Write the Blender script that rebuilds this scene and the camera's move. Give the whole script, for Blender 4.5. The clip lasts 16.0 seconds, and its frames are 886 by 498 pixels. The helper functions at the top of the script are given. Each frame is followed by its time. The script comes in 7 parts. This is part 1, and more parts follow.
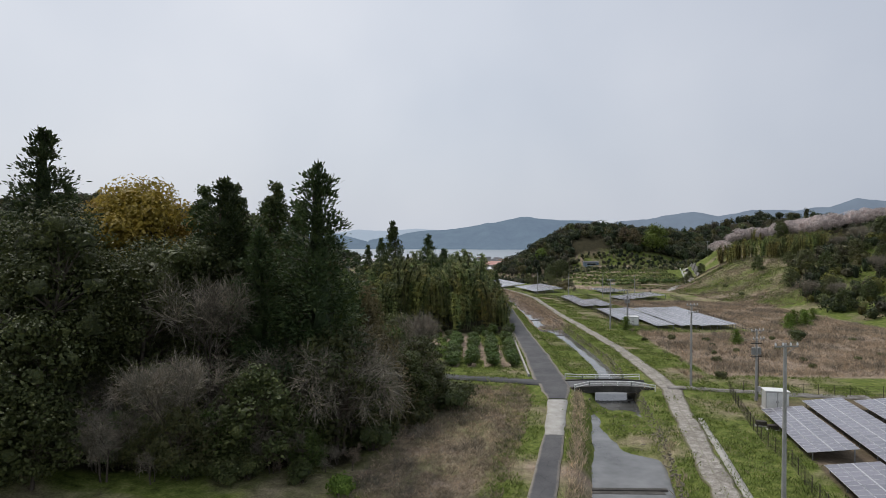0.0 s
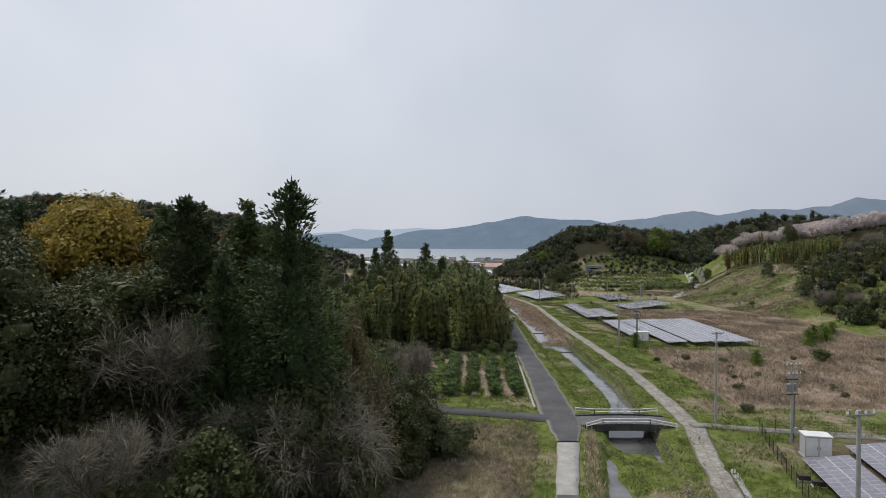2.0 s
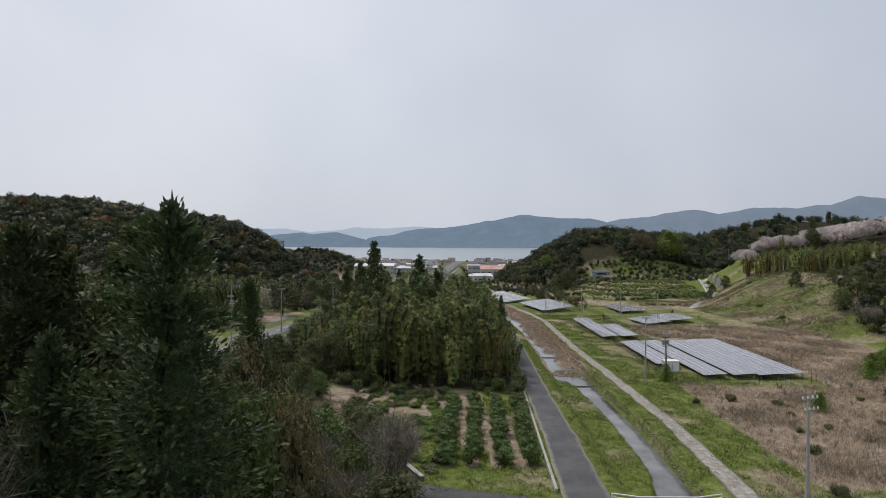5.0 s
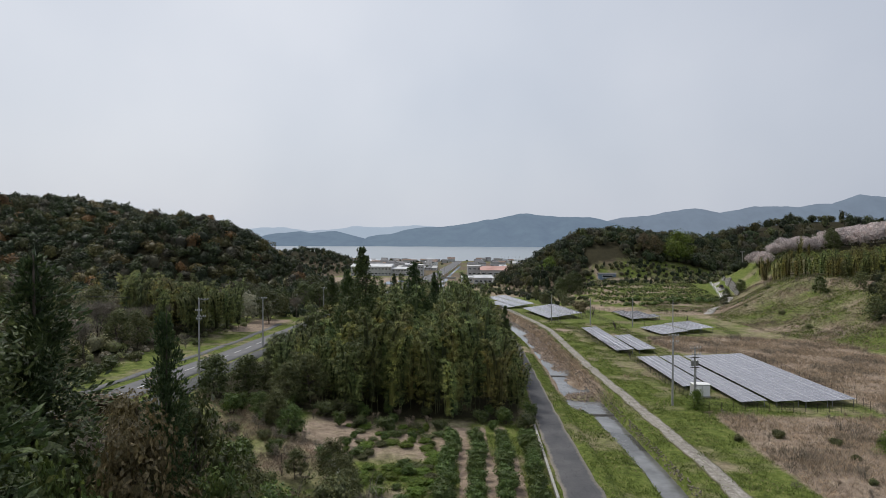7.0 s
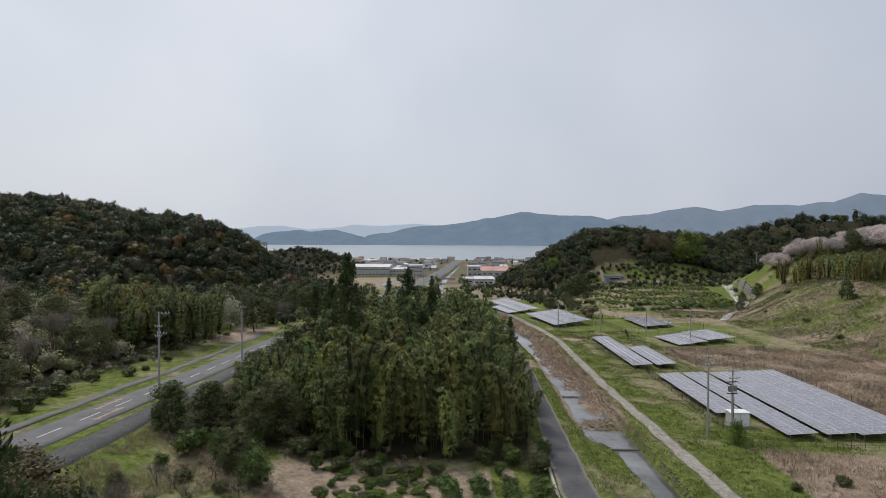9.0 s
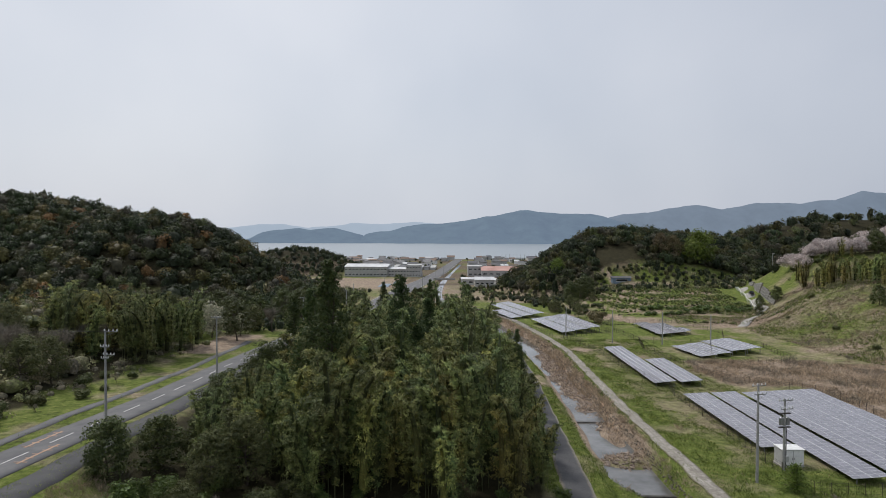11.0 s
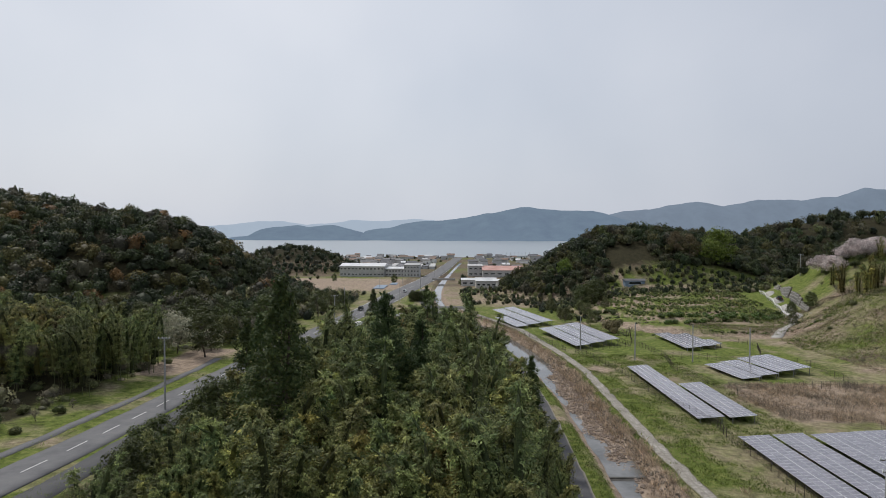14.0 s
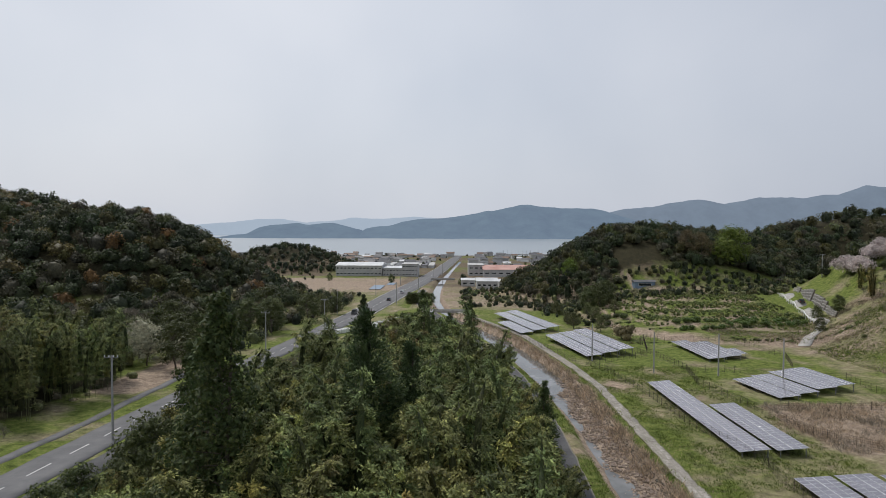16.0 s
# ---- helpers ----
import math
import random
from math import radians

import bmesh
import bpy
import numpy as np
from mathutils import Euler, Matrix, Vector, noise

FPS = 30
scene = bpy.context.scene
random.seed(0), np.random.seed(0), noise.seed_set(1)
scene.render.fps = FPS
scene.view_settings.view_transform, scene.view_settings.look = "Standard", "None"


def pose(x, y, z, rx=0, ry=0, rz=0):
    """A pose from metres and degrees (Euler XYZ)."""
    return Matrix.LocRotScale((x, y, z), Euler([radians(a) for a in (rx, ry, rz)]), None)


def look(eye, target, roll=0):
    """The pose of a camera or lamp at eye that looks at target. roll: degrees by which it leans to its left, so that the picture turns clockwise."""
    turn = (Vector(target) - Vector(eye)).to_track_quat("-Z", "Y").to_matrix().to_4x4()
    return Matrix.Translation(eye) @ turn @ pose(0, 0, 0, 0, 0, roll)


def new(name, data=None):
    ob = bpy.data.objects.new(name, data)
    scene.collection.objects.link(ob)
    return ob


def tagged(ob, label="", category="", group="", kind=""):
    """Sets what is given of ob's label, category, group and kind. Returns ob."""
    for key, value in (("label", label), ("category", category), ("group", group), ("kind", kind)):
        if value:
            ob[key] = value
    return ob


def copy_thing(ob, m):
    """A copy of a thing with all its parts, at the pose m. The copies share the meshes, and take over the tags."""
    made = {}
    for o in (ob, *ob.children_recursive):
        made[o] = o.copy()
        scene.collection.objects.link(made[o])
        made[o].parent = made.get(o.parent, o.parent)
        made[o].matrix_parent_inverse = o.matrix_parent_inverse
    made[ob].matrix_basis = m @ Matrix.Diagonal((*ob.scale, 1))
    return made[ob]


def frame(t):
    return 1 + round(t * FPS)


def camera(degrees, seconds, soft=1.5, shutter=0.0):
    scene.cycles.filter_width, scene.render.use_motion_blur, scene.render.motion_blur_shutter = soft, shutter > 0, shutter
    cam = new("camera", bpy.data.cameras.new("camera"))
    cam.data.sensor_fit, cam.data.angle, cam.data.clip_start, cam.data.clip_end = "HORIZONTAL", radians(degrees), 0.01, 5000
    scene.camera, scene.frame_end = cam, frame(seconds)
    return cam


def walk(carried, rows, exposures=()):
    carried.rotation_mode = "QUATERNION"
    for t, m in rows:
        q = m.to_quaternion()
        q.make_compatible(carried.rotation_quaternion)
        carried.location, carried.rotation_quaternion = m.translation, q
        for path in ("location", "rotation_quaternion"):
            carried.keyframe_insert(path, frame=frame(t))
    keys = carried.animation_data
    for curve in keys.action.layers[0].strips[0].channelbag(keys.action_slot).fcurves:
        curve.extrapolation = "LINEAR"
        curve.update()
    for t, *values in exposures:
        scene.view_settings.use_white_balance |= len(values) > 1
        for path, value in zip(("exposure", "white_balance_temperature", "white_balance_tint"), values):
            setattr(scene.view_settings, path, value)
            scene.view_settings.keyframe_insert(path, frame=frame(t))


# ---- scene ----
cam = camera(72.8, 16.0, soft=0.4)
PATH = [
    (0.0, (0.451, -8.920, 21.212), (0.159, 11.077, 21.017), 0.20),
    (0.5, (0.496, -6.878, 21.914), (0.209, 13.119, 21.709), 0.20),
    (1.0, (0.553, -4.774, 22.662), (0.270, 15.222, 22.448), 0.20),
    (1.5, (0.621, -2.427, 23.409), (0.342, 17.570, 23.186), 0.20),
    (2.0, (0.695, 0.247, 24.126), (0.420, 20.244, 23.893), 0.20),
    (2.5, (0.775, 3.260, 24.796), (0.504, 23.257, 24.553), 0.20),
    (3.0, (0.859, 6.582, 25.410), (0.590, 26.578, 25.158), 0.20),
    (3.5, (0.944, 10.156, 25.969), (0.679, 30.153, 25.708), 0.20),
    (4.0, (1.029, 13.918, 26.475), (0.767, 33.914, 26.204), 0.20),
    (6.5, (1.414, 33.546, 28.418), (1.163, 53.541, 28.093), 0.20),
    (7.0, (1.477, 37.393, 28.726), (1.228, 57.389, 28.388), 0.20),
    (7.5, (1.535, 41.190, 29.015), (1.287, 61.185, 28.664), 0.20),
    (8.0, (1.587, 44.943, 29.285), (1.341, 64.938, 28.922), 0.20),
    (8.5, (1.634, 48.663, 29.538), (1.389, 68.658, 29.161), 0.20),
    (9.0, (1.676, 52.365, 29.773), (1.433, 72.360, 29.383), 0.20),
    (11.5, (1.841, 70.956, 30.747), (1.602, 90.949, 30.279), 0.20),
    (12.0, (1.874, 74.712, 30.921), (1.634, 94.704, 30.437), 0.20),
    (12.5, (1.909, 78.473, 31.096), (1.670, 98.465, 30.595), 0.20),
    (13.0, (1.950, 82.234, 31.277), (1.711, 102.226, 30.758), 0.19),
    (13.5, (1.998, 85.994, 31.461), (1.760, 105.985, 30.924), 0.19),
    (14.0, (2.056, 89.756, 31.644), (1.818, 109.747, 31.089), 0.19),
    (14.5, (2.127, 93.533, 31.815), (1.889, 113.523, 31.242), 0.19),
    (15.0, (2.212, 97.348, 31.952), (1.974, 117.338, 31.360), 0.19),
    (15.5, (2.316, 101.237, 32.019), (2.078, 121.226, 31.408), 0.19),
    (16.0, (2.441, 105.247, 31.963), (2.203, 125.236, 31.334), 0.19),
]
walk(cam, [(t, look(eye, target, roll)) for t, eye, target, roll in PATH])

# ---- world and sun ----
SUN_DIR = Vector((-0.55, 0.62, 1.15)).normalized()      # towards the sun
world = bpy.data.worlds.new("overcast_sky")
scene.world = world
world.use_nodes = True
wt = world.node_tree
wt.nodes.clear()
w_out = wt.nodes.new("ShaderNodeOutputWorld")
w_bg = wt.nodes.new("ShaderNodeBackground")
w_sky = wt.nodes.new("ShaderNodeTexSky")
w_sky.sky_type = "NISHITA"
w_sky.sun_disc = False
w_sky.sun_elevation = math.asin(SUN_DIR.z)
w_sky.sun_rotation = math.atan2(SUN_DIR.x, SUN_DIR.y)
w_sky.air_density, w_sky.dust_density = 1.4, 4.0
w_gain = wt.nodes.new("ShaderNodeMix")
w_gain.data_type, w_gain.blend_type = "RGBA", "MULTIPLY"
w_gain.inputs[0].default_value = 1.0
w_gain.inputs[7].default_value = (0.09, 0.09, 0.09, 1)
w_veil = wt.nodes.new("ShaderNodeMix")
w_veil.data_type = "RGBA"
w_veil.inputs[0].default_value = 0.86
w_noise = wt.nodes.new("ShaderNodeTexNoise")
w_noise.inputs["Scale"].default_value = 2.2
w_noise.inputs["Detail"].default_value = 4.0
w_noise.inputs["Roughness"].default_value = 0.45
w_ramp = wt.nodes.new("ShaderNodeValToRGB")
w_ramp.color_ramp.elements[0].position, w_ramp.color_ramp.elements[0].color = 0.3, (0.605, 0.655, 0.75, 1)
w_ramp.color_ramp.elements[1].position, w_ramp.color_ramp.elements[1].color = 0.72, (0.765, 0.795, 0.865, 1)
wt.links.new(w_noise.outputs["Fac"], w_ramp.inputs["Fac"])
wt.links.new(w_sky.outputs["Color"], w_gain.inputs[6])
wt.links.new(w_gain.outputs[2], w_veil.inputs[6])
wt.links.new(w_ramp.outputs["Color"], w_veil.inputs[7])
w_east = wt.nodes.new("ShaderNodeTexGradient")       # thicker cloud to the east
w_dim = wt.nodes.new("ShaderNodeValToRGB")
w_dim.color_ramp.elements[0].color, w_dim.color_ramp.elements[1].color = (1, 1, 1, 1), (0.66, 0.685, 0.74, 1)
wt.links.new(w_east.outputs["Fac"], w_dim.inputs["Fac"])
w_mul = wt.nodes.new("ShaderNodeMix")
w_mul.data_type, w_mul.blend_type = "RGBA", "MULTIPLY"
w_mul.inputs[0].default_value = 1.0
wt.links.new(w_veil.outputs[2], w_mul.inputs[6])
wt.links.new(w_dim.outputs["Color"], w_mul.inputs[7])
wt.links.new(w_mul.outputs[2], w_bg.inputs["Color"])
w_bg.inputs["Strength"].default_value = 1.0
wt.links.new(w_bg.outputs["Background"], w_out.inputs["Surface"])

sun = new("sun", bpy.data.lights.new("sun", "SUN"))
sun.data.energy, sun.data.angle, sun.data.color = 2.3, radians(12), (1.0, 0.965, 0.91)
sun.matrix_world = look((0, 0, 200), Vector((0, 0, 200)) - SUN_DIR)

rng = np.random.default_rng(7)

# ---- materials ----


def nodes_of(name):
    m = bpy.data.materials.new(name)
    m.use_nodes = True
    nt = m.node_tree
    return m, nt, nt.nodes["Principled BSDF"], nt.nodes["Material Output"]


def ramp(nt, fac, stops):
    r = nt.nodes.new("ShaderNodeValToRGB")
    while len(r.color_ramp.elements) < len(stops):
        r.color_ramp.elements.new(0.5)
    for e, (p, c) in zip(r.color_ramp.elements, stops):
        e.position, e.color = p, (*c, 1)
    nt.links.new(fac, r.inputs["Fac"])
    return r.outputs["Color"]


def noise_fac(nt, scale, detail=4.0, rough=0.6, coord="Object"):
    tc = nt.nodes.new("ShaderNodeTexCoord")
    n = nt.nodes.new("ShaderNodeTexNoise")
    n.inputs["Scale"].default_value, n.inputs["Detail"].default_value = scale, detail
    n.inputs["Roughness"].default_value = rough
    nt.links.new(tc.outputs[coord], n.inputs["Vector"])
    return n.outputs["Fac"]


def mixed(nt, a, b, fac, blend="MIX"):
    m = nt.nodes.new("ShaderNodeMix")
    m.data_type, m.blend_type = "RGBA", blend
    for sock, v in ((m.inputs[0], fac), (m.inputs[6], a), (m.inputs[7], b)):
        if isinstance(v, (int, float)):
            sock.default_value = v
        elif isinstance(v, tuple):
            sock.default_value = (*v, 1)
        else:
            nt.links.new(v, sock)
    return m.outputs[2]


def bump(nt, bs, height, strength=0.4, dist=0.05):
    b = nt.nodes.new("ShaderNodeBump")
    b.inputs["Strength"].default_value, b.inputs["Distance"].default_value = strength, dist
    nt.links.new(height, b.inputs["Height"])
    nt.links.new(b.outputs["Normal"], bs.inputs["Normal"])


def plain(name, c1, c2, scale=3.0, rough=0.8, metal=0.0, relief=0.3, dist=0.02, fine=None, coord="Object"):
    """A surface of two tones with broad stains and a fine grain."""
    m, nt, bs, _ = nodes_of(name)
    broad = noise_fac(nt, scale, 5, 0.65, coord)
    col = ramp(nt, broad, ((0.32, c1), (0.68, c2)))
    grain = noise_fac(nt, fine or scale * 12, 3, 0.7, coord)
    col = mixed(nt, col, ramp(nt, grain, ((0.3, (0.72, 0.72, 0.72)), (0.7, (1.0, 1.0, 1.0)))), 0.6, "MULTIPLY")
    nt.links.new(col, bs.inputs["Base Color"])
    bs.inputs["Roughness"].default_value, bs.inputs["Metallic"].default_value = rough, metal
    if relief:
        bump(nt, bs, grain, relief, dist)
    return m


def leafy(name, dark, mid, light, through_light=0.25, rough=0.6, tint=False, wide=0.10, grain=9.0, mottle=0.8):
    """Foliage: tone varies from leaf to leaf, clump to clump and tree to tree, and some light passes through."""
    m, nt, bs, out = nodes_of(name)
    dark = tuple(0.45 * d + 0.55 * m_ for d, m_ in zip(dark, mid))
    light = tuple(0.6 * d + 0.4 * m_ for d, m_ in zip(light, mid))
    geo = nt.nodes.new("ShaderNodeNewGeometry")
    col = ramp(nt, geo.outputs["Random Per Island"], ((0.0, dark), (0.55, mid), (1.0, light)))
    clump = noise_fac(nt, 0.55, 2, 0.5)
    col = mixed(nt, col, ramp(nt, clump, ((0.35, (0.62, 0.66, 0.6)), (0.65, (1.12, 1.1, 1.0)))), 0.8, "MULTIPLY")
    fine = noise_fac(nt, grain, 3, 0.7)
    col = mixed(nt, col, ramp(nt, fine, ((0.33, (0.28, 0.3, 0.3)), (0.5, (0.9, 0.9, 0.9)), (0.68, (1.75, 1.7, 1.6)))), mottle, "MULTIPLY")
    bump(nt, bs, fine, 0.7, 0.2)
    if tint:
        at = nt.nodes.new("ShaderNodeAttribute")
        at.attribute_name = "tint"
        col = mixed(nt, col, at.outputs["Color"], 1.0, "MULTIPLY")
    if not tint or wide > 0.15:
        info = nt.nodes.new("ShaderNodeObjectInfo")
        hs = nt.nodes.new("ShaderNodeHueSaturation")
        mr = nt.nodes.new("ShaderNodeMapRange")
        mr.inputs["To Min"].default_value, mr.inputs["To Max"].default_value = 0.5 - wide * 0.12, 0.5 + wide * 0.12
        nt.links.new(info.outputs["Random"], mr.inputs["Value"])
        nt.links.new(mr.outputs["Result"], hs.inputs["Hue"])
        mv = nt.nodes.new("ShaderNodeMapRange")
        mv.inputs["To Min"].default_value, mv.inputs["To Max"].default_value = 0.8, 1.25
        nt.links.new(info.outputs["Random"], mv.inputs["Value"])
        nt.links.new(mv.outputs["Result"], hs.inputs["Value"])
        nt.links.new(col, hs.inputs["Color"])
        col = hs.outputs["Color"]
    nt.links.new(col, bs.inputs["Base Color"])
    bs.inputs["Roughness"].default_value = rough
    bs.inputs["Specular IOR Level"].default_value = 0.25
    tr = nt.nodes.new("ShaderNodeBsdfTranslucent")
    nt.links.new(col, tr.inputs["Color"])
    mx = nt.nodes.new("ShaderNodeMixShader")
    mx.inputs[0].default_value = through_light
    nt.links.new(bs.outputs[0], mx.inputs[1])
    nt.links.new(tr.outputs[0], mx.inputs[2])
    nt.links.new(mx.outputs[0], out.inputs["Surface"])
    return m


M = {}
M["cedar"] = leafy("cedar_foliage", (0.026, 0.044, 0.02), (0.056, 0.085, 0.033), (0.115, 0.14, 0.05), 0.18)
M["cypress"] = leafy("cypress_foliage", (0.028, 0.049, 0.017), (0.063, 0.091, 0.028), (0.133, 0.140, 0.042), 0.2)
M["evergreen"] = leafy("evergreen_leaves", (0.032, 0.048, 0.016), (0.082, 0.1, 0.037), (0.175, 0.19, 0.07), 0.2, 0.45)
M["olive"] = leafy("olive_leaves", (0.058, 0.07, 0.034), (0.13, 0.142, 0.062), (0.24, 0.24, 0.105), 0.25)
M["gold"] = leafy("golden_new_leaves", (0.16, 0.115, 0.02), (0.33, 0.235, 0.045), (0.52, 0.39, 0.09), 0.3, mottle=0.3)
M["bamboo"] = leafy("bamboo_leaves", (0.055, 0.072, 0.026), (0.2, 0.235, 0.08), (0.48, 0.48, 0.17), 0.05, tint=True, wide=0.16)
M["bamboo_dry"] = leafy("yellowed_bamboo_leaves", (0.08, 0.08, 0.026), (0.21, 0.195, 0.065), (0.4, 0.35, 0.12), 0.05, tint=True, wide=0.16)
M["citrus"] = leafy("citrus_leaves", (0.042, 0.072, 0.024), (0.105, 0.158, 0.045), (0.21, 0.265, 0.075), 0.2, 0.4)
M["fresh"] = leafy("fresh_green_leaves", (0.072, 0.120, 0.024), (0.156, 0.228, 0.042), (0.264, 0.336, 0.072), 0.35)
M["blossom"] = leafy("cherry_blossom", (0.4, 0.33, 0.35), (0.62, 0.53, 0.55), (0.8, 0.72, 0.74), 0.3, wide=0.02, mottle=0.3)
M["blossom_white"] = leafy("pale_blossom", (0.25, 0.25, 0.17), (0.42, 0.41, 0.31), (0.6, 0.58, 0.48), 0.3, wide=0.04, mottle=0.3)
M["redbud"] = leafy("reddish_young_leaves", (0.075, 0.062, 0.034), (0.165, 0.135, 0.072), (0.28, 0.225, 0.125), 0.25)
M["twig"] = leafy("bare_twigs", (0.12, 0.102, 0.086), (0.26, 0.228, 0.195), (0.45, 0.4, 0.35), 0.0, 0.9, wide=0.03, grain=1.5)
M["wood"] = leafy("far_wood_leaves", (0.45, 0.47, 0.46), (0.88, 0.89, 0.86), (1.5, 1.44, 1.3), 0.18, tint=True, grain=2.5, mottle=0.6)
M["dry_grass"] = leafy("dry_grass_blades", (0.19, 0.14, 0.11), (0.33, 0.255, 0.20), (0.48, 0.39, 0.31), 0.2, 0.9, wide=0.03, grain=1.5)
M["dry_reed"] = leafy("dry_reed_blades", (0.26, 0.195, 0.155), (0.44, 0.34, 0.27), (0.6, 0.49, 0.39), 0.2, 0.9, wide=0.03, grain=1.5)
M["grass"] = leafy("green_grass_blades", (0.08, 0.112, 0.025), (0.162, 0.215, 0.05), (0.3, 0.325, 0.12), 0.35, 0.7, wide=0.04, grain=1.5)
M["bark"] = plain("bark", (0.055, 0.042, 0.032), (0.13, 0.105, 0.085), 1.4, 0.95, relief=0.6)
M["culm"] = plain("bamboo_culm", (0.07, 0.085, 0.035), (0.16, 0.17, 0.075), 2.0, 0.5)
M["asphalt"] = plain("dark_asphalt", (0.052, 0.052, 0.056), (0.085, 0.084, 0.086), 0.35, 0.9, fine=14.0)
M["asphalt_old"] = plain("worn_asphalt", (0.10, 0.10, 0.105), (0.155, 0.153, 0.155), 0.3, 0.9, fine=12.0)
M["concrete"] = plain("pale_concrete", (0.30, 0.285, 0.26), (0.43, 0.415, 0.385), 0.8, 0.9, fine=9.0)
M["gravel"] = plain("pale_gravel", (0.12, 0.105, 0.088), (0.34, 0.32, 0.295), 0.75, 0.95, fine=5.0, relief=0.8, dist=0.06)


def track_material():
    """Two pale gravel ruts with earth and weeds between and beside them."""
    m, nt, bs, _ = nodes_of("track_gravel")
    at = nt.nodes.new("ShaderNodeAttribute")
    at.attribute_name = "across"
    broad, mid, fine = noise_fac(nt, 0.25, 4, 0.6), noise_fac(nt, 1.6, 5, 0.7), noise_fac(nt, 9.0, 3, 0.7)
    stone_c = ramp(nt, mid, ((0.3, (0.17, 0.15, 0.125)), (0.5, (0.3, 0.275, 0.24)), (0.7, (0.47, 0.445, 0.41))))
    weed_c = ramp(nt, mid, ((0.3, (0.09, 0.075, 0.05)), (0.5, (0.15, 0.135, 0.075)), (0.7, (0.15, 0.17, 0.06))))
    add = nt.nodes.new("ShaderNodeMath")
    add.operation = "MULTIPLY_ADD"
    nt.links.new(mid, add.inputs[0])
    add.inputs[1].default_value = 1.1
    nt.links.new(at.outputs["Fac"], add.inputs[2])
    mr = nt.nodes.new("ShaderNodeMapRange")
    mr.inputs["From Min"].default_value, mr.inputs["From Max"].default_value = 0.95, 1.3
    nt.links.new(add.outputs[0], mr.inputs["Value"])
    col = mixed(nt, stone_c, weed_c, mr.outputs["Result"])
    col = mixed(nt, col, ramp(nt, broad, ((0.3, (0.75, 0.74, 0.72)), (0.7, (1.1, 1.1, 1.1)))), 1.0, "MULTIPLY")
    col = mixed(nt, col, ramp(nt, fine, ((0.3, (0.6, 0.6, 0.6)), (0.7, (1.15, 1.15, 1.15)))), 0.8, "MULTIPLY")
    nt.links.new(col, bs.inputs["Base Color"])
    bs.inputs["Roughness"].default_value = 0.95
    bump(nt, bs, fine, 0.8, 0.05)
    return m




def dusty_asphalt(name, c1, c2, dust_or_sheen):
    """Asphalt with patches, fine cracks and pale grit along its edges."""
    m, nt, bs, _ = nodes_of(name)
    at = nt.nodes.new("ShaderNodeAttribute")
    at.attribute_name = "rim"
    broad, mid, fine = noise_fac(nt, 0.22, 4, 0.6), noise_fac(nt, 1.4, 5, 0.7), noise_fac(nt, 14.0, 3, 0.7)
    col = ramp(nt, broad, ((0.35, c1), (0.65, c2)))
    tc = nt.nodes.new("ShaderNodeTexCoord")
    vo = nt.nodes.new("ShaderNodeTexVoronoi")
    vo.feature = "DISTANCE_TO_EDGE"
    vo.inputs["Scale"].default_value = 0.55
    nt.links.new(tc.outputs["Object"], vo.inputs["Vector"])
    col = mixed(nt, col, ramp(nt, vo.outputs["Distance"], ((0.0, (0.55, 0.55, 0.55)), (0.02, (1.0, 1.0, 1.0)))), 0.8, "MULTIPLY")
    add = nt.nodes.new("ShaderNodeMath")
    add.operation = "MULTIPLY_ADD"
    nt.links.new(mid, add.inputs[0])
    add.inputs[1].default_value = 1.0
    nt.links.new(at.outputs["Fac"], add.inputs[2])
    mr = nt.nodes.new("ShaderNodeMapRange")
    mr.inputs["From Min"].default_value, mr.inputs["From Max"].default_value = 0.85, 1.4
    nt.links.new(add.outputs[0], mr.inputs["Value"])
    col = mixed(nt, col, dust_or_sheen, mr.outputs["Result"])
    col = mixed(nt, col, ramp(nt, fine, ((0.3, (0.7, 0.7, 0.7)), (0.7, (1.15, 1.15, 1.15)))), 0.7, "MULTIPLY")
    nt.links.new(col, bs.inputs["Base Color"])
    bs.inputs["Roughness"].default_value = 0.9
    bump(nt, bs, fine, 0.4, 0.02)
    return m


M["asphalt_lane"] = dusty_asphalt("lane_asphalt", (0.055, 0.055, 0.06), (0.098, 0.096, 0.098), (0.24, 0.215, 0.18))
M["track"] = track_material()
# tone of the bridge's edge beam in shadow, used for the weirs too
M["dark_concrete"] = plain("dark_brown_concrete", (0.03, 0.028, 0.025), (0.085, 0.078, 0.07), 0.9, 0.9, fine=6.0)
M["rubble"] = plain("brown_rubble", (0.13, 0.10, 0.08), (0.34, 0.27, 0.22), 0.9, 0.95, fine=5.0, relief=0.8, dist=0.06)
M["stone"] = plain("bank_stone", (0.08, 0.068, 0.055), (0.26, 0.225, 0.185), 1.2, 0.95, relief=0.9, dist=0.08, fine=5.0)
M["white_paint"] = plain("white_paint", (0.66, 0.66, 0.65), (0.82, 0.82, 0.81), 1.5, 0.55, relief=0.05)
M["pole"] = plain("pole_concrete", (0.26, 0.26, 0.25), (0.40, 0.39, 0.38), 1.2, 0.85)
M["steel"] = plain("galvanised_steel", (0.22, 0.225, 0.23), (0.34, 0.345, 0.35), 4.0, 0.45, 0.6, relief=0.05)
M["dark_steel"] = plain("dark_brown_steel", (0.03, 0.024, 0.02), (0.065, 0.05, 0.042), 4.0, 0.6, 0.2, relief=0.05)
M["porcelain"] = plain("white_porcelain", (0.62, 0.63, 0.64), (0.78, 0.78, 0.78), 9.0, 0.25, relief=0.0)
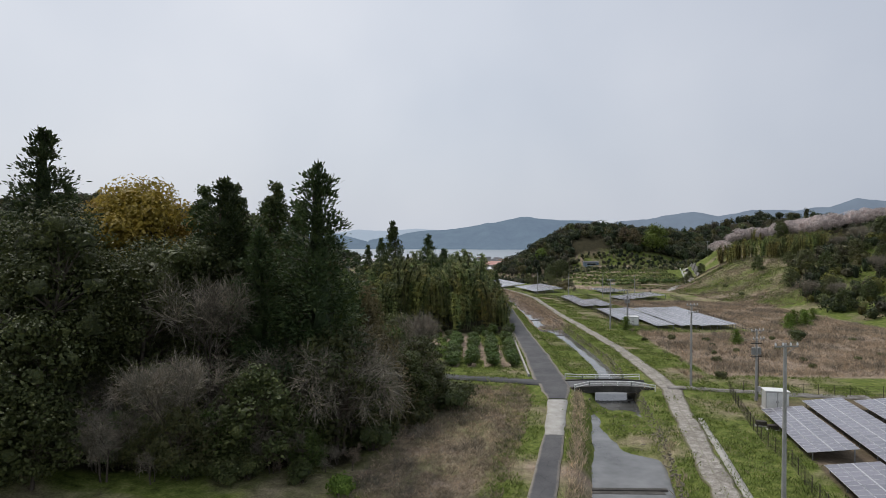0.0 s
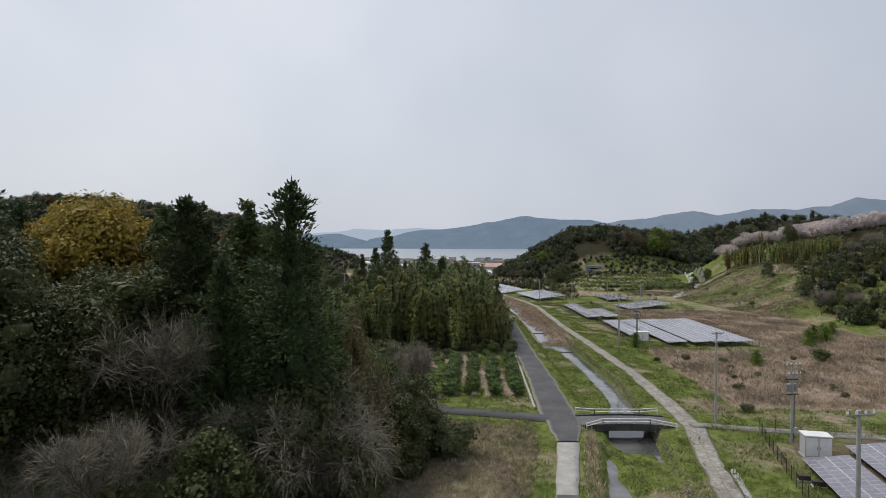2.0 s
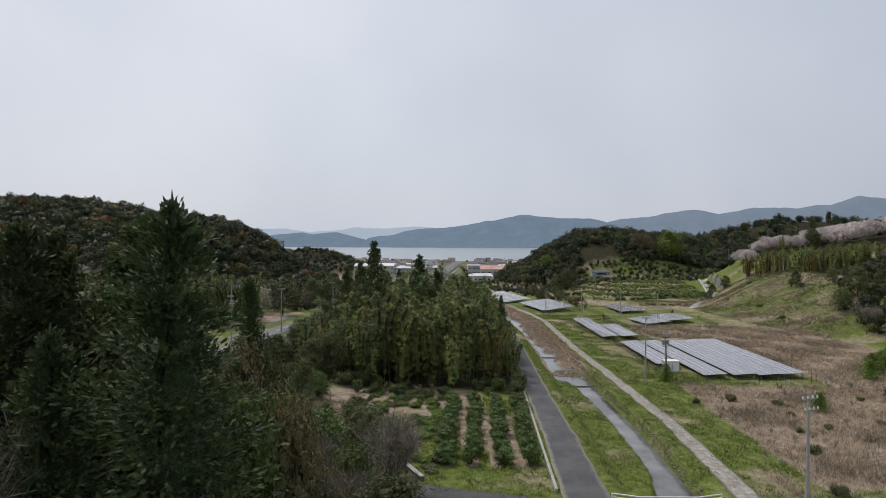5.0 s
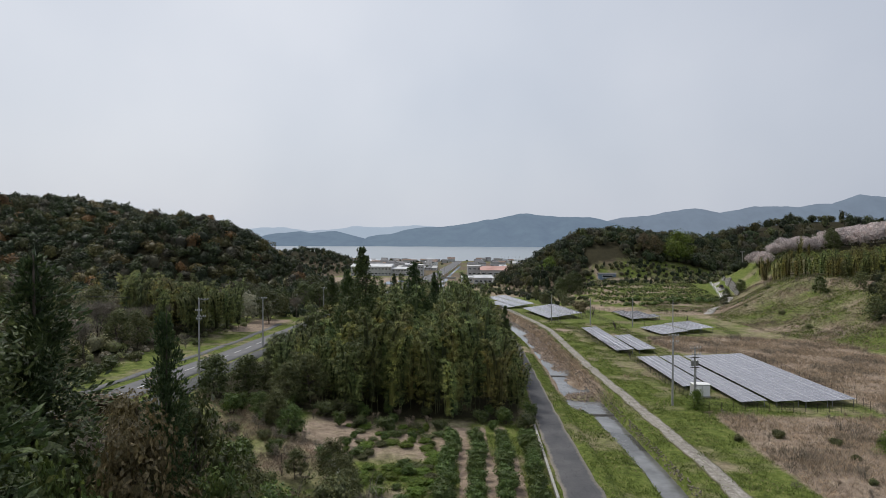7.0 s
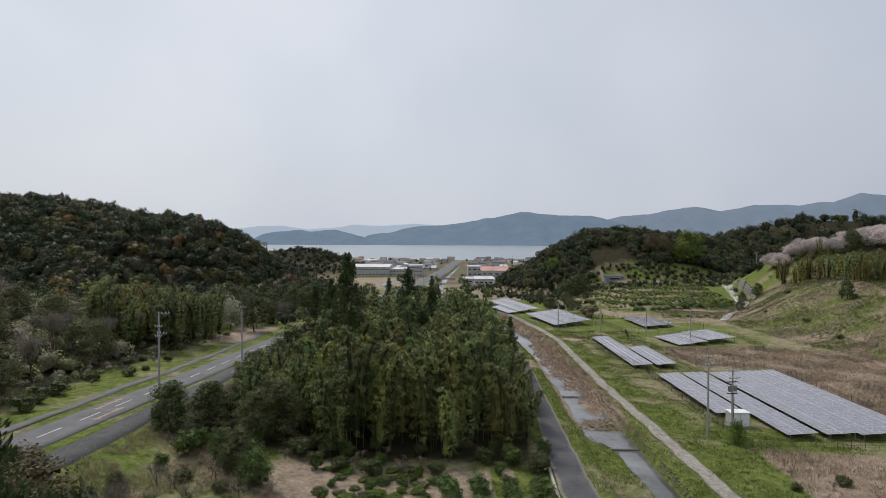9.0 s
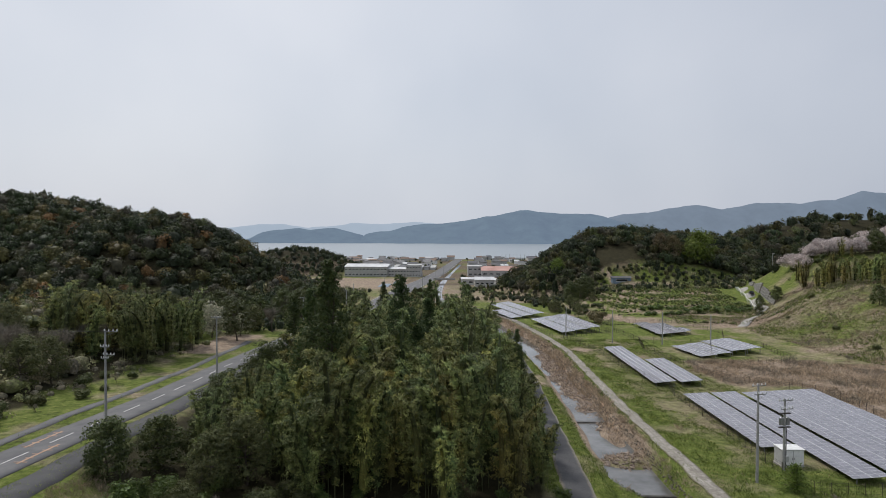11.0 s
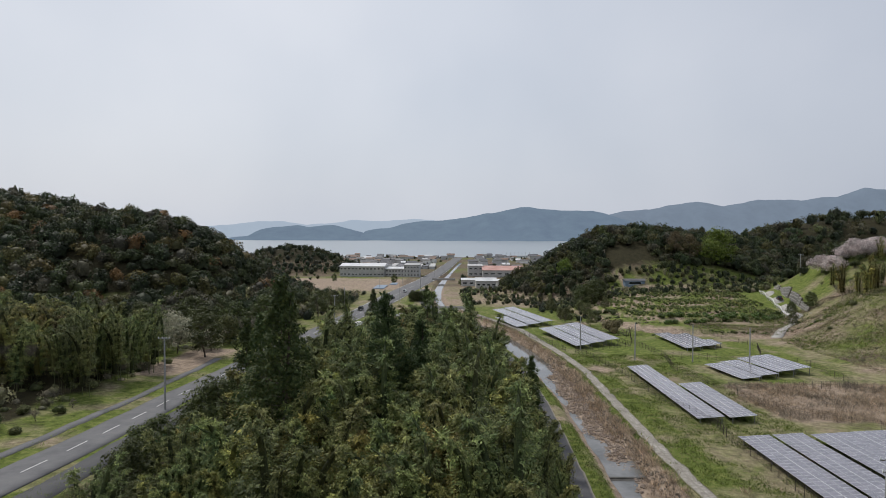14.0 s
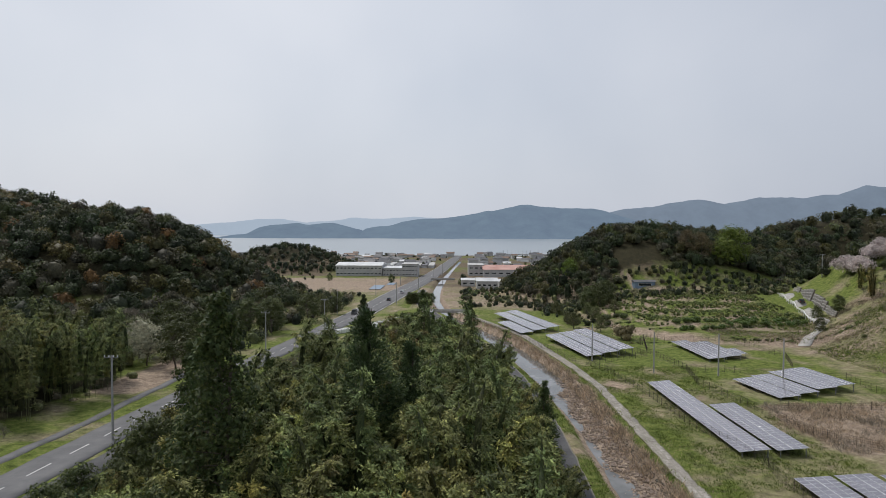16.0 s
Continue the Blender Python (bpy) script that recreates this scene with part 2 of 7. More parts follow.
M["wire"] = plain("black_cable", (0.012, 0.012, 0.012), (0.025, 0.025, 0.025), 9.0, 0.6, relief=0.0)
M["roof_white"] = plain("white_metal_roof", (0.5, 0.51, 0.52), (0.72, 0.72, 0.72), 0.15, 0.5, fine=2.0, relief=0.05)
M["roof_pink"] = plain("faded_red_metal_roof", (0.40, 0.20, 0.16), (0.55, 0.33, 0.28), 0.12, 0.6, fine=2.0, relief=0.05)
M["wall_grey"] = plain("pale_grey_wall", (0.36, 0.36, 0.355), (0.5, 0.495, 0.485), 0.2, 0.8, fine=2.0, relief=0.1)
M["roof_dark"] = plain("dark_roof_tiles", (0.06, 0.06, 0.066), (0.13, 0.13, 0.14), 0.5, 0.6, fine=3.0, relief=0.3)
M["roof_brown"] = plain("brown_roof_tiles", (0.13, 0.085, 0.06), (0.23, 0.15, 0.11), 0.5, 0.7, fine=3.0, relief=0.3)
M["glass_dark"] = plain("dark_window_glass", (0.015, 0.02, 0.024), (0.03, 0.036, 0.04), 2.0, 0.08, relief=0.0)
M["rubber"] = plain("black_rubber", (0.012, 0.012, 0.012), (0.025, 0.025, 0.025), 6.0, 0.8, relief=0.1)
M["car_white"] = plain("white_car_paint", (0.66, 0.66, 0.66), (0.78, 0.78, 0.78), 0.5, 0.25, relief=0.0)
M["car_dark"] = plain("dark_car_paint", (0.02, 0.022, 0.025), (0.04, 0.042, 0.046), 0.5, 0.25, relief=0.0)
M["car_red"] = plain("red_lamp", (0.3, 0.01, 0.01), (0.4, 0.02, 0.02), 2.0, 0.3, relief=0.0)
M["road_paint"] = plain("white_road_paint", (0.5, 0.5, 0.49), (0.74, 0.74, 0.72), 1.2, 0.8, fine=9.0, relief=0.1)
M["road_paint_orange"] = plain("worn_orange_road_paint", (0.33, 0.2, 0.13), (0.5, 0.33, 0.22), 1.2, 0.8, fine=9.0, relief=0.1)
M["blue_paint"] = plain("blue_tarpaulin", (0.13, 0.19, 0.27), (0.2, 0.27, 0.35), 0.6, 0.6, relief=0.2)
M["green_net"] = plain("green_net", (0.02, 0.16, 0.08), (0.05, 0.27, 0.14), 0.8, 0.7, relief=0.2)


def solar_glass():
    """Dark cells behind glass, with pale lines between the modules."""
    m, nt, bs, _ = nodes_of("solar_glass")
    tc = nt.nodes.new("ShaderNodeTexCoord")
    br = nt.nodes.new("ShaderNodeTexBrick")
    br.offset = 0.0
    br.inputs["Scale"].default_value = 1.0
    br.inputs["Brick Width"].default_value, br.inputs["Row Height"].default_value = 0.16, 0.16
    br.inputs["Mortar Size"].default_value = 0.006
    br.inputs["Color1"].default_value = (0.030, 0.034, 0.05, 1)
    br.inputs["Color2"].default_value = (0.042, 0.046, 0.062, 1)
    br.inputs["Mortar"].default_value = (0.12, 0.125, 0.14, 1)
    nt.links.new(tc.outputs["Object"], br.inputs["Vector"])
    info = nt.nodes.new("ShaderNodeObjectInfo")
    # pale tone over the cells: the sky's reflection put into the base colour
    dust_or_sheen = mixed(nt, br.outputs["Color"], (0.29, 0.27, 0.3), 0.45)
    col = mixed(nt, dust_or_sheen, ramp(nt, info.outputs["Random"], ((0.0, (0.8, 0.8, 0.82)), (1.0, (1.12, 1.1, 1.12)))), 1.0, "MULTIPLY")
    nt.links.new(col, bs.inputs["Base Color"])
    bs.inputs["Roughness"].default_value = 0.22
    bs.inputs["IOR"].default_value = 1.7
    bs.inputs["Coat Weight"].default_value = 0.5
    bs.inputs["Coat Roughness"].default_value = 0.12
    return m


M["solar"] = solar_glass()
M["solar_frame"] = plain("aluminium_frame", (0.5, 0.5, 0.51), (0.66, 0.66, 0.67), 5.0, 0.4, 0.5, relief=0.0)


def water_material(name, deep, shallow, wave, rough):
    m, nt, bs, _ = nodes_of(name)
    nt.links.new(ramp(nt, noise_fac(nt, 0.15, 4), ((0.35, deep), (0.7, shallow))), bs.inputs["Base Color"])
    bs.inputs["Roughness"].default_value, bs.inputs["IOR"].default_value = rough, 1.5
    bump(nt, bs, noise_fac(nt, wave, 3, 0.6), 0.18, 0.05)
    return m


M["stream"] = water_material("stream_water", (0.07, 0.07, 0.066), (0.2, 0.2, 0.198), 1.2, 0.03)
M["sea"] = water_material("sea_water", (0.20, 0.235, 0.26), (0.26, 0.295, 0.32), 0.05, 0.3)


def ground_material():
    """Grass, dry growth and bare earth by the plan's own cover, broken up at several sizes."""
    m, nt, bs, _ = nodes_of("ground_cover")
    at = nt.nodes.new("ShaderNodeAttribute")
    at.attribute_name = "cover"
    sep = nt.nodes.new("ShaderNodeSeparateColor")
    nt.links.new(at.outputs["Color"], sep.inputs["Color"])
    big, mid, fine = noise_fac(nt, 0.09, 5, 0.7), noise_fac(nt, 0.8, 5, 0.7), noise_fac(nt, 6.0, 4, 0.75)
    green = ramp(nt, mid, ((0.3, (0.045, 0.062, 0.014)), (0.5, (0.13, 0.168, 0.038)), (0.7, (0.24, 0.253, 0.088))))
    dry = ramp(nt, mid, ((0.28, (0.17, 0.13, 0.10)), (0.5, (0.32, 0.25, 0.195)), (0.74, (0.5, 0.41, 0.325))))
    soil = ramp(nt, mid, ((0.3, (0.09, 0.07, 0.05)), (0.7, (0.21, 0.165, 0.12))))
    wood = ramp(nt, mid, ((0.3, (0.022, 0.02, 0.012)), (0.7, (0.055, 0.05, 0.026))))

    def torn(mask):
        add = nt.nodes.new("ShaderNodeMath")
        add.operation = "MULTIPLY_ADD"
        nt.links.new(big, add.inputs[0])
        add.inputs[1].default_value = 0.9
        nt.links.new(mask, add.inputs[2])
        mr = nt.nodes.new("ShaderNodeMapRange")
        mr.inputs["From Min"].default_value, mr.inputs["From Max"].default_value = 0.78, 1.12
        nt.links.new(add.outputs[0], mr.inputs["Value"])
        return mr.outputs["Result"]

    col = mixed(nt, green, dry, torn(sep.outputs["Red"]))
    col = mixed(nt, col, soil, torn(sep.outputs["Green"]))
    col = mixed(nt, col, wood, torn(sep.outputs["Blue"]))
    col = mixed(nt, col, ramp(nt, fine, ((0.3, (0.42, 0.42, 0.42)), (0.68, (1.2, 1.18, 1.12)))), 0.8, "MULTIPLY")
    nt.links.new(col, bs.inputs["Base Color"])
    bs.inputs["Roughness"].default_value = 0.95
    bs.inputs["Specular IOR Level"].default_value = 0.1
    bump(nt, bs, fine, 0.8, 0.15)
    return m


M["ground"] = ground_material()

# ---- helpers of this scene ----


def part(name, data, material, parent=None, label="", smooth=False):
    """One mesh object, from a bmesh or a mesh, under a thing."""
    if isinstance(data, bmesh.types.BMesh):
        me = bpy.data.meshes.new(name)
        data.to_mesh(me)
        data.free()
        data = me
    if material is not None:
        data.materials.append(material)
    if smooth:
        data.polygons.foreach_set("use_smooth", [True] * len(data.polygons))
    ob = new(name, data)
    if parent is not None:
        ob.parent = parent
    if label:
        tagged(ob, label)
    return ob


def sheet(name, V, F):
    """A mesh from arrays of corners and of faces, all with the same number of sides."""
    me = bpy.data.meshes.new(name)
    k = F.shape[1]
    me.vertices.add(len(V))
    me.vertices.foreach_set("co", np.ascontiguousarray(V, dtype=np.float32).ravel())
    me.loops.add(F.size)
    me.loops.foreach_set("vertex_index", np.ascontiguousarray(F, dtype=np.int32).ravel())
    me.polygons.add(len(F))
    me.polygons.foreach_set("loop_start", np.arange(len(F), dtype=np.int32) * k)
    me.update(calc_edges=True)
    return me


def tint_of(me, colours):
    """A colour for each corner point of a mesh."""
    a = me.color_attributes.new("tint", "FLOAT_COLOR", "POINT")
    a.data.foreach_set("color", np.c_[colours, np.ones(len(colours))].astype(np.float32).ravel())


def box(bm, x0, x1, y0, y1, z0, z1, m=None, bevel=0.0):
    r = bmesh.ops.create_cube(bm, size=1.0)
    bmesh.ops.scale(bm, vec=(x1 - x0, y1 - y0, z1 - z0), verts=r["verts"])
    bmesh.ops.translate(bm, vec=((x0 + x1) / 2, (y0 + y1) / 2, (z0 + z1) / 2), verts=r["verts"])
    vs = r["verts"]
    if bevel:
        es = {e for v in vs for e in v.link_edges}
        r = bmesh.ops.bevel(bm, geom=list(es), offset=bevel, segments=1, affect="EDGES")
        vs = list({v for f in r["faces"] for v in f.verts} | {v for v in vs if v.is_valid})
    if m is not None:
        bmesh.ops.transform(bm, matrix=m, verts=vs)
    return vs


def boxed(*a, **k):
    bm = bmesh.new()
    box(bm, *a, **k)
    return bm


def tube(bm, p, q, r0, r1, n=8, caps=True):
    p, q = Vector(p), Vector(q)
    d = q - p
    r = bmesh.ops.create_cone(bm, cap_ends=caps, segments=n, radius1=r0, radius2=r1, depth=d.length)
    m = Matrix.Translation((p + q) / 2) @ d.to_track_quat("Z", "Y").to_matrix().to_4x4()
    bmesh.ops.transform(bm, matrix=m, verts=r["verts"])


def tubed(*a, **k):
    bm = bmesh.new()
    tube(bm, *a, **k)
    return bm


def thing(name, label, category, at=(0, 0, 0), turn=0.0, group=""):
    ob = new(name)
    ob.empty_display_size = 0.2
    ob.matrix_basis = pose(*at, 0, 0, turn)
    return tagged(ob, label, category, group)


def ss(a, b, v):
    t = np.clip((np.asarray(v, float) - a) / (b - a), 0, 1)
    return t * t * (3 - 2 * t)


def line(points, v):
    xs, ys = zip(*points)
    return np.interp(v, xs, ys)


# ---- plan of the land ----
# edges across the valley at each distance y
ROAD_L = ((-60, -14.5), (20, 2.0), (41, 6.9), (57, 10.6), (73, 13.6), (80, 13.4), (86, 13.3), (103, 14.1), (120, 14.6), (135, 15.1), (157, 16.4),
          (180, 17.6), (200, 18.0), (225, 17.6), (250, 15.2), (270, 11.7), (302, 3.4), (338, -5.5), (368, -10.5), (398, -14.6), (422, -15.9), (480, -17))
ROAD_R = ((-60, -12.1), (20, 4.4), (41, 9.3), (57, 12.9), (73, 16.3), (80, 18.0), (86, 18.3), (103, 18.8), (120, 18.9), (135, 19.0), (157, 19.5),
          (180, 20.2), (200, 20.6), (225, 20.2), (250, 17.8), (270, 14.2), (302, 8.6), (327, 3.2), (367, -5.3), (398, -9.0), (422, -10.8), (480, -12))
BANK_L = ((-60, -10.5), (41, 10.4), (57, 14.2), (73, 17.5), (82, 19.3), (107, 20.3), (135, 20.6), (155, 21.0), (175, 21.6), (210, 22.0), (240, 20.0),
          (270, 16.2), (302, 10.4), (342, 2.0), (367, -3.8), (422, -9.3), (480, -10.5), (560, -8), (700, -1), (912, 12))
BANK_R = ((-60, 2.0), (41, 20.6), (60, 24.8), (75, 27.4), (90, 29.7), (110, 30.6), (150, 30.6), (190, 30.0), (230, 30.3), (255, 28.2), (296, 22.0),
          (342, 8.5), (367, 2.5), (422, -2.0), (480, -2.5), (560, 0), (700, 6), (912, 19))
TRACK_L = ((-60, -2.0), (41, 22.0), (67, 28.0), (79, 31.0), (111, 33.0), (147, 32.3), (175, 31.8), (229, 32.6), (250, 30.8), (296, 24.6), (342, 10.4), (360, 4.0))
TRACK_R = ((-60, 0.6), (41, 24.6), (67, 30.8), (79, 34.0), (111, 35.4), (147, 34.6), (175, 34.0), (229, 34.8), (250, 33.2), (296, 27.4), (342, 13.2), (360, 8.0))
MAIN_C = ((-60, -48), (100, -51), (135, -50), (168, -49), (202, -49.3), (250, -46), (315, -40), (360, -34.3), (443, -27.5), (555, -17), (707, -7), (912, 5), (1090, 16))
MAIN_W = ((-60, 3.4), (215, 3.4), (300, 4.2), (360, 6.0), (440, 7.0), (1090, 7.0))
MAIN_Z = ((-60, 6.0), (100, 5.6), (148, 3.4), (192, 1.0), (215, 0.2), (315, -2.4), (443, -4.0), (707, -7.8), (912, -9.4), (1090, -10.5))
FLOOR_Z = ((-200, 0.6), (60, 0.1), (150, 0.0), (230, -0.6), (270, -1.2), (400, -3.6), (700, -7.8), (1080, -10.4), (1125, -10.8), (1150, -13.5), (5000, -40))
BED = 2.0          # depth of the stream's channel


def bumpy(x, y, cx, cy, rx, ry, top, p=1.0):
    d = np.sqrt(((x - cx) / rx) ** 2 + ((y - cy) / ry) ** 2)
    return top * (0.5 + 0.5 * np.cos(np.pi * np.clip(d, 0, 1))) ** p


def swell(x, y, s, ph):
    return np.sin(x / s + ph) * np.cos(y / s * 1.13 + ph * 1.7) + 0.5 * np.sin((x + y) / s * 2.1 + ph) * np.cos((x - y) / s * 1.7)


def hills(x, y):
    """Height of the hills over the valley floor."""
    left = bumpy(x, y, -188, 385, 138, 135, 41) + bumpy(x, y, -119, 356, 62, 75, 15.5) + bumpy(x, y, -325, 410, 165, 170, 50)
    left = left + bumpy(x, y, -157, 690, 92, 90, 23) + bumpy(x, y, -140, 190, 85, 110, 15) + bumpy(x, y, -300, 180, 160, 200, 30)
    right = bumpy(x, y, 108, 442, 80, 74, 27, 0.45) + bumpy(x, y, 240, 480, 130, 110, 40) + bumpy(x, y, 405, 480, 185, 170, 48)
    edge = line(((-60, 120), (100, 118), (180, 104), (230, 96), (270, 97), (300, 116), (345, 132), (380, 160)), y)
    slope = (line(((100, 18), (225, 18), (255, 15.5)), y) * ss(0, line(((100, 75), (240, 60), (300, 34), (360, 30)), y), x - edge) + 14 * ss(30, 150, x - edge)) * (1 - ss(345, 450, y)) * ss(-20, 120, y)
    slope = slope + 9.5 * ss(136, 160, x) * ss(288, 320, y) * (1 - ss(352, 400, y)) + bumpy(x, y, 197, 208, 50, 60, 18)
    terrace = 10 * ss(250, 385, y + 4 * np.sin(x / 17)) * ss(44, 90, x) * (1 - ss(420, 520, y))
    step = terrace / 1.6
    terrace = 1.6 * (np.floor(step) + ss(0.68, 1.0, step - np.floor(step)))
    return np.maximum(left, 0) + np.maximum(right, slope) + terrace * (1 - ss(0, 20, slope))


def land(x, y, carve=True):
    """Height of the ground."""
    x, y = np.asarray(x, float), np.asarray(y, float)
    z = line(FLOOR_Z, y) + 0 * x
    main_c = line(MAIN_C, y)
    west = 1 - ss(main_c + 6, main_c + 24, x)
    west = west * (1 - ss(1060, 1100, y))
    z = z * (1 - west) + line(MAIN_Z, y) * west
    z = z + hills(x, y) * (1 - 0.97 * (1 - ss(6, 22, np.abs(x - main_c))))
    z = z + 1.6 * ss(-8, -26, x) * (1 - ss(60, 110, np.abs(y - 105))) * (1 - west)
    z = z + 0.12 * swell(x, y, 5.0, 1.0) + 0.05 * swell(x, y, 1.9, 2.0)
    if carve:
        bl, br = line(BANK_L, y), line(BANK_R, y)
        into = ss(0.0, 1.6, x - bl) * ss(0.0, 1.1, br - x) * (y < 930)
        bed = BED + 0.15 * swell(x, y, 2.3, 0.4)
        # low grassy berm on the left of the water
        berm_w = line(((0, 0.05), (72, 0.1), (84, 1.6), (95, 4.5), (120, 4.6), (138, 3.6), (146, 0.6), (160, 0.8), (230, 0.5), (260, 0.5)), y)
        bed = bed - 0.95 * (1 - ss(berm_w, berm_w + 0.9, x - bl - 1.2))
        # grassy island under the near side of the bridge
        bed = bed - 1.0 * bumpy(x, y, 23.0, 63.5, 4.6, 12.5, 1.0, 0.4) - 0.9 * bumpy(x, y, 19.8, 75.5, 2.6, 6.5, 1.0, 0.6)
        # banks of dead reed and stones further down
        bed = bed - 0.85 * bumpy(x, y, 28.3, 206.0, 4.4, 44.0, 1.0, 0.5) - 0.85 * bumpy(x, y, 28.0, 152.5, 5.2, 4.6, 1.0, 0.6) - 0.8 * bumpy(x, y, 28.0, 164.0, 2.2, 8.0, 1.0, 0.6)
        z = z - bed * into
        # flat beds for the roads
        rl, rr = line(ROAD_L, y), line(ROAD_R, y)
        k = ss(-1.2, -0.2, x - rl) * ss(-1.2, -0.2, rr - x) * (y < 470)
        z = z * (1 - k) + (road_z(y) - 0.10) * k
        tl, tr = line(TRACK_L, y), line(TRACK_R, y)
        k = ss(-1.0, 0.1, x - tl) * ss(-1.0, 0.1, tr - x) * (y < 358)
        z = z * (1 - k) + (track_z(y) - 0.10) * k
        k = (1 - ss(line(MAIN_W, y) + 0.4, line(MAIN_W, y) + 1.8, np.abs(x - main_c))) * (y < 1088)
        z = z * (1 - k) + (line(MAIN_Z, y) - 0.12) * k
    return z


def road_z(y):
    return line(FLOOR_Z, y) + 0.12


def track_z(y):
    return line(FLOOR_Z, y) + 0.12


def cover(x, y):
    """Shares of dry growth, bare earth and woodland floor (the rest is green grass)."""
    n = 0.5 + 0.25 * swell(x, y, 9.0, 0.3)
    dry, soil, wood = 0.3 + 0.18 * swell(x, y, 4.2, 2.2) + 0.1 * swell(x, y, 13.0, 0.9), 0 * x, 0 * x
    field = ss(40, 44, x - 0.05 * (y - 90)) * ss(84, 90, y) * (1 - ss(136, 146, y + 0.1 * x)) * (1 - ss(118, 130, x))
    field = np.maximum(field, ss(70, 78, x) * ss(120, 130, y) * (1 - ss(206, 220, y)) * (1 - ss(104, 114, x)))
    field = np.maximum(field, 0.8 * ss(54, 62, x) * ss(186, 194, y) * (1 - ss(216, 222, y)) * (1 - ss(90, 100, x)))
    dry = np.maximum(dry, field * 0.95)
    dry = np.maximum(dry, 0.55 * ss(-4, 2, x + 16) * (1 - ss(-5, -2, x - line(ROAD_L, y))) * ss(18, 30, y) * (1 - ss(76, 82, y)))
    bl, br = line(BANK_L, y), line(BANK_R, y)
    dry = np.maximum(dry, 0.85 * ss(0.5, 2, x - bl) * ss(0.0, 1.0, br + 0.4 - x) * ss(140, 160, y) * (1 - ss(420, 440, y)))
    dry = np.maximum(dry, 0.8 * ss(0, 0.6, x - br + 1.8) * ss(0, 0.6, br + 0.9 - x) * (0.3 + 0.7 * ss(142, 160, y)) * (1 - ss(480, 520, y)))
    dry = np.maximum(dry, (0.5 + 0.16 * swell(x, y, 11, 0.2) + 0.1 * swell(x, y, 3.1, 1.2)) * ss(84, 98, x) * ss(196, 212, y) * (1 - ss(300, 330, y)))
    dry = np.maximum(dry, 0.8 * (1 - ss(-58, -54, x)) * ss(215, 222, y) * (1 - ss(250, 262, y)) * ss(-72, -66, x))
    dry = np.maximum(dry, 0.45 * ss(36, 40, x) * (1 - ss(100, 110, x)) * ss(140, 150, y) * (1 - ss(222, 240, y)))
    soil = np.maximum(soil, 0.65 * ss(0, 1, x - line(((0, 24), (42, 33), (79, 42)), y)) * (1 - ss(66, 72, x)) * ss(10, 18, y) * (1 - ss(74, 77, y)))
    dry = np.maximum(dry, 0.95 * ss(-1, 1, x) * (1 - ss(10.5, 12, x)) * ss(92, 96, y) * (1 - ss(126, 132, y)) * (0.5 + 0.5 * np.sign(np.sin((x + 0.03 * y) * 2.1))))
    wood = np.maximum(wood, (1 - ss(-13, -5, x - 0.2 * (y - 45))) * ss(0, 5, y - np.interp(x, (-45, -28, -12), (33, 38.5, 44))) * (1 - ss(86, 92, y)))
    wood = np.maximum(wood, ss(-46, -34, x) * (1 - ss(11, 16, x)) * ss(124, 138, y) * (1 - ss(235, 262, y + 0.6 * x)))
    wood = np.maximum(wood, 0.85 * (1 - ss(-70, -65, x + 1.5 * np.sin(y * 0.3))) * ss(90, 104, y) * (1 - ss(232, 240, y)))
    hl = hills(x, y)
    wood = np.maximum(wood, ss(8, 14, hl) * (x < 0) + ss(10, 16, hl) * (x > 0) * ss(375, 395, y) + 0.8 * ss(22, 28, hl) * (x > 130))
    rise = 10 * ss(250, 385, y + 4 * np.sin(x / 17)) * ss(44, 90, x) / 1.6
    rise = rise - np.floor(rise)
    dry = np.maximum(dry, 0.75 * ss(0.55, 0.7, rise) * (1 - ss(0.9, 1.0, rise)) * ss(46, 60, x) * (1 - ss(118, 126, x)) * ss(262, 275, y) * (1 - ss(385, 395, y)))
    soil = np.maximum(soil, 0.8 * bumpy(x, y, 92, 392, 16, 22, 1.0, 0.5))
    far = np.maximum(ss(450, 520, y), 0.5 * ss(375, 430, y) * (x < 50))
    dry = np.maximum(dry, (0.45 + 0.3 * ss(430, 480, y)) * ss(300, 340, y) * (1 - ss(560, 600, y)) * (x < -20))
    dry = np.maximum(dry, 0.6 * ss(345, 385, y) * (x > -16) * (x < 70) * (1 - ss(600, 640, y)))
    soil = np.maximum(soil, (0.62 + 0.2 * swell(x, y, 30, 0.7)) * far * (1 - 0.8 * ss(30, 38, -x) * (1 - ss(585, 600, y))))
    dry = np.maximum(dry, 0.45 * (1 - ss(-6, 0, x + 0.5 * (y - 95))) * ss(-40, -34, x) * ss(84, 92, y) * (1 - ss(128, 136, y)))
    dry = np.maximum(dry, 0.62 * ss(-24, -19, x) * (1 - ss(4, 7, x)) * ss(110, 116, y) * (1 - ss(130, 136, y)))
    return np.clip(np.stack([dry * (0.75 + 0.5 * n), soil, wood], -1), 0, 1)


def axis(lo, hi, step, out_lo, out_hi, growth=1.16):
    mid = np.arange(lo, hi + step * 0.5, step)
    a, b, d = [lo], [hi], step
    while a[-1] > out_lo:
        d *= growth
        a.append(a[-1] - d)
    d = step
    while b[-1] < out_hi:
        d *= growth
        b.append(b[-1] + d)
    return np.array(a[:0:-1] + mid.tolist() + b[1:])


def grid_faces(nx, ny):
    i = np.arange(nx * ny).reshape(ny, nx)
    return np.stack([i[:-1, :-1], i[:-1, 1:], i[1:, 1:], i[1:, :-1]], -1).reshape(-1, 4)


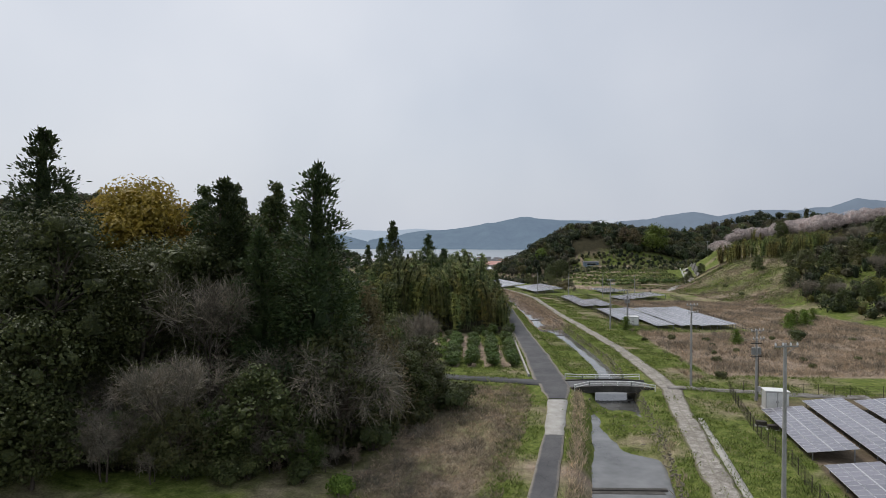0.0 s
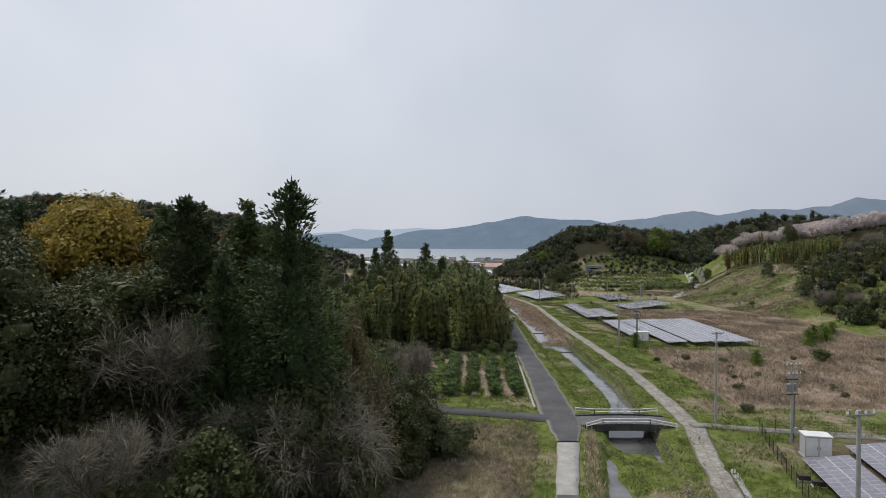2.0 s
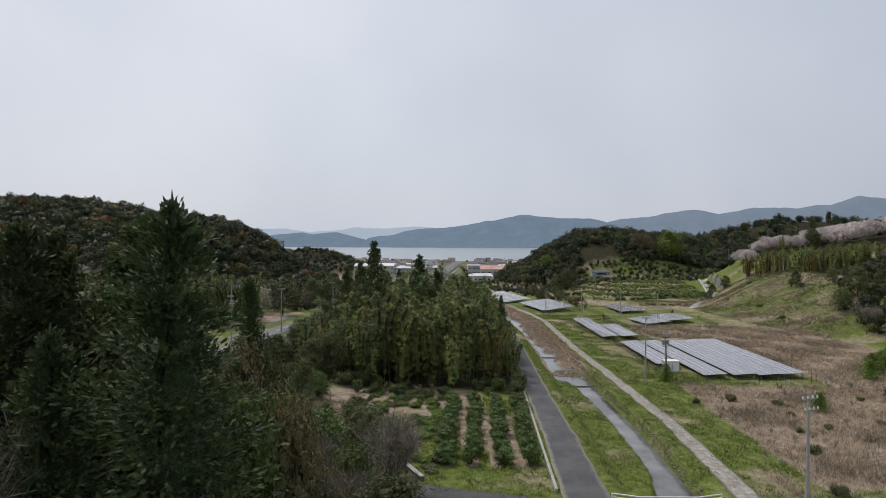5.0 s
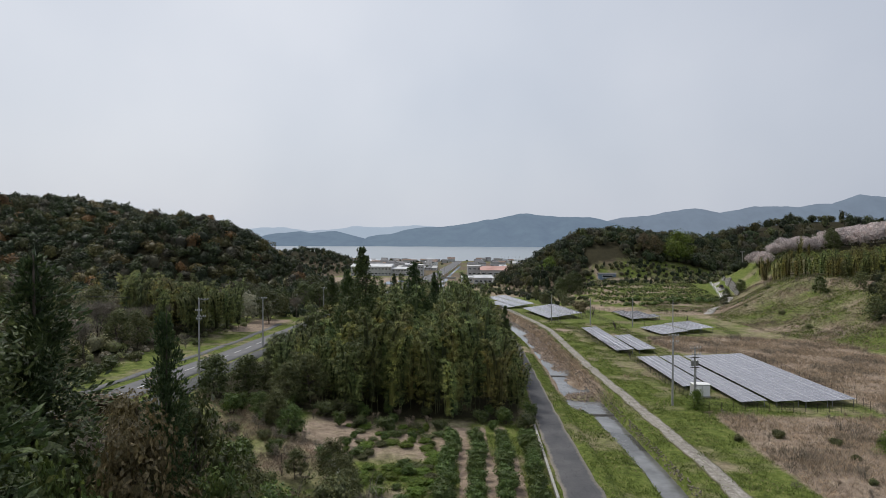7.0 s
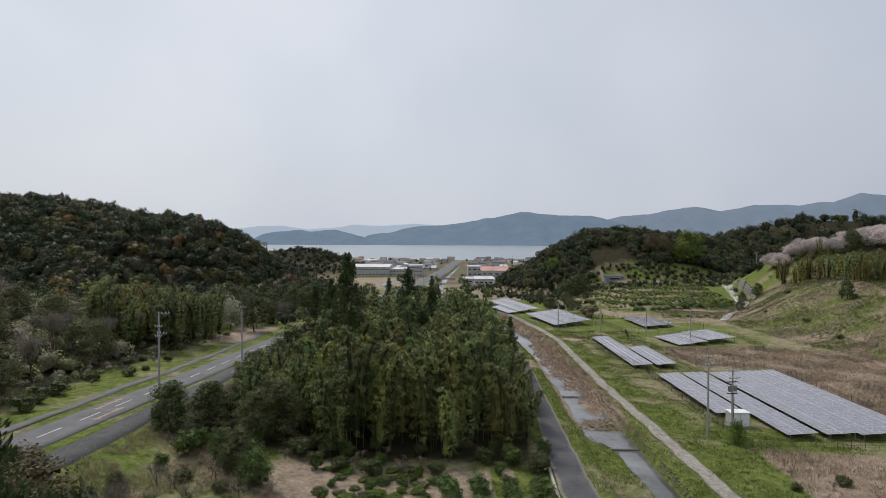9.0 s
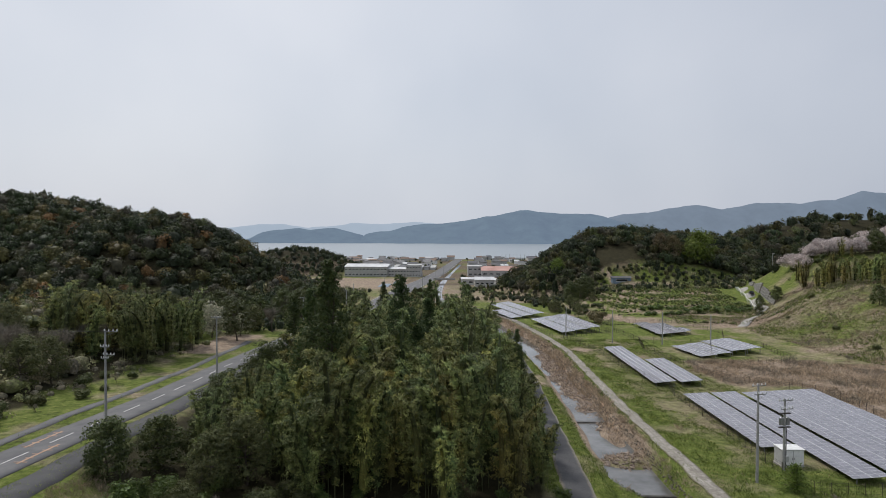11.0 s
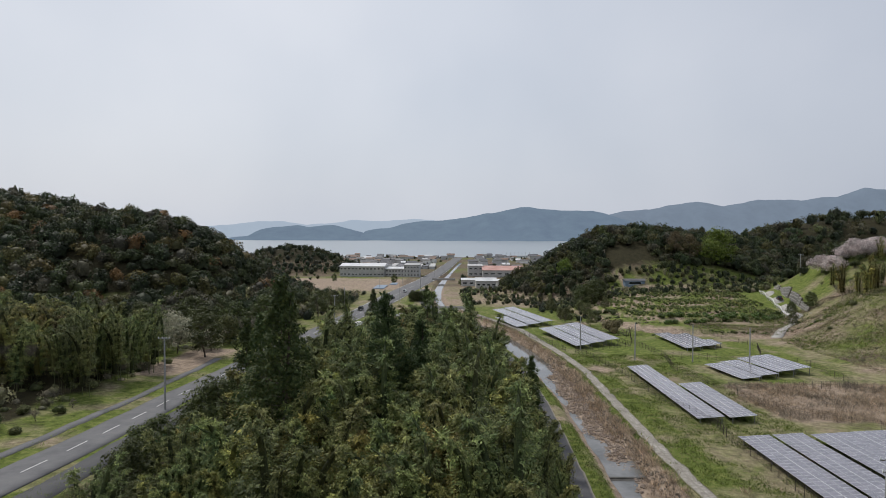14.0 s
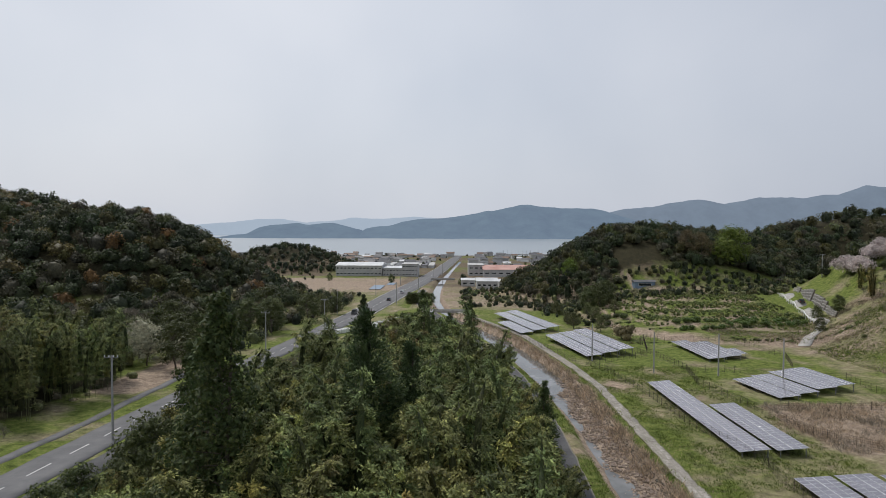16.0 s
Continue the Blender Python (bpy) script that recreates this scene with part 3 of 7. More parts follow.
gx = axis(-14.0, 46.0, 0.5, -4200.0, 4200.0, 1.045)
gy = axis(22.0, 175.0, 0.8, -700.0, 4700.0, 1.03)
GX, GY = np.meshgrid(gx, gy)
GZ = land(GX, GY)
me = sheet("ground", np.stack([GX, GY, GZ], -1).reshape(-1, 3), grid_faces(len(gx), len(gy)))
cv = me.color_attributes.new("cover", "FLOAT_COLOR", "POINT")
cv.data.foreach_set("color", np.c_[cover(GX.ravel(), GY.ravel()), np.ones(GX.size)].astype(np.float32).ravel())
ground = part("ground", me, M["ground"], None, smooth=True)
tagged(ground, "valley ground with green grass, dry growth and earth", "ground", "", "structure")


def ribbon(name, left, right, zf, y0, y1, step, thick, material, label, n=4, category="road", ragged=0.05):
    """A paved strip between two edges along the valley, as a slab with a ragged rim."""
    ys = np.arange(y0, y1 + step * 0.5, step)
    l, r = left(ys), right(ys)
    rr = np.random.default_rng(len(name) * 17 + n)
    knots = np.arange(y0 - 4, y1 + 5, 1.7)
    wob, wob_r = (ragged * 1.6 * np.interp(ys, knots, rr.normal(size=len(knots))) for _ in range(2))
    rows = []
    for f in np.linspace(0, 1, n):
        x = (l + wob) * (1 - f) + (r - wob_r) * f
        rows.append(np.stack([x, ys, zf(ys) + 0.03 * np.sin(f * np.pi)], -1))
    low = rows[0].copy()
    low[:, 2] -= thick
    low2 = rows[-1].copy()
    low2[:, 2] -= thick
    rows = [low] + rows + [low2]
    V = np.stack(rows, 1).reshape(-1, 3)
    me = sheet(name, V, grid_faces(len(rows), len(ys)))
    weeds = np.clip(np.abs(np.linspace(-1, 1, n)) * 2.2 - 1.3, 0, 1) + 0.55 * (np.abs(np.linspace(-1, 1, n)) < 0.2)
    across = me.attributes.new("across", "FLOAT", "POINT")
    across.data.foreach_set("value", np.tile(np.r_[1.0, weeds, 1.0], len(ys)).astype(np.float32))
    rim = me.attributes.new("rim", "FLOAT", "POINT")
    rim.data.foreach_set("value", np.tile(np.r_[1.0, np.abs(np.linspace(-1, 1, n)) ** 4, 1.0], len(ys)).astype(np.float32))
    ob = part(name, me, material)
    return tagged(ob, label, category, "", "structure")


def edge(points, off=0.0):
    return lambda y: line(points, y) + off

# ---- roads, water, sea, distance ----
ribbon("road_lane", edge(ROAD_L), edge(ROAD_R), road_z, -60, 57, 1.0, 0.15, M["asphalt_lane"], "narrow lane of dark worn asphalt beside the stream", 9, "road", 0.03)
ribbon("road_slab", edge(ROAD_L, 0.05), edge(ROAD_R, -0.05), lambda y: road_z(y) + 0.004, 57, 72.5, 1.5, 0.15, M["concrete"], "pale concrete slab section of the lane")
ribbon("road_asphalt", edge(ROAD_L), edge(ROAD_R), road_z, 72.5, 470, 1.5, 0.15, M["asphalt_lane"], "narrow dark asphalt road along the stream", 9, "road", 0.06)
ribbon("road_track", edge(TRACK_L), edge(TRACK_R), track_z, -60, 358, 0.8, 0.15, M["track"], "pale gravel farm track along the stream bank", 9, "road", 0.08)
main_l = lambda y: line(MAIN_C, y) - line(MAIN_W, y)
main_r = lambda y: line(MAIN_C, y) + line(MAIN_W, y)
main_z = lambda y: line(MAIN_Z, y)
ribbon("road_main", main_l, main_r, main_z, -60, 1090, 4.0, 0.18, M["asphalt_old"], "two-lane grey asphalt road towards the sea", 6)


def side_strip(name, p, q, w, material, label, z=0.05, thick=0.12, category="road"):
    """A straight paved strip from p to q."""
    p, q = Vector((*p, 0)), Vector((*q, 0))
    n = max(2, int((q - p).length / 2))
    d = (q - p).normalized()
    s = Vector((-d.y, d.x, 0)) * w / 2
    V = []
    for k in range(n + 1):
        c = p + (q - p) * k / n
        zc = float(land(c.x, c.y, False)) + z
        for o, dz in ((-1, -thick), (-1, 0), (0, 0.02), (1, 0), (1, -thick)):
            a = c + s * o * (1 + 0.03 * math.sin(k * 2.1 + o))
            V.append((a.x, a.y, max(zc - 0.6, float(land(a.x, a.y, False)) + z) + dz))
    ob = part(name, sheet(name, np.array(V), grid_faces(5, n + 1)), material)
    return tagged(ob, label, category, "", "structure")


side_strip("road_side", (14.5, 82.0), (-26, 93), 3.6, M["asphalt"], "narrow asphalt side lane by the citrus garden", 0.13)
side_strip("road_spur", (32.0, 79.3), (58, 74.5), 2.0, M["gravel"], "grassy gravel spur off the farm track", 0.10)
side_strip("pavement_strip", (30.6, 64.2), (22.6, 30.0), 0.75, M["concrete"], "narrow pale concrete drain cover strip", 0.08, category="pavement")
side_strip("road_parking", (-42.4, 117), (-42.9, 207), 4.0, M["asphalt"], "dark asphalt lay-by beside the road", 0.05, 0.3)
side_strip("pavement_walk", (-56.2, 110), (-56.4, 240), 1.9, M["asphalt_old"], "grey asphalt footpath beside the road", 0.07, category="pavement")
side_strip("road_hill", (121, 296), (139, 352), 3.2, M["concrete"], "pale concrete lane climbing the hillside", 0.25)
side_strip("road_hill_foot", (104, 278), (121.5, 297.5), 3.0, M["concrete"], "pale concrete lane at the foot of the slope", 0.25)

# centre line dashes and edge lines of the main road
dash_bm = boxed(-0.08, 0.08, 0, 4.6, -0.02, 0.012)
dash_me = bpy.data.meshes.new("lane_dash")
dash_bm.to_mesh(dash_me)
dash_bm.free()
dash_me.materials.append(M["road_paint"])
main_road = bpy.data.objects["road_main"]
for k in range(60):
    y = 118.5 + k * 8.35
    ob = new("lane_dash", dash_me)
    ob.parent = main_road
    dx = float(line(MAIN_C, y + 4.6) - line(MAIN_C, y))
    dz = float(line(MAIN_Z, y + 4.6) - line(MAIN_Z, y))
    ob.matrix_basis = pose(float(line(MAIN_C, y)), y, float(line(MAIN_Z, y)) + 0.035, math.degrees(math.atan2(dz, 4.6)), 0, -math.degrees(math.atan2(dx, 4.6)))
for side in (-1, 1):
    f = lambda y, s=side: line(MAIN_C, y) + s * (line(MAIN_W, y) - 0.35)
    ob = ribbon("edge_line", lambda y: f(y) - 0.08, lambda y: f(y) + 0.08, lambda y: main_z(y) + 0.02, 320, 1080, 4.0, 0.02, M["road_paint"], "", 2, "")
    ob.parent = main_road
    del ob["kind"]
for cx, cy in ((-51.6, 142), (-48.2, 136)):
    bm = bmesh.new()
    for k in range(5):
        box(bm, cx - 0.75 + 0.25 * (k % 2), cx + 0.75 - 0.3 * (k % 3), cy + k * 1.5, cy + k * 1.5 + 0.2, -0.03, 0.01)
    box(bm, cx - 0.15, cx + 0.15, cy - 0.5, cy + 7.0, -0.03, 0.012)
    for v in bm.verts:
        v.co.z += float(line(MAIN_Z, v.co.y)) + 0.04
    part("road_marking", bm, M["road_paint_orange"], main_road, "worn orange road marking")

# stream water
ys = np.arange(-60, 930, 1.5)
wv = np.stack([np.stack([line(BANK_L, ys) * (1 - f) + line(BANK_R, ys) * f, ys, line(FLOOR_Z, ys) - 1.62 + 0 * ys], -1) for f in (0.02, 0.35, 0.65, 0.99)], 1)
water = part("water", sheet("water", wv.reshape(-1, 3), grid_faces(4, len(ys))), M["stream"], None, smooth=True)
tagged(water, "shallow grey stream water reflecting the sky", "water", "", "structure")
# sea
sx, sy = np.linspace(-4200, 4200, 60), np.linspace(1090, 4690, 50)
SX, SY = np.meshgrid(sx, sy)
sea = part("water_sea", sheet("sea", np.stack([SX, SY, 0 * SX - 12.0], -1).reshape(-1, 3), grid_faces(60, 50)), M["sea"])
tagged(sea, "pale grey calm sea", "water", "", "structure")


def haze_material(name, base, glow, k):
    """Far land whose blue distance haze is painted in as an emission glow."""
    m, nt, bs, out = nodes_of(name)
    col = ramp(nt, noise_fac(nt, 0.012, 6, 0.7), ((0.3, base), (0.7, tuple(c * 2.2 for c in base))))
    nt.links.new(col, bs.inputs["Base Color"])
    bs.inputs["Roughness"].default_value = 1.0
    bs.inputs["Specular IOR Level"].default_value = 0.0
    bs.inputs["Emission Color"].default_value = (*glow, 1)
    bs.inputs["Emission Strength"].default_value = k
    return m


def range_of_hills(name, profile, y0, depth, foot, material, label, rough):
    """A mountain range: a crest line with spurs, falling to its foot before and behind."""
    xs = np.arange(profile[0][0], profile[-1][0], 22.0)
    crest = line(profile, xs)
    crest = crest + rough * (np.sin(xs / 61.0) + 0.6 * np.sin(xs / 23.0 + 1) + 0.4 * np.sin(xs / 11.0 + 2))
    fs = np.linspace(-1, 1, 17)
    X = np.repeat(xs[None], len(fs), 0)
    spur = 1 + 0.16 * np.sin(xs / 90.0)[None] * (1 - np.abs(fs))[:, None] + 0.09 * np.sin(xs / 37.0 + 2)[None]
    Y = y0 + fs[:, None] * depth * spur
    Z = foot + (crest[None] - foot) * (0.5 + 0.5 * np.cos(np.pi * np.abs(fs)))[:, None] ** 0.8
    ob = part(name, sheet(name, np.stack([X, Y, Z], -1).reshape(-1, 3), grid_faces(len(xs), len(fs))), material, None, smooth=True)
    return tagged(ob, label, "mountains", "", "structure")


# glow colours stand in for the bright air before each range
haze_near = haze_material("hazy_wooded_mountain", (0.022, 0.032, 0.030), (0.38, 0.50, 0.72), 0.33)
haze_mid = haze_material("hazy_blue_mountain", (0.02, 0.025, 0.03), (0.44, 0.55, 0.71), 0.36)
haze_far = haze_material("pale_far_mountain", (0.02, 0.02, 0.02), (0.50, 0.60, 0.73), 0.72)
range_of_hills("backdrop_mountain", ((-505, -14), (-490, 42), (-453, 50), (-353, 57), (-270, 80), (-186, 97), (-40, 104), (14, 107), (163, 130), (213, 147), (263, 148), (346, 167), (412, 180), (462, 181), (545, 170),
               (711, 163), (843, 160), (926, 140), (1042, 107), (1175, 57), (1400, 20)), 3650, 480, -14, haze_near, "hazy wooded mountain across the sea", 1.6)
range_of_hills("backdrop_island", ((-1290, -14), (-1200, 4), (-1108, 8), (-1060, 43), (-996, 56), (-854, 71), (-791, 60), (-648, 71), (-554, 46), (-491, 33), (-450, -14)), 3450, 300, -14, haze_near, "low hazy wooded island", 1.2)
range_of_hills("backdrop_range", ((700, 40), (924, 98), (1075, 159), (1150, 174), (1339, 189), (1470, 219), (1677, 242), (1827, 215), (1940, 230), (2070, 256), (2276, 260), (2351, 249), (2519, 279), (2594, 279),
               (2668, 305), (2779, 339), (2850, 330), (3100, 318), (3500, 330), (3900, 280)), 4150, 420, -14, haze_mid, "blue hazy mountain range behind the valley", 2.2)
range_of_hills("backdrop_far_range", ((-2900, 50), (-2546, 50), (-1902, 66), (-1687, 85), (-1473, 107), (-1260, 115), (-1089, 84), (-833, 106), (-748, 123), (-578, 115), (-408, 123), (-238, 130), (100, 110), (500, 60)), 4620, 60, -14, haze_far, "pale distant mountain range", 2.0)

# ---- bridge ----
def bridge():
    th = thing("bridge", "small concrete bridge with white steel railings over the stream", "bridge", (0, 0, 0))
    xl, xr, y0, y1 = 17.9, 29.8, 78.4, 83.0
    z = float(road_z(80)) + 0.02
    bm = bmesh.new()
    xs = np.linspace(xl, xr, 9)
    for a, b in zip(xs[:-1], xs[1:]):
        camber = [0.22 * math.sin(math.pi * (v - xl) / (xr - xl)) for v in (a, b)]
        q = [bm.verts.new(c) for c in ((a, y0, z + camber[0]), (b, y0, z + camber[1]), (b, y1, z + camber[1]), (a, y1, z + camber[0]))]
        arch = [-0.55 - 0.3 * abs((v - xl) / (xr - xl) * 2 - 1) ** 2 for v in (a, b)]
        p = [bm.verts.new(c) for c in ((a, y0, z + arch[0]), (b, y0, z + arch[1]), (b, y1, z + arch[1]), (a, y1, z + arch[0]))]
        bm.faces.new(q)
        bm.faces.new(p[::-1])
        bm.faces.new((p[0], p[1], q[1], q[0]))
        bm.faces.new((q[3], q[2], p[2], p[3]))
    bmesh.ops.remove_doubles(bm, verts=bm.verts, dist=0.001)
    part("deck", bm, M["asphalt_old"], th, "grey concrete deck")
    for y in (y0, y1):
        bm = bmesh.new()
        for a, b in zip(xs[:-1], xs[1:]):
            c = [0.22 * math.sin(math.pi * (v - xl) / (xr - xl)) for v in (a, b)]
            vs = box(bm, a, b, y - 0.18, y + 0.18, z - 0.62, z + 0.16)
            for v in vs:
                v.co.z += c[0] if abs(v.co.x - a) < 0.01 else c[1]
        bmesh.ops.remove_doubles(bm, verts=bm.verts, dist=0.001)
        # shadow below the railing is painted as a dark concrete colour
        part("fascia", bm, M["dark_concrete"], th, "concrete edge beam, its dark tone painted for shade")
        pts = [(xl + 0.2, y - 1.3 if y == y0 else y + 1.3, 0.0), (xl + 2.6, y, 0.2), (xr - 3.2, y, 0.22), (xr - 0.3, y + (-1.5 if y == y0 else 1.2), 0.05)]
        for zz in (0.42, 0.78):
            bm = bmesh.new()
            for p, q in zip(pts[:-1], pts[1:]):
                tube(bm, (p[0], p[1], z + p[2] + zz), (q[0], q[1], z + q[2] + zz), 0.07, 0.07, 6)
            part("rail", bm, M["white_paint"], th, "white painted steel rail")
        for p, q in zip(pts[:-1], pts[1:]):
            n = max(1, int((Vector(q) - Vector(p)).length / 2.0))
            for k in range(n + 1):
                c = Vector(p).lerp(Vector(q), k / n)
                part("post", boxed(c.x - 0.06, c.x + 0.06, c.y - 0.06, c.y + 0.06, z + c.z - 0.1, z + c.z + 0.82, bevel=0.015), M["white_paint"], th)
    for x0, x1 in ((xl, xl + 1.6), (xr - 2.6, xr - 1.0)):
        part("abutment", boxed(x0, x1, y0 + 0.1, y1 - 0.1, z - 2.9, z - 0.5, bevel=0.05), M["stone"], th)
    return th


bridge()


def slab_bridge(name, label, x0, x1, y, z, w):
    th = thing(name, label, "bridge")
    part("deck", boxed(x0, x1, y - w / 2, y + w / 2, z - 0.5, z, bevel=0.04), M["concrete"], th)
    for s in (-1, 1):
        part("parapet", boxed(x0, x1, y + s * w / 2 - 0.12, y + s * w / 2 + 0.12, z + 0.01, z + 0.6, bevel=0.03), M["concrete"], th)
        xa = x0 + 0.4 if s < 0 else x1 - 1.0
        part("abutment", boxed(xa, xa + 0.6, y - w / 2 + 0.1, y + w / 2 - 0.1, z - 2.4, z - 0.49), M["concrete"], th)
    return th


slab_bridge("footbridge", "low pale concrete slab bridge further down the stream", -6.0, 9.0, 360, float(road_z(360)) + 0.25, 3.5)
slab_bridge("road_bridge", "pale concrete road bridge in the distance", -12.0, 6.0, 560, -5.2, 7.0)

# weirs across the stream
for wy, xa, xb in ((46.5, 11.5, 20.4), (141.0, 22.5, 30.2), (171.0, 22.5, 29.0)):
    th = thing("weir", "low concrete weir across the stream", "weir", group="stream weirs")
    zt = float(line(FLOOR_Z, wy)) - 1.5
    part("sill", boxed(xa, xb, wy - 0.25, wy + 0.25, zt - 0.8, zt, bevel=0.05), M["dark_concrete"], th)
    part("spill", boxed(xa + 0.4, xb - 0.4, wy - 1.0, wy - 0.24, zt - 0.35, zt - 0.09, bevel=0.08), M["dark_concrete"], th)

# stones of the channel wall and bed
def stones(name, label, spots, size, material):
    bm = bmesh.new()
    r = bmesh.ops.create_icosphere(bm, subdivisions=1, radius=1.0)
    base = np.array([v.co[:] for v in bm.verts])
    faces = np.array([[v.index for v in f.verts] for f in bm.faces])
    bm.free()
    V, F = [], []
    for k, (x, y, z) in enumerate(spots):
        s = size * (0.5 + rng.random(3) * 0.9) * np.array((1, 1, 0.65))
        c, sn = math.cos(k * 1.3), math.sin(k * 1.3)
        v = base * (0.85 + 0.3 * rng.random((len(base), 1))) * s
        v = v @ np.array([[c, sn, 0], [-sn, c, 0], [0, 0, 1]])
        V.append(v + (x, y, z))
        F.append(faces + k * len(base))
    ob = part(name, sheet(name, np.concatenate(V), np.concatenate(F)), material)
    return tagged(ob, label, "stones", "", "stuff")


yy = rng.uniform(30, 250, 2600)
ff = rng.random(2600)
xx = line(BANK_R, yy) - 0.2 - ff * 0.9
stones("bank_stones", "dark weathered stones of the stream bank wall", np.c_[xx, yy, land(xx, yy) - 0.06], 0.17, M["stone"])
yy = np.r_[rng.uniform(148, 157, 160), rng.uniform(166, 262, 1700), rng.uniform(260, 430, 700)]
xx = line(BANK_L, yy) + (0.3 + 0.62 * rng.random(len(yy))) * (line(BANK_R, yy) - line(BANK_L, yy))
stones("bed_stones", "brown stones in the stream bed", np.c_[xx, yy, land(xx, yy) - 0.02], 0.34, M["rubble"])
yy = rng.uniform(54, 76, 90)
xx = rng.uniform(17.5, 25.5, 90)
stones("island_stones", "wet stones round the grassy island", np.c_[xx, yy, land(xx, yy) - 0.06], 0.2, M["stone"])

# garden kerb and terrace wall
th = thing("garden_kerb", "pale concrete kerb along the citrus garden", "kerb")
for k in range(12):
    ya, yb = 86.5 + k * 4.1, 86.5 + k * 4.1 + 4.0
    xa, xb = 12.75 + k * 0.16, 12.75 + (k + 1) * 0.16
    bm = boxed(-0.16, 0.16, ya, yb, -0.4, 0.32, bevel=0.02)
    for v in bm.verts:
        v.co.x += xa + (xb - xa) * (v.co.y - ya) / 4.0
        v.co.z += float(road_z(v.co.y))
    part("kerbstone", bm, M["concrete"], th)
th = thing("terrace_wall", "old grey stone terrace wall with a concrete cap", "wall")
for k in range(11):
    ya = 89.5 + k * 2.4
    xa, xb = -2.0 - k * 1.22, -2.0 - (k + 1) * 1.22
    bm = boxed(-0.25, 0.25, ya, ya + 2.36, -1.6, 0.0 + 0.1 * rng.random(), bevel=0.04)
    for v in bm.verts:
        v.co.x += xa + (xb - xa) * (v.co.y - ya) / 2.4
        v.co.z += float(land(v.co.x + 0.8, v.co.y)) + 0.4
    part("block", bm, M["stone"], th)
    bm = boxed(-0.34, 0.34, ya, ya + 2.38, 0.42, 0.56, bevel=0.03)
    for v in bm.verts:
        v.co.x += xa + (xb - xa) * (v.co.y - ya) / 2.4
        v.co.z += float(land(v.co.x + 0.8, v.co.y))
    part("cap", bm, M["pole"], th, "grey concrete cap")

# ---- vegetation ----
UP = np.array((0.0, 0.0, 1.0))


def unit(v):
    return v / np.maximum(np.linalg.norm(v, axis=-1, keepdims=True), 1e-6)


def blades(P, D, size, aspect, r, N=None):
    """Leaf-shaped faces from their foot P along D, facing N where it is given."""
    P, D = np.asarray(P, float), unit(np.asarray(D, float))
    n = len(P)
    size = np.broadcast_to(size, (n,))[:, None]
    if N is None:
        N = r.normal(size=(n, 3))
    S = unit(np.cross(D, unit(N)))
    V = np.stack([P, P + D * size * 0.45 + S * size * aspect, P + D * size, P + D * size * 0.45 - S * size * aspect], 1)
    return V.reshape(-1, 3), np.arange(4 * n).reshape(-1, 4)


CUBE = np.array([(x, y, z) for x in (-1, 0, 1) for y in (-1, 0, 1) for z in (-1, 0, 1)], float)
CUBE_F = []
for ax in range(3):
    for s in (-1, 1):
        u, v = [a for a in range(3) if a != ax]
        for i in (-1, 0):
            for j in (-1, 0):
                q = []
                for du, dv in ((0, 0), (1, 0), (1, 1), (0, 1)):
                    c = [0, 0, 0]
                    c[ax], c[u], c[v] = s, i + du, j + dv
                    q.append((c[0] + 1) * 9 + (c[1] + 1) * 3 + c[2] + 1)
                CUBE_F.append(q)
CUBE_F = np.array(CUBE_F)
CUBE = CUBE / np.maximum(np.linalg.norm(CUBE, axis=1, keepdims=True), 0.5)


def core(c, rx, rz, r, top=1.0):
    """A lumpy opaque body added inside a clump of leaves to block light."""
    v = CUBE * (1 + 0.14 * r.normal(size=(27, 1))) * np.array((rx, rx, rz))
    v[:, :2] *= np.where(v[:, 2:] > 0, top, 1.0)
    return v + np.asarray(c), CUBE_F


def limbs(segs, n=5):
    """Tapered limbs, each from p to q with a radius at both ends."""
    V, F = [], []
    a = np.arange(n) * 2 * np.pi / n
    for k, (p, q, r0, r1) in enumerate(segs):
        p, q = np.asarray(p, float), np.asarray(q, float)
        d = unit(q - p)
        s = unit(np.cross(d, (0.31, 0.92, 0.23)))
        t = np.cross(d, s)
        ring = np.cos(a)[:, None] * s + np.sin(a)[:, None] * t
        V += [p + ring * r0, q + ring * r1]
        i = np.arange(n)
        F.append(np.stack([i, (i + 1) % n, (i + 1) % n + n, i + n], -1) + k * 2 * n)
    return np.concatenate(V), np.concatenate(F)


def join(pairs):
    V, F, o = [], [], 0
    for v, f in pairs:
        V.append(v)
        F.append(f + o)
        o += len(v)
    return np.concatenate(V), np.concatenate(F)


def tree(name, label, category, trunk, crown, bark, leaf, crown_name="crown"):
    th = thing(name, label, category)
    if trunk is not None:
        part("trunk", sheet("trunk", *trunk), bark, th, smooth=True)
    if crown is not None:
        ob = part(crown_name, sheet(crown_name, *crown), leaf, th)
        if crown_name == "twig":
            ob["kind"] = "stuff"
    return th


def bent_trunk(h, r0, r, lean=0.05, n=6):
    pts = [np.zeros(3)]
    d = np.array((0, 0, 1.0))
    for k in range(n):
        d = unit(d + r.normal(size=3) * lean)
        pts.append(pts[-1] + d * h / n)
    return pts, [(pts[k], pts[k + 1], r0 * (1 - 0.85 * k / n), r0 * (1 - 0.85 * (k + 1) / n)) for k in range(n)]


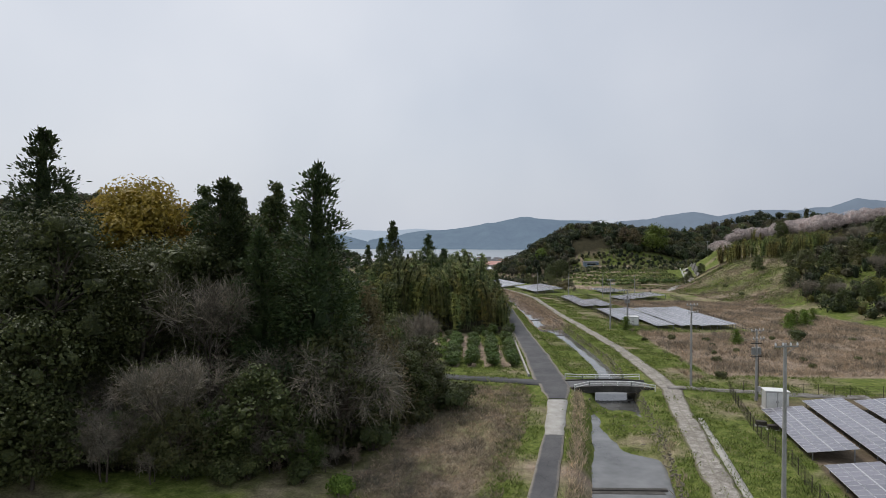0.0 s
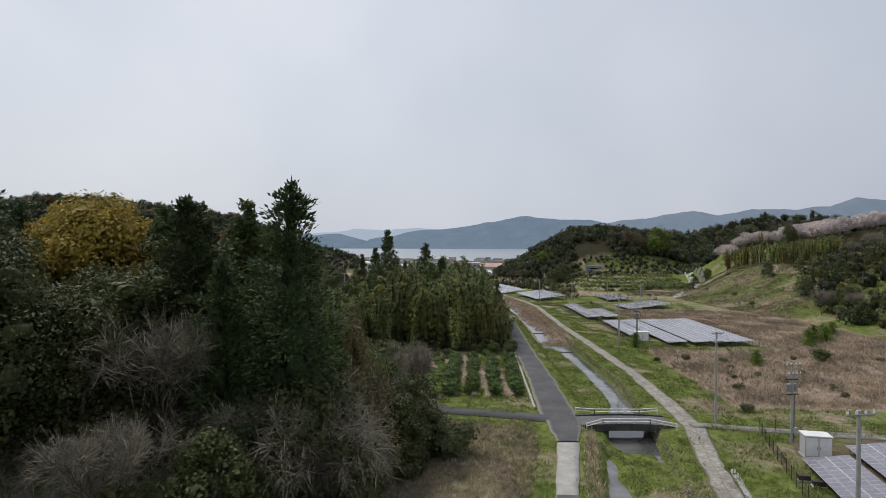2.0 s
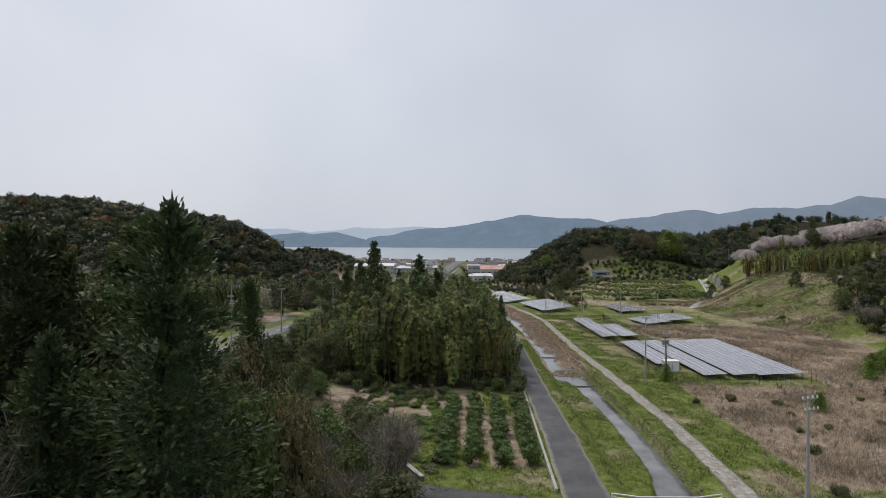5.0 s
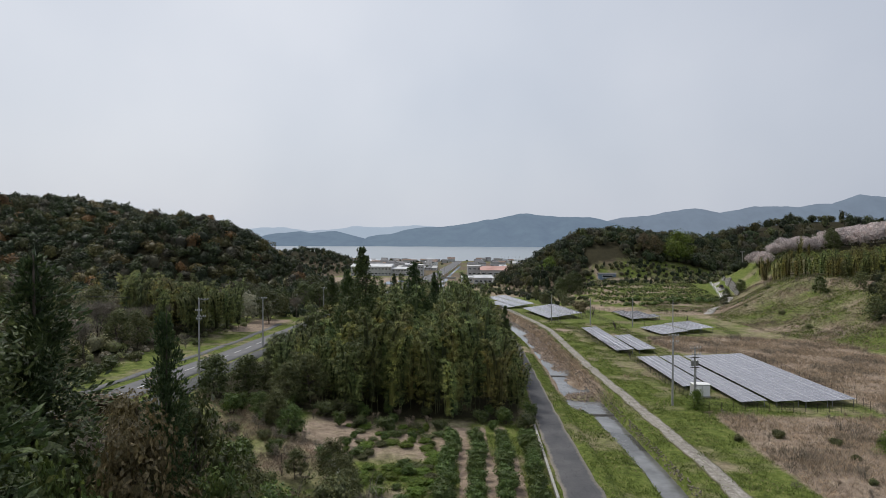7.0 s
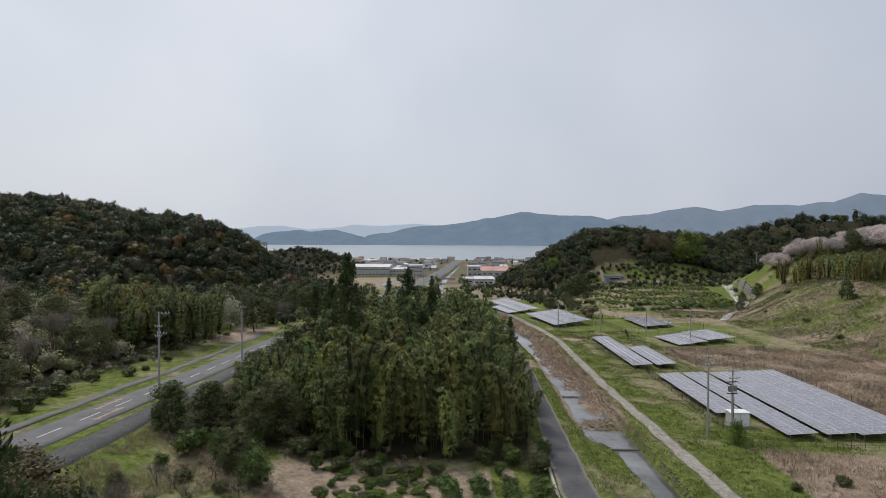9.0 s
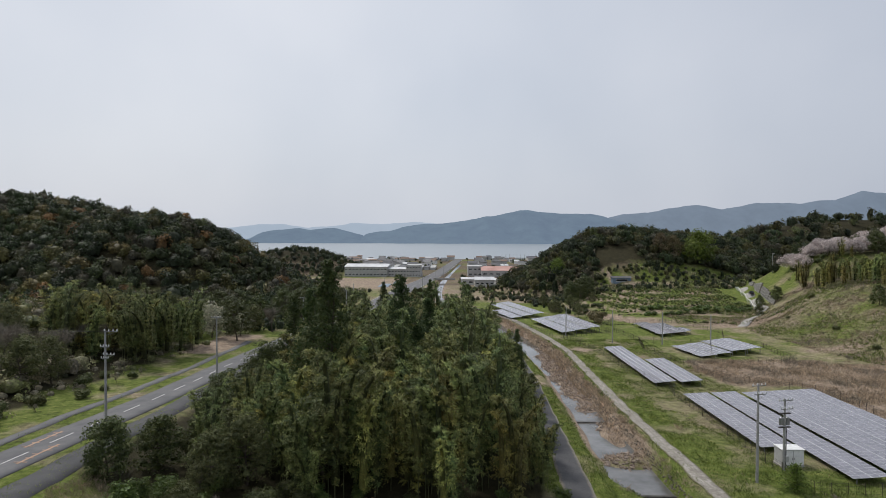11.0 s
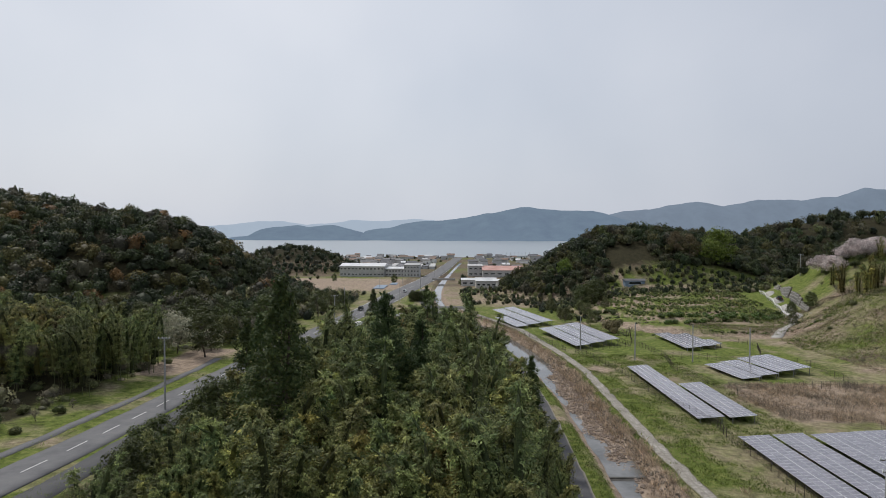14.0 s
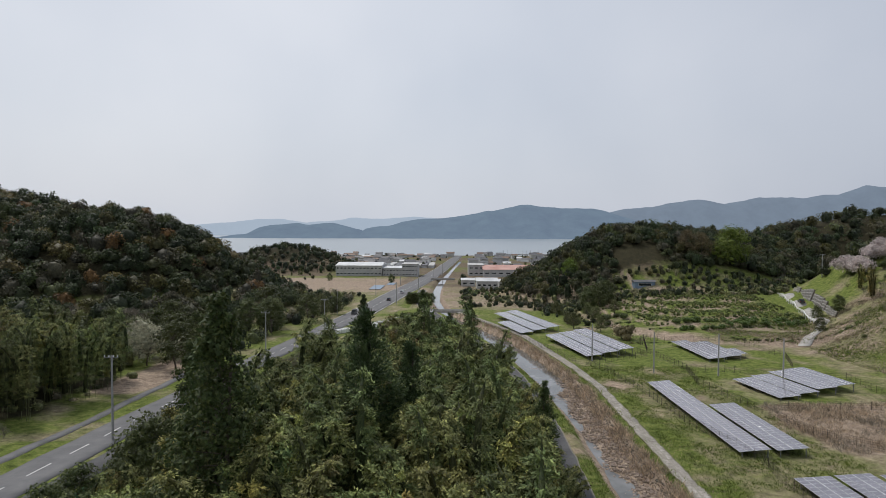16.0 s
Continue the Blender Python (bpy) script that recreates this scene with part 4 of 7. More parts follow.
def make_cedar(seed, h, rad, bare=0.22, leaf="cedar", dense=1.0, label="tall dark green cedar tree with drooping sprays"):
    r = np.random.default_rng(seed)
    pts, segs = bent_trunk(h, h * 0.013, r, 0.012)
    P, D, N, K = [], [], [], []
    nb = int(120 * dense)
    for k in range(nb):
        f = bare + (1 - bare) * (k / nb) ** 0.9
        if r.random() < 0.08 and f < 0.93:
            continue
        z = f * h * 0.985 + r.normal() * 0.15
        lump = 0.8 + 0.32 * math.sin(k * 0.33 + seed) * math.cos(k * 2.399 * 0.5 + seed) + 0.4 * r.random()
        ln = rad * ((1 - f) ** 0.78 + 0.035) * lump * r.choice((0.7, 0.95, 1.05, 1.25)) * min(1, 0.5 + (f - bare) * 4)
        a = k * 2.399 + r.normal() * 0.3
        dirn = np.array((math.cos(a), math.sin(a), 0.05 + 0.5 * f - 0.25 * (1 - f)))
        foot = np.array((0, 0, z))
        tip = foot + dirn * ln
        segs.append((foot, foot + dirn * ln * 0.8, 0.05 + 0.02 * (1 - f), 0.015))
        m = int(22 + ln * 34)
        ball = r.normal(size=(m, 3)) * (0.16 + 0.13 * ln) * np.array((1, 1, 0.62))
        t = 0.5 + 0.5 * r.random(m) ** 0.8
        p = foot + (tip - foot) * t[:, None] + ball + np.array((0, 0, -0.12 * ln)) * (t ** 2)[:, None]
        P.append(p)
        D.append(unit(dirn * 0.8 + ball * 0.8 + r.normal(size=(m, 3)) * 0.4 + np.array((0, 0, -0.35 + 0.8 * f))))
        N.append(unit(dirn * 0.5 + UP * 0.9 + ball + r.normal(size=(m, 3)) * 0.35))
    P, D, N = np.concatenate(P), np.concatenate(D), np.concatenate(N)
    for f in np.linspace(bare + 0.08, 0.92, 6):
        K.append(core((0, 0, f * h), rad * 0.42 * (1 - f) ** 0.8 + 0.1, h * 0.09, r, 0.6))
    return tree("cedar_tree", label, "tree", limbs(segs, 5), join([blades(P, D, r.uniform(0.26, 0.6, len(P)) * min(1.0, 0.4 + h / 30), 0.22, r, N)] + K), M["bark"], M[leaf])


def blob_leaves(r, centre, rad, n, size, aspect=0.3, flat=0.8, up=0.3):
    d = unit(r.normal(size=(n, 3)) + np.array((0, 0, up)))
    rr = rad * (0.62 + 0.45 * r.random((n, 1)) ** 0.6)
    p = centre + d * rr * np.array((1, 1, flat))
    facing = unit(d + r.normal(size=(n, 3)) * 0.45 + np.array((0, 0, 0.15)))
    return p, unit(np.cross(facing, r.normal(size=(n, 3)))), facing


def make_broadleaf(seed, h, rad, leaf, n=3200, size=(0.28, 0.55), lobes=20, label="", low=0.3, name="broadleaf_tree", cone=False):
    r = np.random.default_rng(seed)
    pts, segs = bent_trunk(h * 0.95, h * 0.014, r, 0.01) if cone else bent_trunk(h * 0.72, h * 0.02, r, 0.09)
    P, D, N, K = [], [], [], []
    for k in range(lobes):
        a = k * 2.399 + r.normal() * 0.4
        f = (k + 0.5) / lobes
        z = h * (low + (0.86 - low) * f) + r.normal() * 0.03 * h
        rr = rad * math.sin(math.pi * min(0.98, 0.25 + 0.72 * f)) ** 0.8 * r.uniform(0.45, 0.85)
        br = rad * r.uniform(0.26, 0.46)
        if cone:
            z = h * (low + (0.98 - low) * f) + r.normal() * 0.015 * h
            rr = rad * (1 - f) ** 0.75 * r.uniform(0.35, 0.9)
            br = rad * (0.12 + 0.26 * (1 - f)) * r.uniform(0.75, 1.25)
        c = np.array((math.cos(a) * rr, math.sin(a) * rr, z))
        foot = np.array((0.0, 0.0, z * 0.94)) if cone else pts[min(5, 2 + int(f * 4))]
        thick = 0.3 if cone else 1.0
        segs.append((foot, foot * 0.45 + c * 0.55, h * 0.007 * thick, h * 0.004 * thick))
        segs.append((foot * 0.45 + c * 0.55, c, h * 0.004 * thick, 0.015))
        p, d, f = blob_leaves(r, c, br, n // lobes, size, flat=0.78)
        K.append(core(c, br * (0.26 if cone else 0.36), br * (0.26 if cone else 0.28), r))
        P.append(p)
        D.append(d)
        N.append(f)
    P, D, N = np.concatenate(P), np.concatenate(D), np.concatenate(N)
    return tree(name, label, "tree", limbs(segs, 5), join([blades(P, D, r.uniform(*size, len(P)), 0.3, r, N)] + K), M["bark"], M[leaf])


def make_bare(seed, h, spread, twigs=1500, label="", leaf="twig", hang=0.0, name="bare_tree", forks=4, fine=0.02):
    """A leafless tree: limbs that fork into many fine twigs."""
    r = np.random.default_rng(seed)
    segs, ends = [], []

    def grow(p, d, ln, rad, depth):
        q = p + d * ln
        segs.append((p, q, rad, rad * 0.68))
        if depth == 0:
            ends.append((p, q))
            return
        ends.append((p, q))
        for k in range(3 if depth > 1 else 4):
            nd = unit(d * 0.75 + unit(r.normal(size=3)) * spread + np.array((0, 0, 0.12 - hang)))
            grow(p + d * ln * r.uniform(0.55, 1.0), nd, ln * r.uniform(0.6, 0.85), rad * 0.52, depth - 1)

    for k in range(2):
        grow(np.array((r.normal() * 0.3, r.normal() * 0.3, 0.0)), unit(np.array((r.normal() * 0.22, r.normal() * 0.22, 1.0))), h * 0.33, h * 0.012, forks)
    ends = [e for e in ends if e[1][2] > h * 0.22]
    i = r.integers(0, len(ends), twigs)
    A, B = np.array([e[0] for e in ends])[i], np.array([e[1] for e in ends])[i]
    P = A + (B - A) * r.random((twigs, 1))
    D = unit(unit(B - A) + r.normal(size=(twigs, 3)) * 0.8 + np.array((0, 0, -hang)))
    return tree(name, label, "tree", limbs(segs, 4), blades(P, D, r.uniform(0.5, 1.3, twigs) * h / 10, fine, r), M["bark"], M[leaf], "twig")


def make_bamboo(seed, h, culms, leaf, label, name="bamboo", spread=1.9, nodes=13, per=34):
    """A clump of bamboo: culms that arch over at the tip, with whorls of drooping leafy branchlets."""
    r = np.random.default_rng(seed)
    segs, P, D, N, K, T = [], [], [], [], [], []
    fs = np.linspace(0, 1, 9)
    for k in range(culms):
        a, d0 = r.random() * 6.28, r.random() ** 0.6 * spread
        foot = np.array((math.cos(a) * d0, math.sin(a) * d0, 0.0))
        hh = h * r.uniform(0.72, 1.06)
        a2 = a + r.normal() * 0.7
        lean = np.array((math.cos(a2), math.sin(a2), 0)) * hh * r.uniform(0.12, 0.26)
        pts = foot + np.outer(fs - 0.14 * fs ** 5, (0, 0, hh)) + np.outer(0.25 * fs ** 2 + 0.75 * fs ** 4.5, lean)
        for j in range(8):
            segs.append((pts[j], pts[j + 1], 0.055 * (1 - 0.11 * j), 0.055 * (1 - 0.11 * (j + 1))))
        low = r.uniform(0.06, 0.3)
        tone = np.array((1.0, 1.0, 1.0)) * r.uniform(0.7, 1.4) + np.array((0.14, 0.04, -0.06)) * r.normal()
        g = np.repeat((np.arange(nodes) + 0.6 * r.random(nodes)) / nodes, 4)
        fq = low + (1.0 - low) * g
        c = np.stack([np.interp(fq, fs, pts[:, i]) for i in range(3)], -1)
        az = r.random(len(g)) * 6.28
        out = np.stack([np.cos(az), np.sin(az), 0 * az], -1)
        ln = (1.65 * (1 - g) ** 0.5 * np.minimum(1, 0.45 + 2.2 * g) + 0.32) * r.uniform(0.45, 1.3, len(g))
        out, ln, c = np.repeat(out, per, 0), np.repeat(ln, per), np.repeat(c, per, 0)
        m = len(ln)
        t = 0.2 + 0.8 * r.random(m) ** 0.75
        p = c + out * (ln * t)[:, None] + UP * (ln * (0.5 * t - 0.7 * t * t))[:, None] + r.normal(size=(m, 3)) * (0.07 + 0.17 * t * ln)[:, None] * np.array((1, 1, 0.7))
        P.append(p)
        D.append(out * 0.8 - UP * 0.45 + r.normal(size=(m, 3)) * 0.6)
        N.append(UP * 0.9 + out * 0.55 + r.normal(size=(m, 3)) * 0.4)
        shade = np.repeat(r.uniform(0.6, 1.35, len(g)), per)
        T.append(np.repeat(np.clip(tone * shade[:, None], 0.2, 2.0), 4, 0))
        j0 = int(low * 8) + 1
        # spindle added about the culm blocks light; its dark tint paints inner shade
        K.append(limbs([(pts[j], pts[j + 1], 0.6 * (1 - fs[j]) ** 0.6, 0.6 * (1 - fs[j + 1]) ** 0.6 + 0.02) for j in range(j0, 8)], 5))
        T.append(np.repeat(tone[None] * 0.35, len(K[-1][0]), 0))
    leaves = []
    for p, d, f in zip(P, D, N):
        leaves.append(blades(p, d, r.uniform(0.22, 0.48, len(p)), 0.19, r, f))
    th = thing(name, label, "bamboo")
    part("culm", sheet("culm", *limbs(segs, 4)), M["culm"], th)["kind"] = "stuff"
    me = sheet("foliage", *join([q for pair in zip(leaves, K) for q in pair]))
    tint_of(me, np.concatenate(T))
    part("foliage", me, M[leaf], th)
    return th


def make_shrub(seed, rad, h, leaf, n, label, name="shrub", size=(0.14, 0.3), category="shrub"):
    r = np.random.default_rng(seed)
    P, D, N, segs, K = [], [], [], [], []
    for k in range(9):
        a = k * 2.399
        rr = rad * r.uniform(0.1, 0.62)
        br = rad * r.uniform(0.35, 0.6)
        c = np.array((math.cos(a) * rr, math.sin(a) * rr, br * 0.5 + (h - br * 1.3) * r.random() ** 0.7))
        segs.append((np.array((c[0] * 0.15, c[1] * 0.15, -0.2)), c, 0.05, 0.015))
        p, d, f = blob_leaves(r, c, br, n // 9, size, flat=0.85)
        K.append(core(c, br * 0.62, br * 0.52, r))
        P.append(p)
        D.append(d)
        N.append(f)
    P, D, N = np.concatenate(P), np.concatenate(D), np.concatenate(N)
    k = P[:, 2] > 0.02
    P, D, N = P[k], D[k], N[k]
    return tree(name, label, category, limbs(segs, 4), join([blades(P, D, r.uniform(*size, len(P)), 0.3, r, N)] + K), M["bark"], M[leaf], "foliage")


USED = set()


def plant(proto, x, y, s=1.0, sz=None, turn=None, sink=0.15, group=""):
    """Sets a copy of a plant on the ground; the first one set is the plant itself."""
    turn = rng.random() * 360 if turn is None else turn
    m = pose(x, y, float(land(x, y)) - sink, 0, 0, turn) @ Matrix.Diagonal((s, s, sz or s, 1))
    if proto not in USED:
        USED.add(proto)
        proto.matrix_basis = m
        ob = proto
    else:
        ob = copy_thing(proto, m)
        ob.matrix_basis = m
    if group:
        ob["group"] = group
    return ob


def scatter(n, x0, x1, y0, y1, ok, gap, seed):
    """Random places in a rectangle, where ok(x, y) allows, at least gap apart."""
    r = np.random.default_rng(seed)
    got, cells = [], {}
    for _ in range(n * 25):
        if len(got) >= n:
            break
        x, y = r.uniform(x0, x1), r.uniform(y0, y1)
        i, j = int(x // gap), int(y // gap)
        near = [p for di in (-1, 0, 1) for dj in (-1, 0, 1) for p in cells.get((i + di, j + dj), ())]
        if all((x - a) ** 2 + (y - b) ** 2 > gap * gap for a, b in near) and ok(x, y):
            got.append((x, y))
            cells.setdefault((i, j), []).append((x, y))
    return got

# ---- plants: kinds ----
CEDARS = [make_cedar(11, 26, 5.2), make_cedar(12, 25, 4.6, 0.25), make_broadleaf(13, 24, 5.4, "cypress", 9500, (0.22, 0.5), 84, "olive green cypress tree with dense layered sprays", 0.1, "cypress_tree", True)]
EVERG = [make_broadleaf(21, 13, 5.0, "evergreen", 4200, (0.25, 0.5), 26, "dark green broadleaved evergreen tree", 0.18, "evergreen_tree"),
         make_broadleaf(22, 11, 4.4, "evergreen", 3800, (0.25, 0.5), 22, "dense dark evergreen tree with glossy leaves", 0.15, "evergreen_tree"),
         make_broadleaf(23, 12, 4.6, "olive", 3600, (0.25, 0.5), 22, "olive green broadleaved tree with fine leaves", 0.2, "broadleaf_tree")]
TALL = [make_broadleaf(25, 21, 6.2, "evergreen", 11000, (0.2, 0.44), 40, "tall dark evergreen tree in the wood", 0.12, "evergreen_tree"),
        make_broadleaf(26, 20, 5.6, "olive", 7500, (0.25, 0.55), 36, "tall olive green tree in the wood", 0.15, "broadleaf_tree")]
LOW = [make_broadleaf(27, 10, 4.2, "evergreen", 1100, (0.45, 0.9), 20, "dark green rounded evergreen tree", 0.12, "evergreen_tree"),
       make_broadleaf(28, 9, 4.0, "olive", 1000, (0.45, 0.9), 18, "olive green rounded tree", 0.12, "broadleaf_tree")]
LIGHT = make_broadleaf(29, 15, 8.0, "fresh", 3400, (0.45, 0.9), 30, "large light green spreading tree", 0.15, "broadleaf_tree")
GOLD = make_broadleaf(31, 24, 7.5, "gold", 11000, (0.3, 0.6), 40, "large tree with golden yellow new leaves", 0.5, "golden_tree")
BARES = [make_bare(41, 13, 0.5, 5600, "leafless grey tree with fine pale twigs", fine=0.012), make_bare(42, 11, 0.6, 5600, "leafless tree hung with dry vines", "twig", 0.25, fine=0.012),
         make_bare(43, 9, 0.7, 5000, "wide leafless tree with grey twigs", "twig", 0.12, fine=0.013)]
BAMBOO = [make_bamboo(51, 20, 4, "bamboo", "clump of tall yellow-green bamboo"), make_bamboo(52, 19, 4, "bamboo", "clump of leaning green bamboo"),
          make_bamboo(53, 18, 4, "bamboo_dry", "clump of yellowing bamboo with drooping plumes")]
SHRUBS = [make_shrub(61, 1.7, 2.2, "evergreen", 900, "dark green leafy shrub"), make_shrub(62, 1.4, 1.6, "olive", 800, "olive green scrubby shrub"),
          make_shrub(63, 1.5, 1.7, "fresh", 900, "bright green leafy shrub")]
REDS = make_shrub(64, 2.4, 3.0, "redbud", 1500, "shrub with reddish brown young leaves", size=(0.18, 0.36))
DRYBUSH = [make_bare(71, 3.0, 0.9, 900, "grey leafless bush of thin stems", "twig", 0.1, "bare_bush", 2, 0.02), make_bare(72, 2.4, 1.0, 900, "dry tangled bush of brown stems", "dry_grass", 0.25, "dry_bush", 2, 0.025)]
CITRUS = make_shrub(81, 1.25, 2.3, "citrus", 1100, "rounded green citrus bush in a garden row", "citrus_bush", (0.14, 0.28), "fruit bush")
CITRUS_FAR = make_shrub(82, 1.5, 2.0, "citrus", 330, "green citrus bush on the terraced slope", "orchard_bush", (0.3, 0.55), "fruit bush")
PINE = make_cedar(14, 3.0, 1.5, 0.05, "fresh", 0.4, "small yellow-green young pine")
CONE = make_broadleaf(24, 7.5, 3.0, "evergreen", 4200, (0.2, 0.4), 26, "dense trimmed dark green roadside tree", 0.1, "evergreen_tree")
BROWN = make_broadleaf(34, 12, 5.0, "redbud", 4200, (0.24, 0.48), 26, "rounded tree with brownish young leaves", 0.15, "broadleaf_tree")
GREEN = make_broadleaf(35, 10, 4.2, "citrus", 3800, (0.24, 0.46), 24, "rounded fresh green evergreen tree", 0.12, "evergreen_tree")
PALE = make_broadleaf(32, 12, 5.0, "blossom_white", 3000, (0.3, 0.55), 24, "tree with pale creamy blossom", 0.2, "flowering_tree")
CHERRY = make_broadleaf(33, 8, 5.5, "blossom", 2200, (0.4, 0.75), 24, "cherry tree in full pale pink blossom", 0.35, "cherry_tree")

# ---- near wood on the west bank ----
plant(CEDARS[0], -13.4, 53, 1.12, turn=40)
plant(CEDARS[1], -25, 58, 1.08)
plant(CEDARS[1], -40, 50, 1.1)
plant(CEDARS[0], -25.5, 76, 1.0)
plant(CEDARS[2], -20.5, 62, 1.12)
plant(CEDARS[2], -16.8, 59, 1.04)
plant(CEDARS[2], -29, 62, 1.08)
plant(CEDARS[2], -24.8, 61, 1.1)
plant(TALL[0], -26, 70, 1.2)
plant(GOLD, -40, 69, 1.08)
plant(GOLD, -46.5, 73, 0.98)
plant(GOLD, -34.5, 72, 0.96)
for p, x, y, s, sz in ((GREEN, -19.5, 59.5, 1.0, 1.95), (EVERG[2], -21, 76, 1.0, 1.15), (GREEN, -13.6, 76.8, 0.85, 1.45), (EVERG[2], -24.5, 79, 1.0, 1.0), (BROWN, -16, 70.2, 0.92, 1.62), (BROWN, -9.7, 63, 0.72, 1.45), (GREEN, -12.5, 60.3, 0.9, 1.9), (GREEN, -18, 65.5, 1.0, 1.9),
                       (EVERG[0], -17.8, 81, 0.9, 1.4), (CEDARS[1], -17, 76, 0.55, 0.93), (GREEN, -11.5, 80.5, 0.95, 1.15), (BARES[1], -10.8, 51, 1.4, 1.6), (BARES[0], -8.6, 71.5, 0.85, 0.85),
                       (BARES[2], -6.5, 76.5, 0.9, 0.9), (BARES[0], -11.5, 73.5, 0.9, 0.95), (BARES[1], -5.5, 66.5, 0.85, 0.95), (BARES[2], -8.5, 82, 0.8, 0.8), (BARES[0], -24, 84, 1.1, 1.2),
                       (EVERG[2], -22.5, 86, 0.9, 0.9), (BROWN, -27, 90, 0.9, 1.2), (EVERG[1], -21, 70.5, 0.9, 1.5), (BARES[1], -14, 86, 0.8, 0.8), (EVERG[2], -17, 90, 0.7, 0.75)):
    plant(p, x, y, s, sz, group="wood on the west bank")
for x, y, s in ((-9.5, 53, 0.95), (-8.2, 56, 0.85), (-8.8, 59, 1.1), (-5.0, 62.5, 0.8), (-11, 50.5, 1.2), (-3.5, 66.5, 0.9)):
    plant((EVERG[2], BARES[1], EVERG[0], BROWN)[int(y) % 4], x, y, s * 0.9, group="wood on the west bank")
SET = ((-16, 70.2), (-9.7, 63), (-12.5, 60.3), (-18, 65.5), (-17.8, 81), (-17, 76), (-11.5, 80.5), (-10.8, 51), (-21, 70.5), (-22.5, 86))
right_edge = lambda y: float(np.interp(y, (30, 40, 44, 48, 56, 62, 67, 72, 84, 96, 112), (-38, -20, -14, -11, -8, -5, -1.5, -0.5, -6, -60, -80)))
for k, (x, y) in enumerate(scatter(175, -62, 0, 33, 92, lambda x, y: x < right_edge(y) - 1.5 and min(math.hypot(x - a, y - b) for a, b in SET) > 3.6, 3.4, 5)):
    near = x > right_edge(y) - 7 or y < 50 - 0.05 * (x + 30) + 0.3 * min(0, x + 20)
    c = (k * 7 + int(x)) % 10
    hidden = y > 64 and x < -22 and y < 78
    if y > 77 and not near:
        plant((EVERG[2], BARES[0], GREEN, BARES[2], REDS)[k % 5], x, y, rng.uniform(0.85, 1.15) * (1.5 if k % 5 == 4 else 1), group="wood on the west bank")
    elif y > 62 and x > -24:
        plant((BARES[0], GREEN, BARES[2], EVERG[2], BARES[1])[k % 5], x, y, rng.uniform(0.75, 0.95), rng.uniform(0.8, 1.2), group="wood on the west bank")
    elif near:
        p = ((EVERG[2], BARES[1], BARES[0], EVERG[1], BARES[2], BARES[1]) if x > -27 else (EVERG[0], BARES[1], EVERG[2], EVERG[1], GREEN, EVERG[0]))[k % 6]
        plant(p, x, y, rng.uniform(0.7, 1.05), group="wood on the west bank")
    elif c < 3 and not (y < 72 and abs(x + 0.51 * (y + 9)) < 9):
        plant(CEDARS[k % 3], x, y, rng.uniform(0.7, 0.92), group="wood on the west bank")
    elif hidden and c < 7:
        plant(LOW[k % 2], x, y, rng.uniform(1.4, 1.8), group="wood on the west bank")
    elif c < 7:
        plant(TALL[0 if c < 6 else 1], x, y, rng.uniform(0.8, 1.1), group="wood on the west bank")
    else:
        plant(BARES[k % 3], x, y, rng.uniform(1.2, 1.6), group="wood on the west bank")
for k, (x, y) in enumerate(scatter(110, -60, 3, 40, 86, lambda x, y: right_edge(y) - 5 < x < right_edge(y) + 2.5 or (42 < y < 48 and x < -12), 1.9, 6)):
    plant((SHRUBS[0], DRYBUSH[0], DRYBUSH[1], SHRUBS[0], SHRUBS[1])[k % 5], x, y, rng.uniform(0.8, 1.7), group="undergrowth of the wood")
for k, (x, y) in enumerate(scatter(150, -60, -8, 28, 48.5, lambda x, y: 44.5 - 2.6 * land(x, y) < y < 53 - 2.6 * land(x, y) and y > 42.5 + max(0, x + 16) * 0.55 + min(0, x + 16) * 0.6, 1.75, 26)):
    plant((SHRUBS[1], BARES[1], DRYBUSH[0], EVERG[2], DRYBUSH[1], BARES[2], GREEN)[k % 7], x, y, rng.uniform(0.9, 1.5) * (0.48 if k % 7 in (1, 3, 5, 6) else 1), group="undergrowth of the wood")
plant(SHRUBS[2], -9.0, 41.0, 1.1)

# ---- bamboo grove between the two roads ----
plant(CEDARS[2], -15.2, 151, 1.1)
plant(CEDARS[0], -6.4, 168, 0.92)
plant(CEDARS[1], -2.0, 172, 0.8)
plant(CEDARS[2], -19, 157, 0.9)
plant(CEDARS[2], -24, 166, 0.8)
grove_r = lambda y: float(np.interp(y, (130, 140, 160, 185, 215, 245, 265), (12.5, 14.2, 14.8, 15.6, 15, 10, 4)))
grove_l = lambda y: float(np.interp(y, (130, 145, 160, 185, 215, 245, 265), (-12, -24, -29, -28, -25, -21, -15)))
for k, (x, y) in enumerate(scatter(175, -36, 16, 131, 214, lambda x, y: grove_l(y) < x < grove_r(y), 2.75, 8)):
    side = (x - grove_l(y)) / (grove_r(y) - grove_l(y))
    if y > 172 and k % 4 == 0:
        plant((EVERG[k % 3], CEDARS[2], EVERG[2])[k % 3], x, y, rng.uniform(0.8, 1.0) * (0.62 if k % 3 == 1 else 1), group="grove beside the stream road")
    elif side < 0.22 and k % 5 == 0:
        plant(EVERG[k % 2], x, y, rng.uniform(0.8, 1.0), group="grove beside the stream road")
    else:
        p = BAMBOO[2] if k % 7 == 0 else BAMBOO[k % 2]
        rim = min(x - grove_l(y), grove_r(y) - x, 3.0 + 1.6 * (y - 131))
        plant(p, x, y, rng.uniform(0.85, 1.15) * (0.5 + 0.5 * float(ss(0, 8.5, rim))), group="grove beside the stream road")
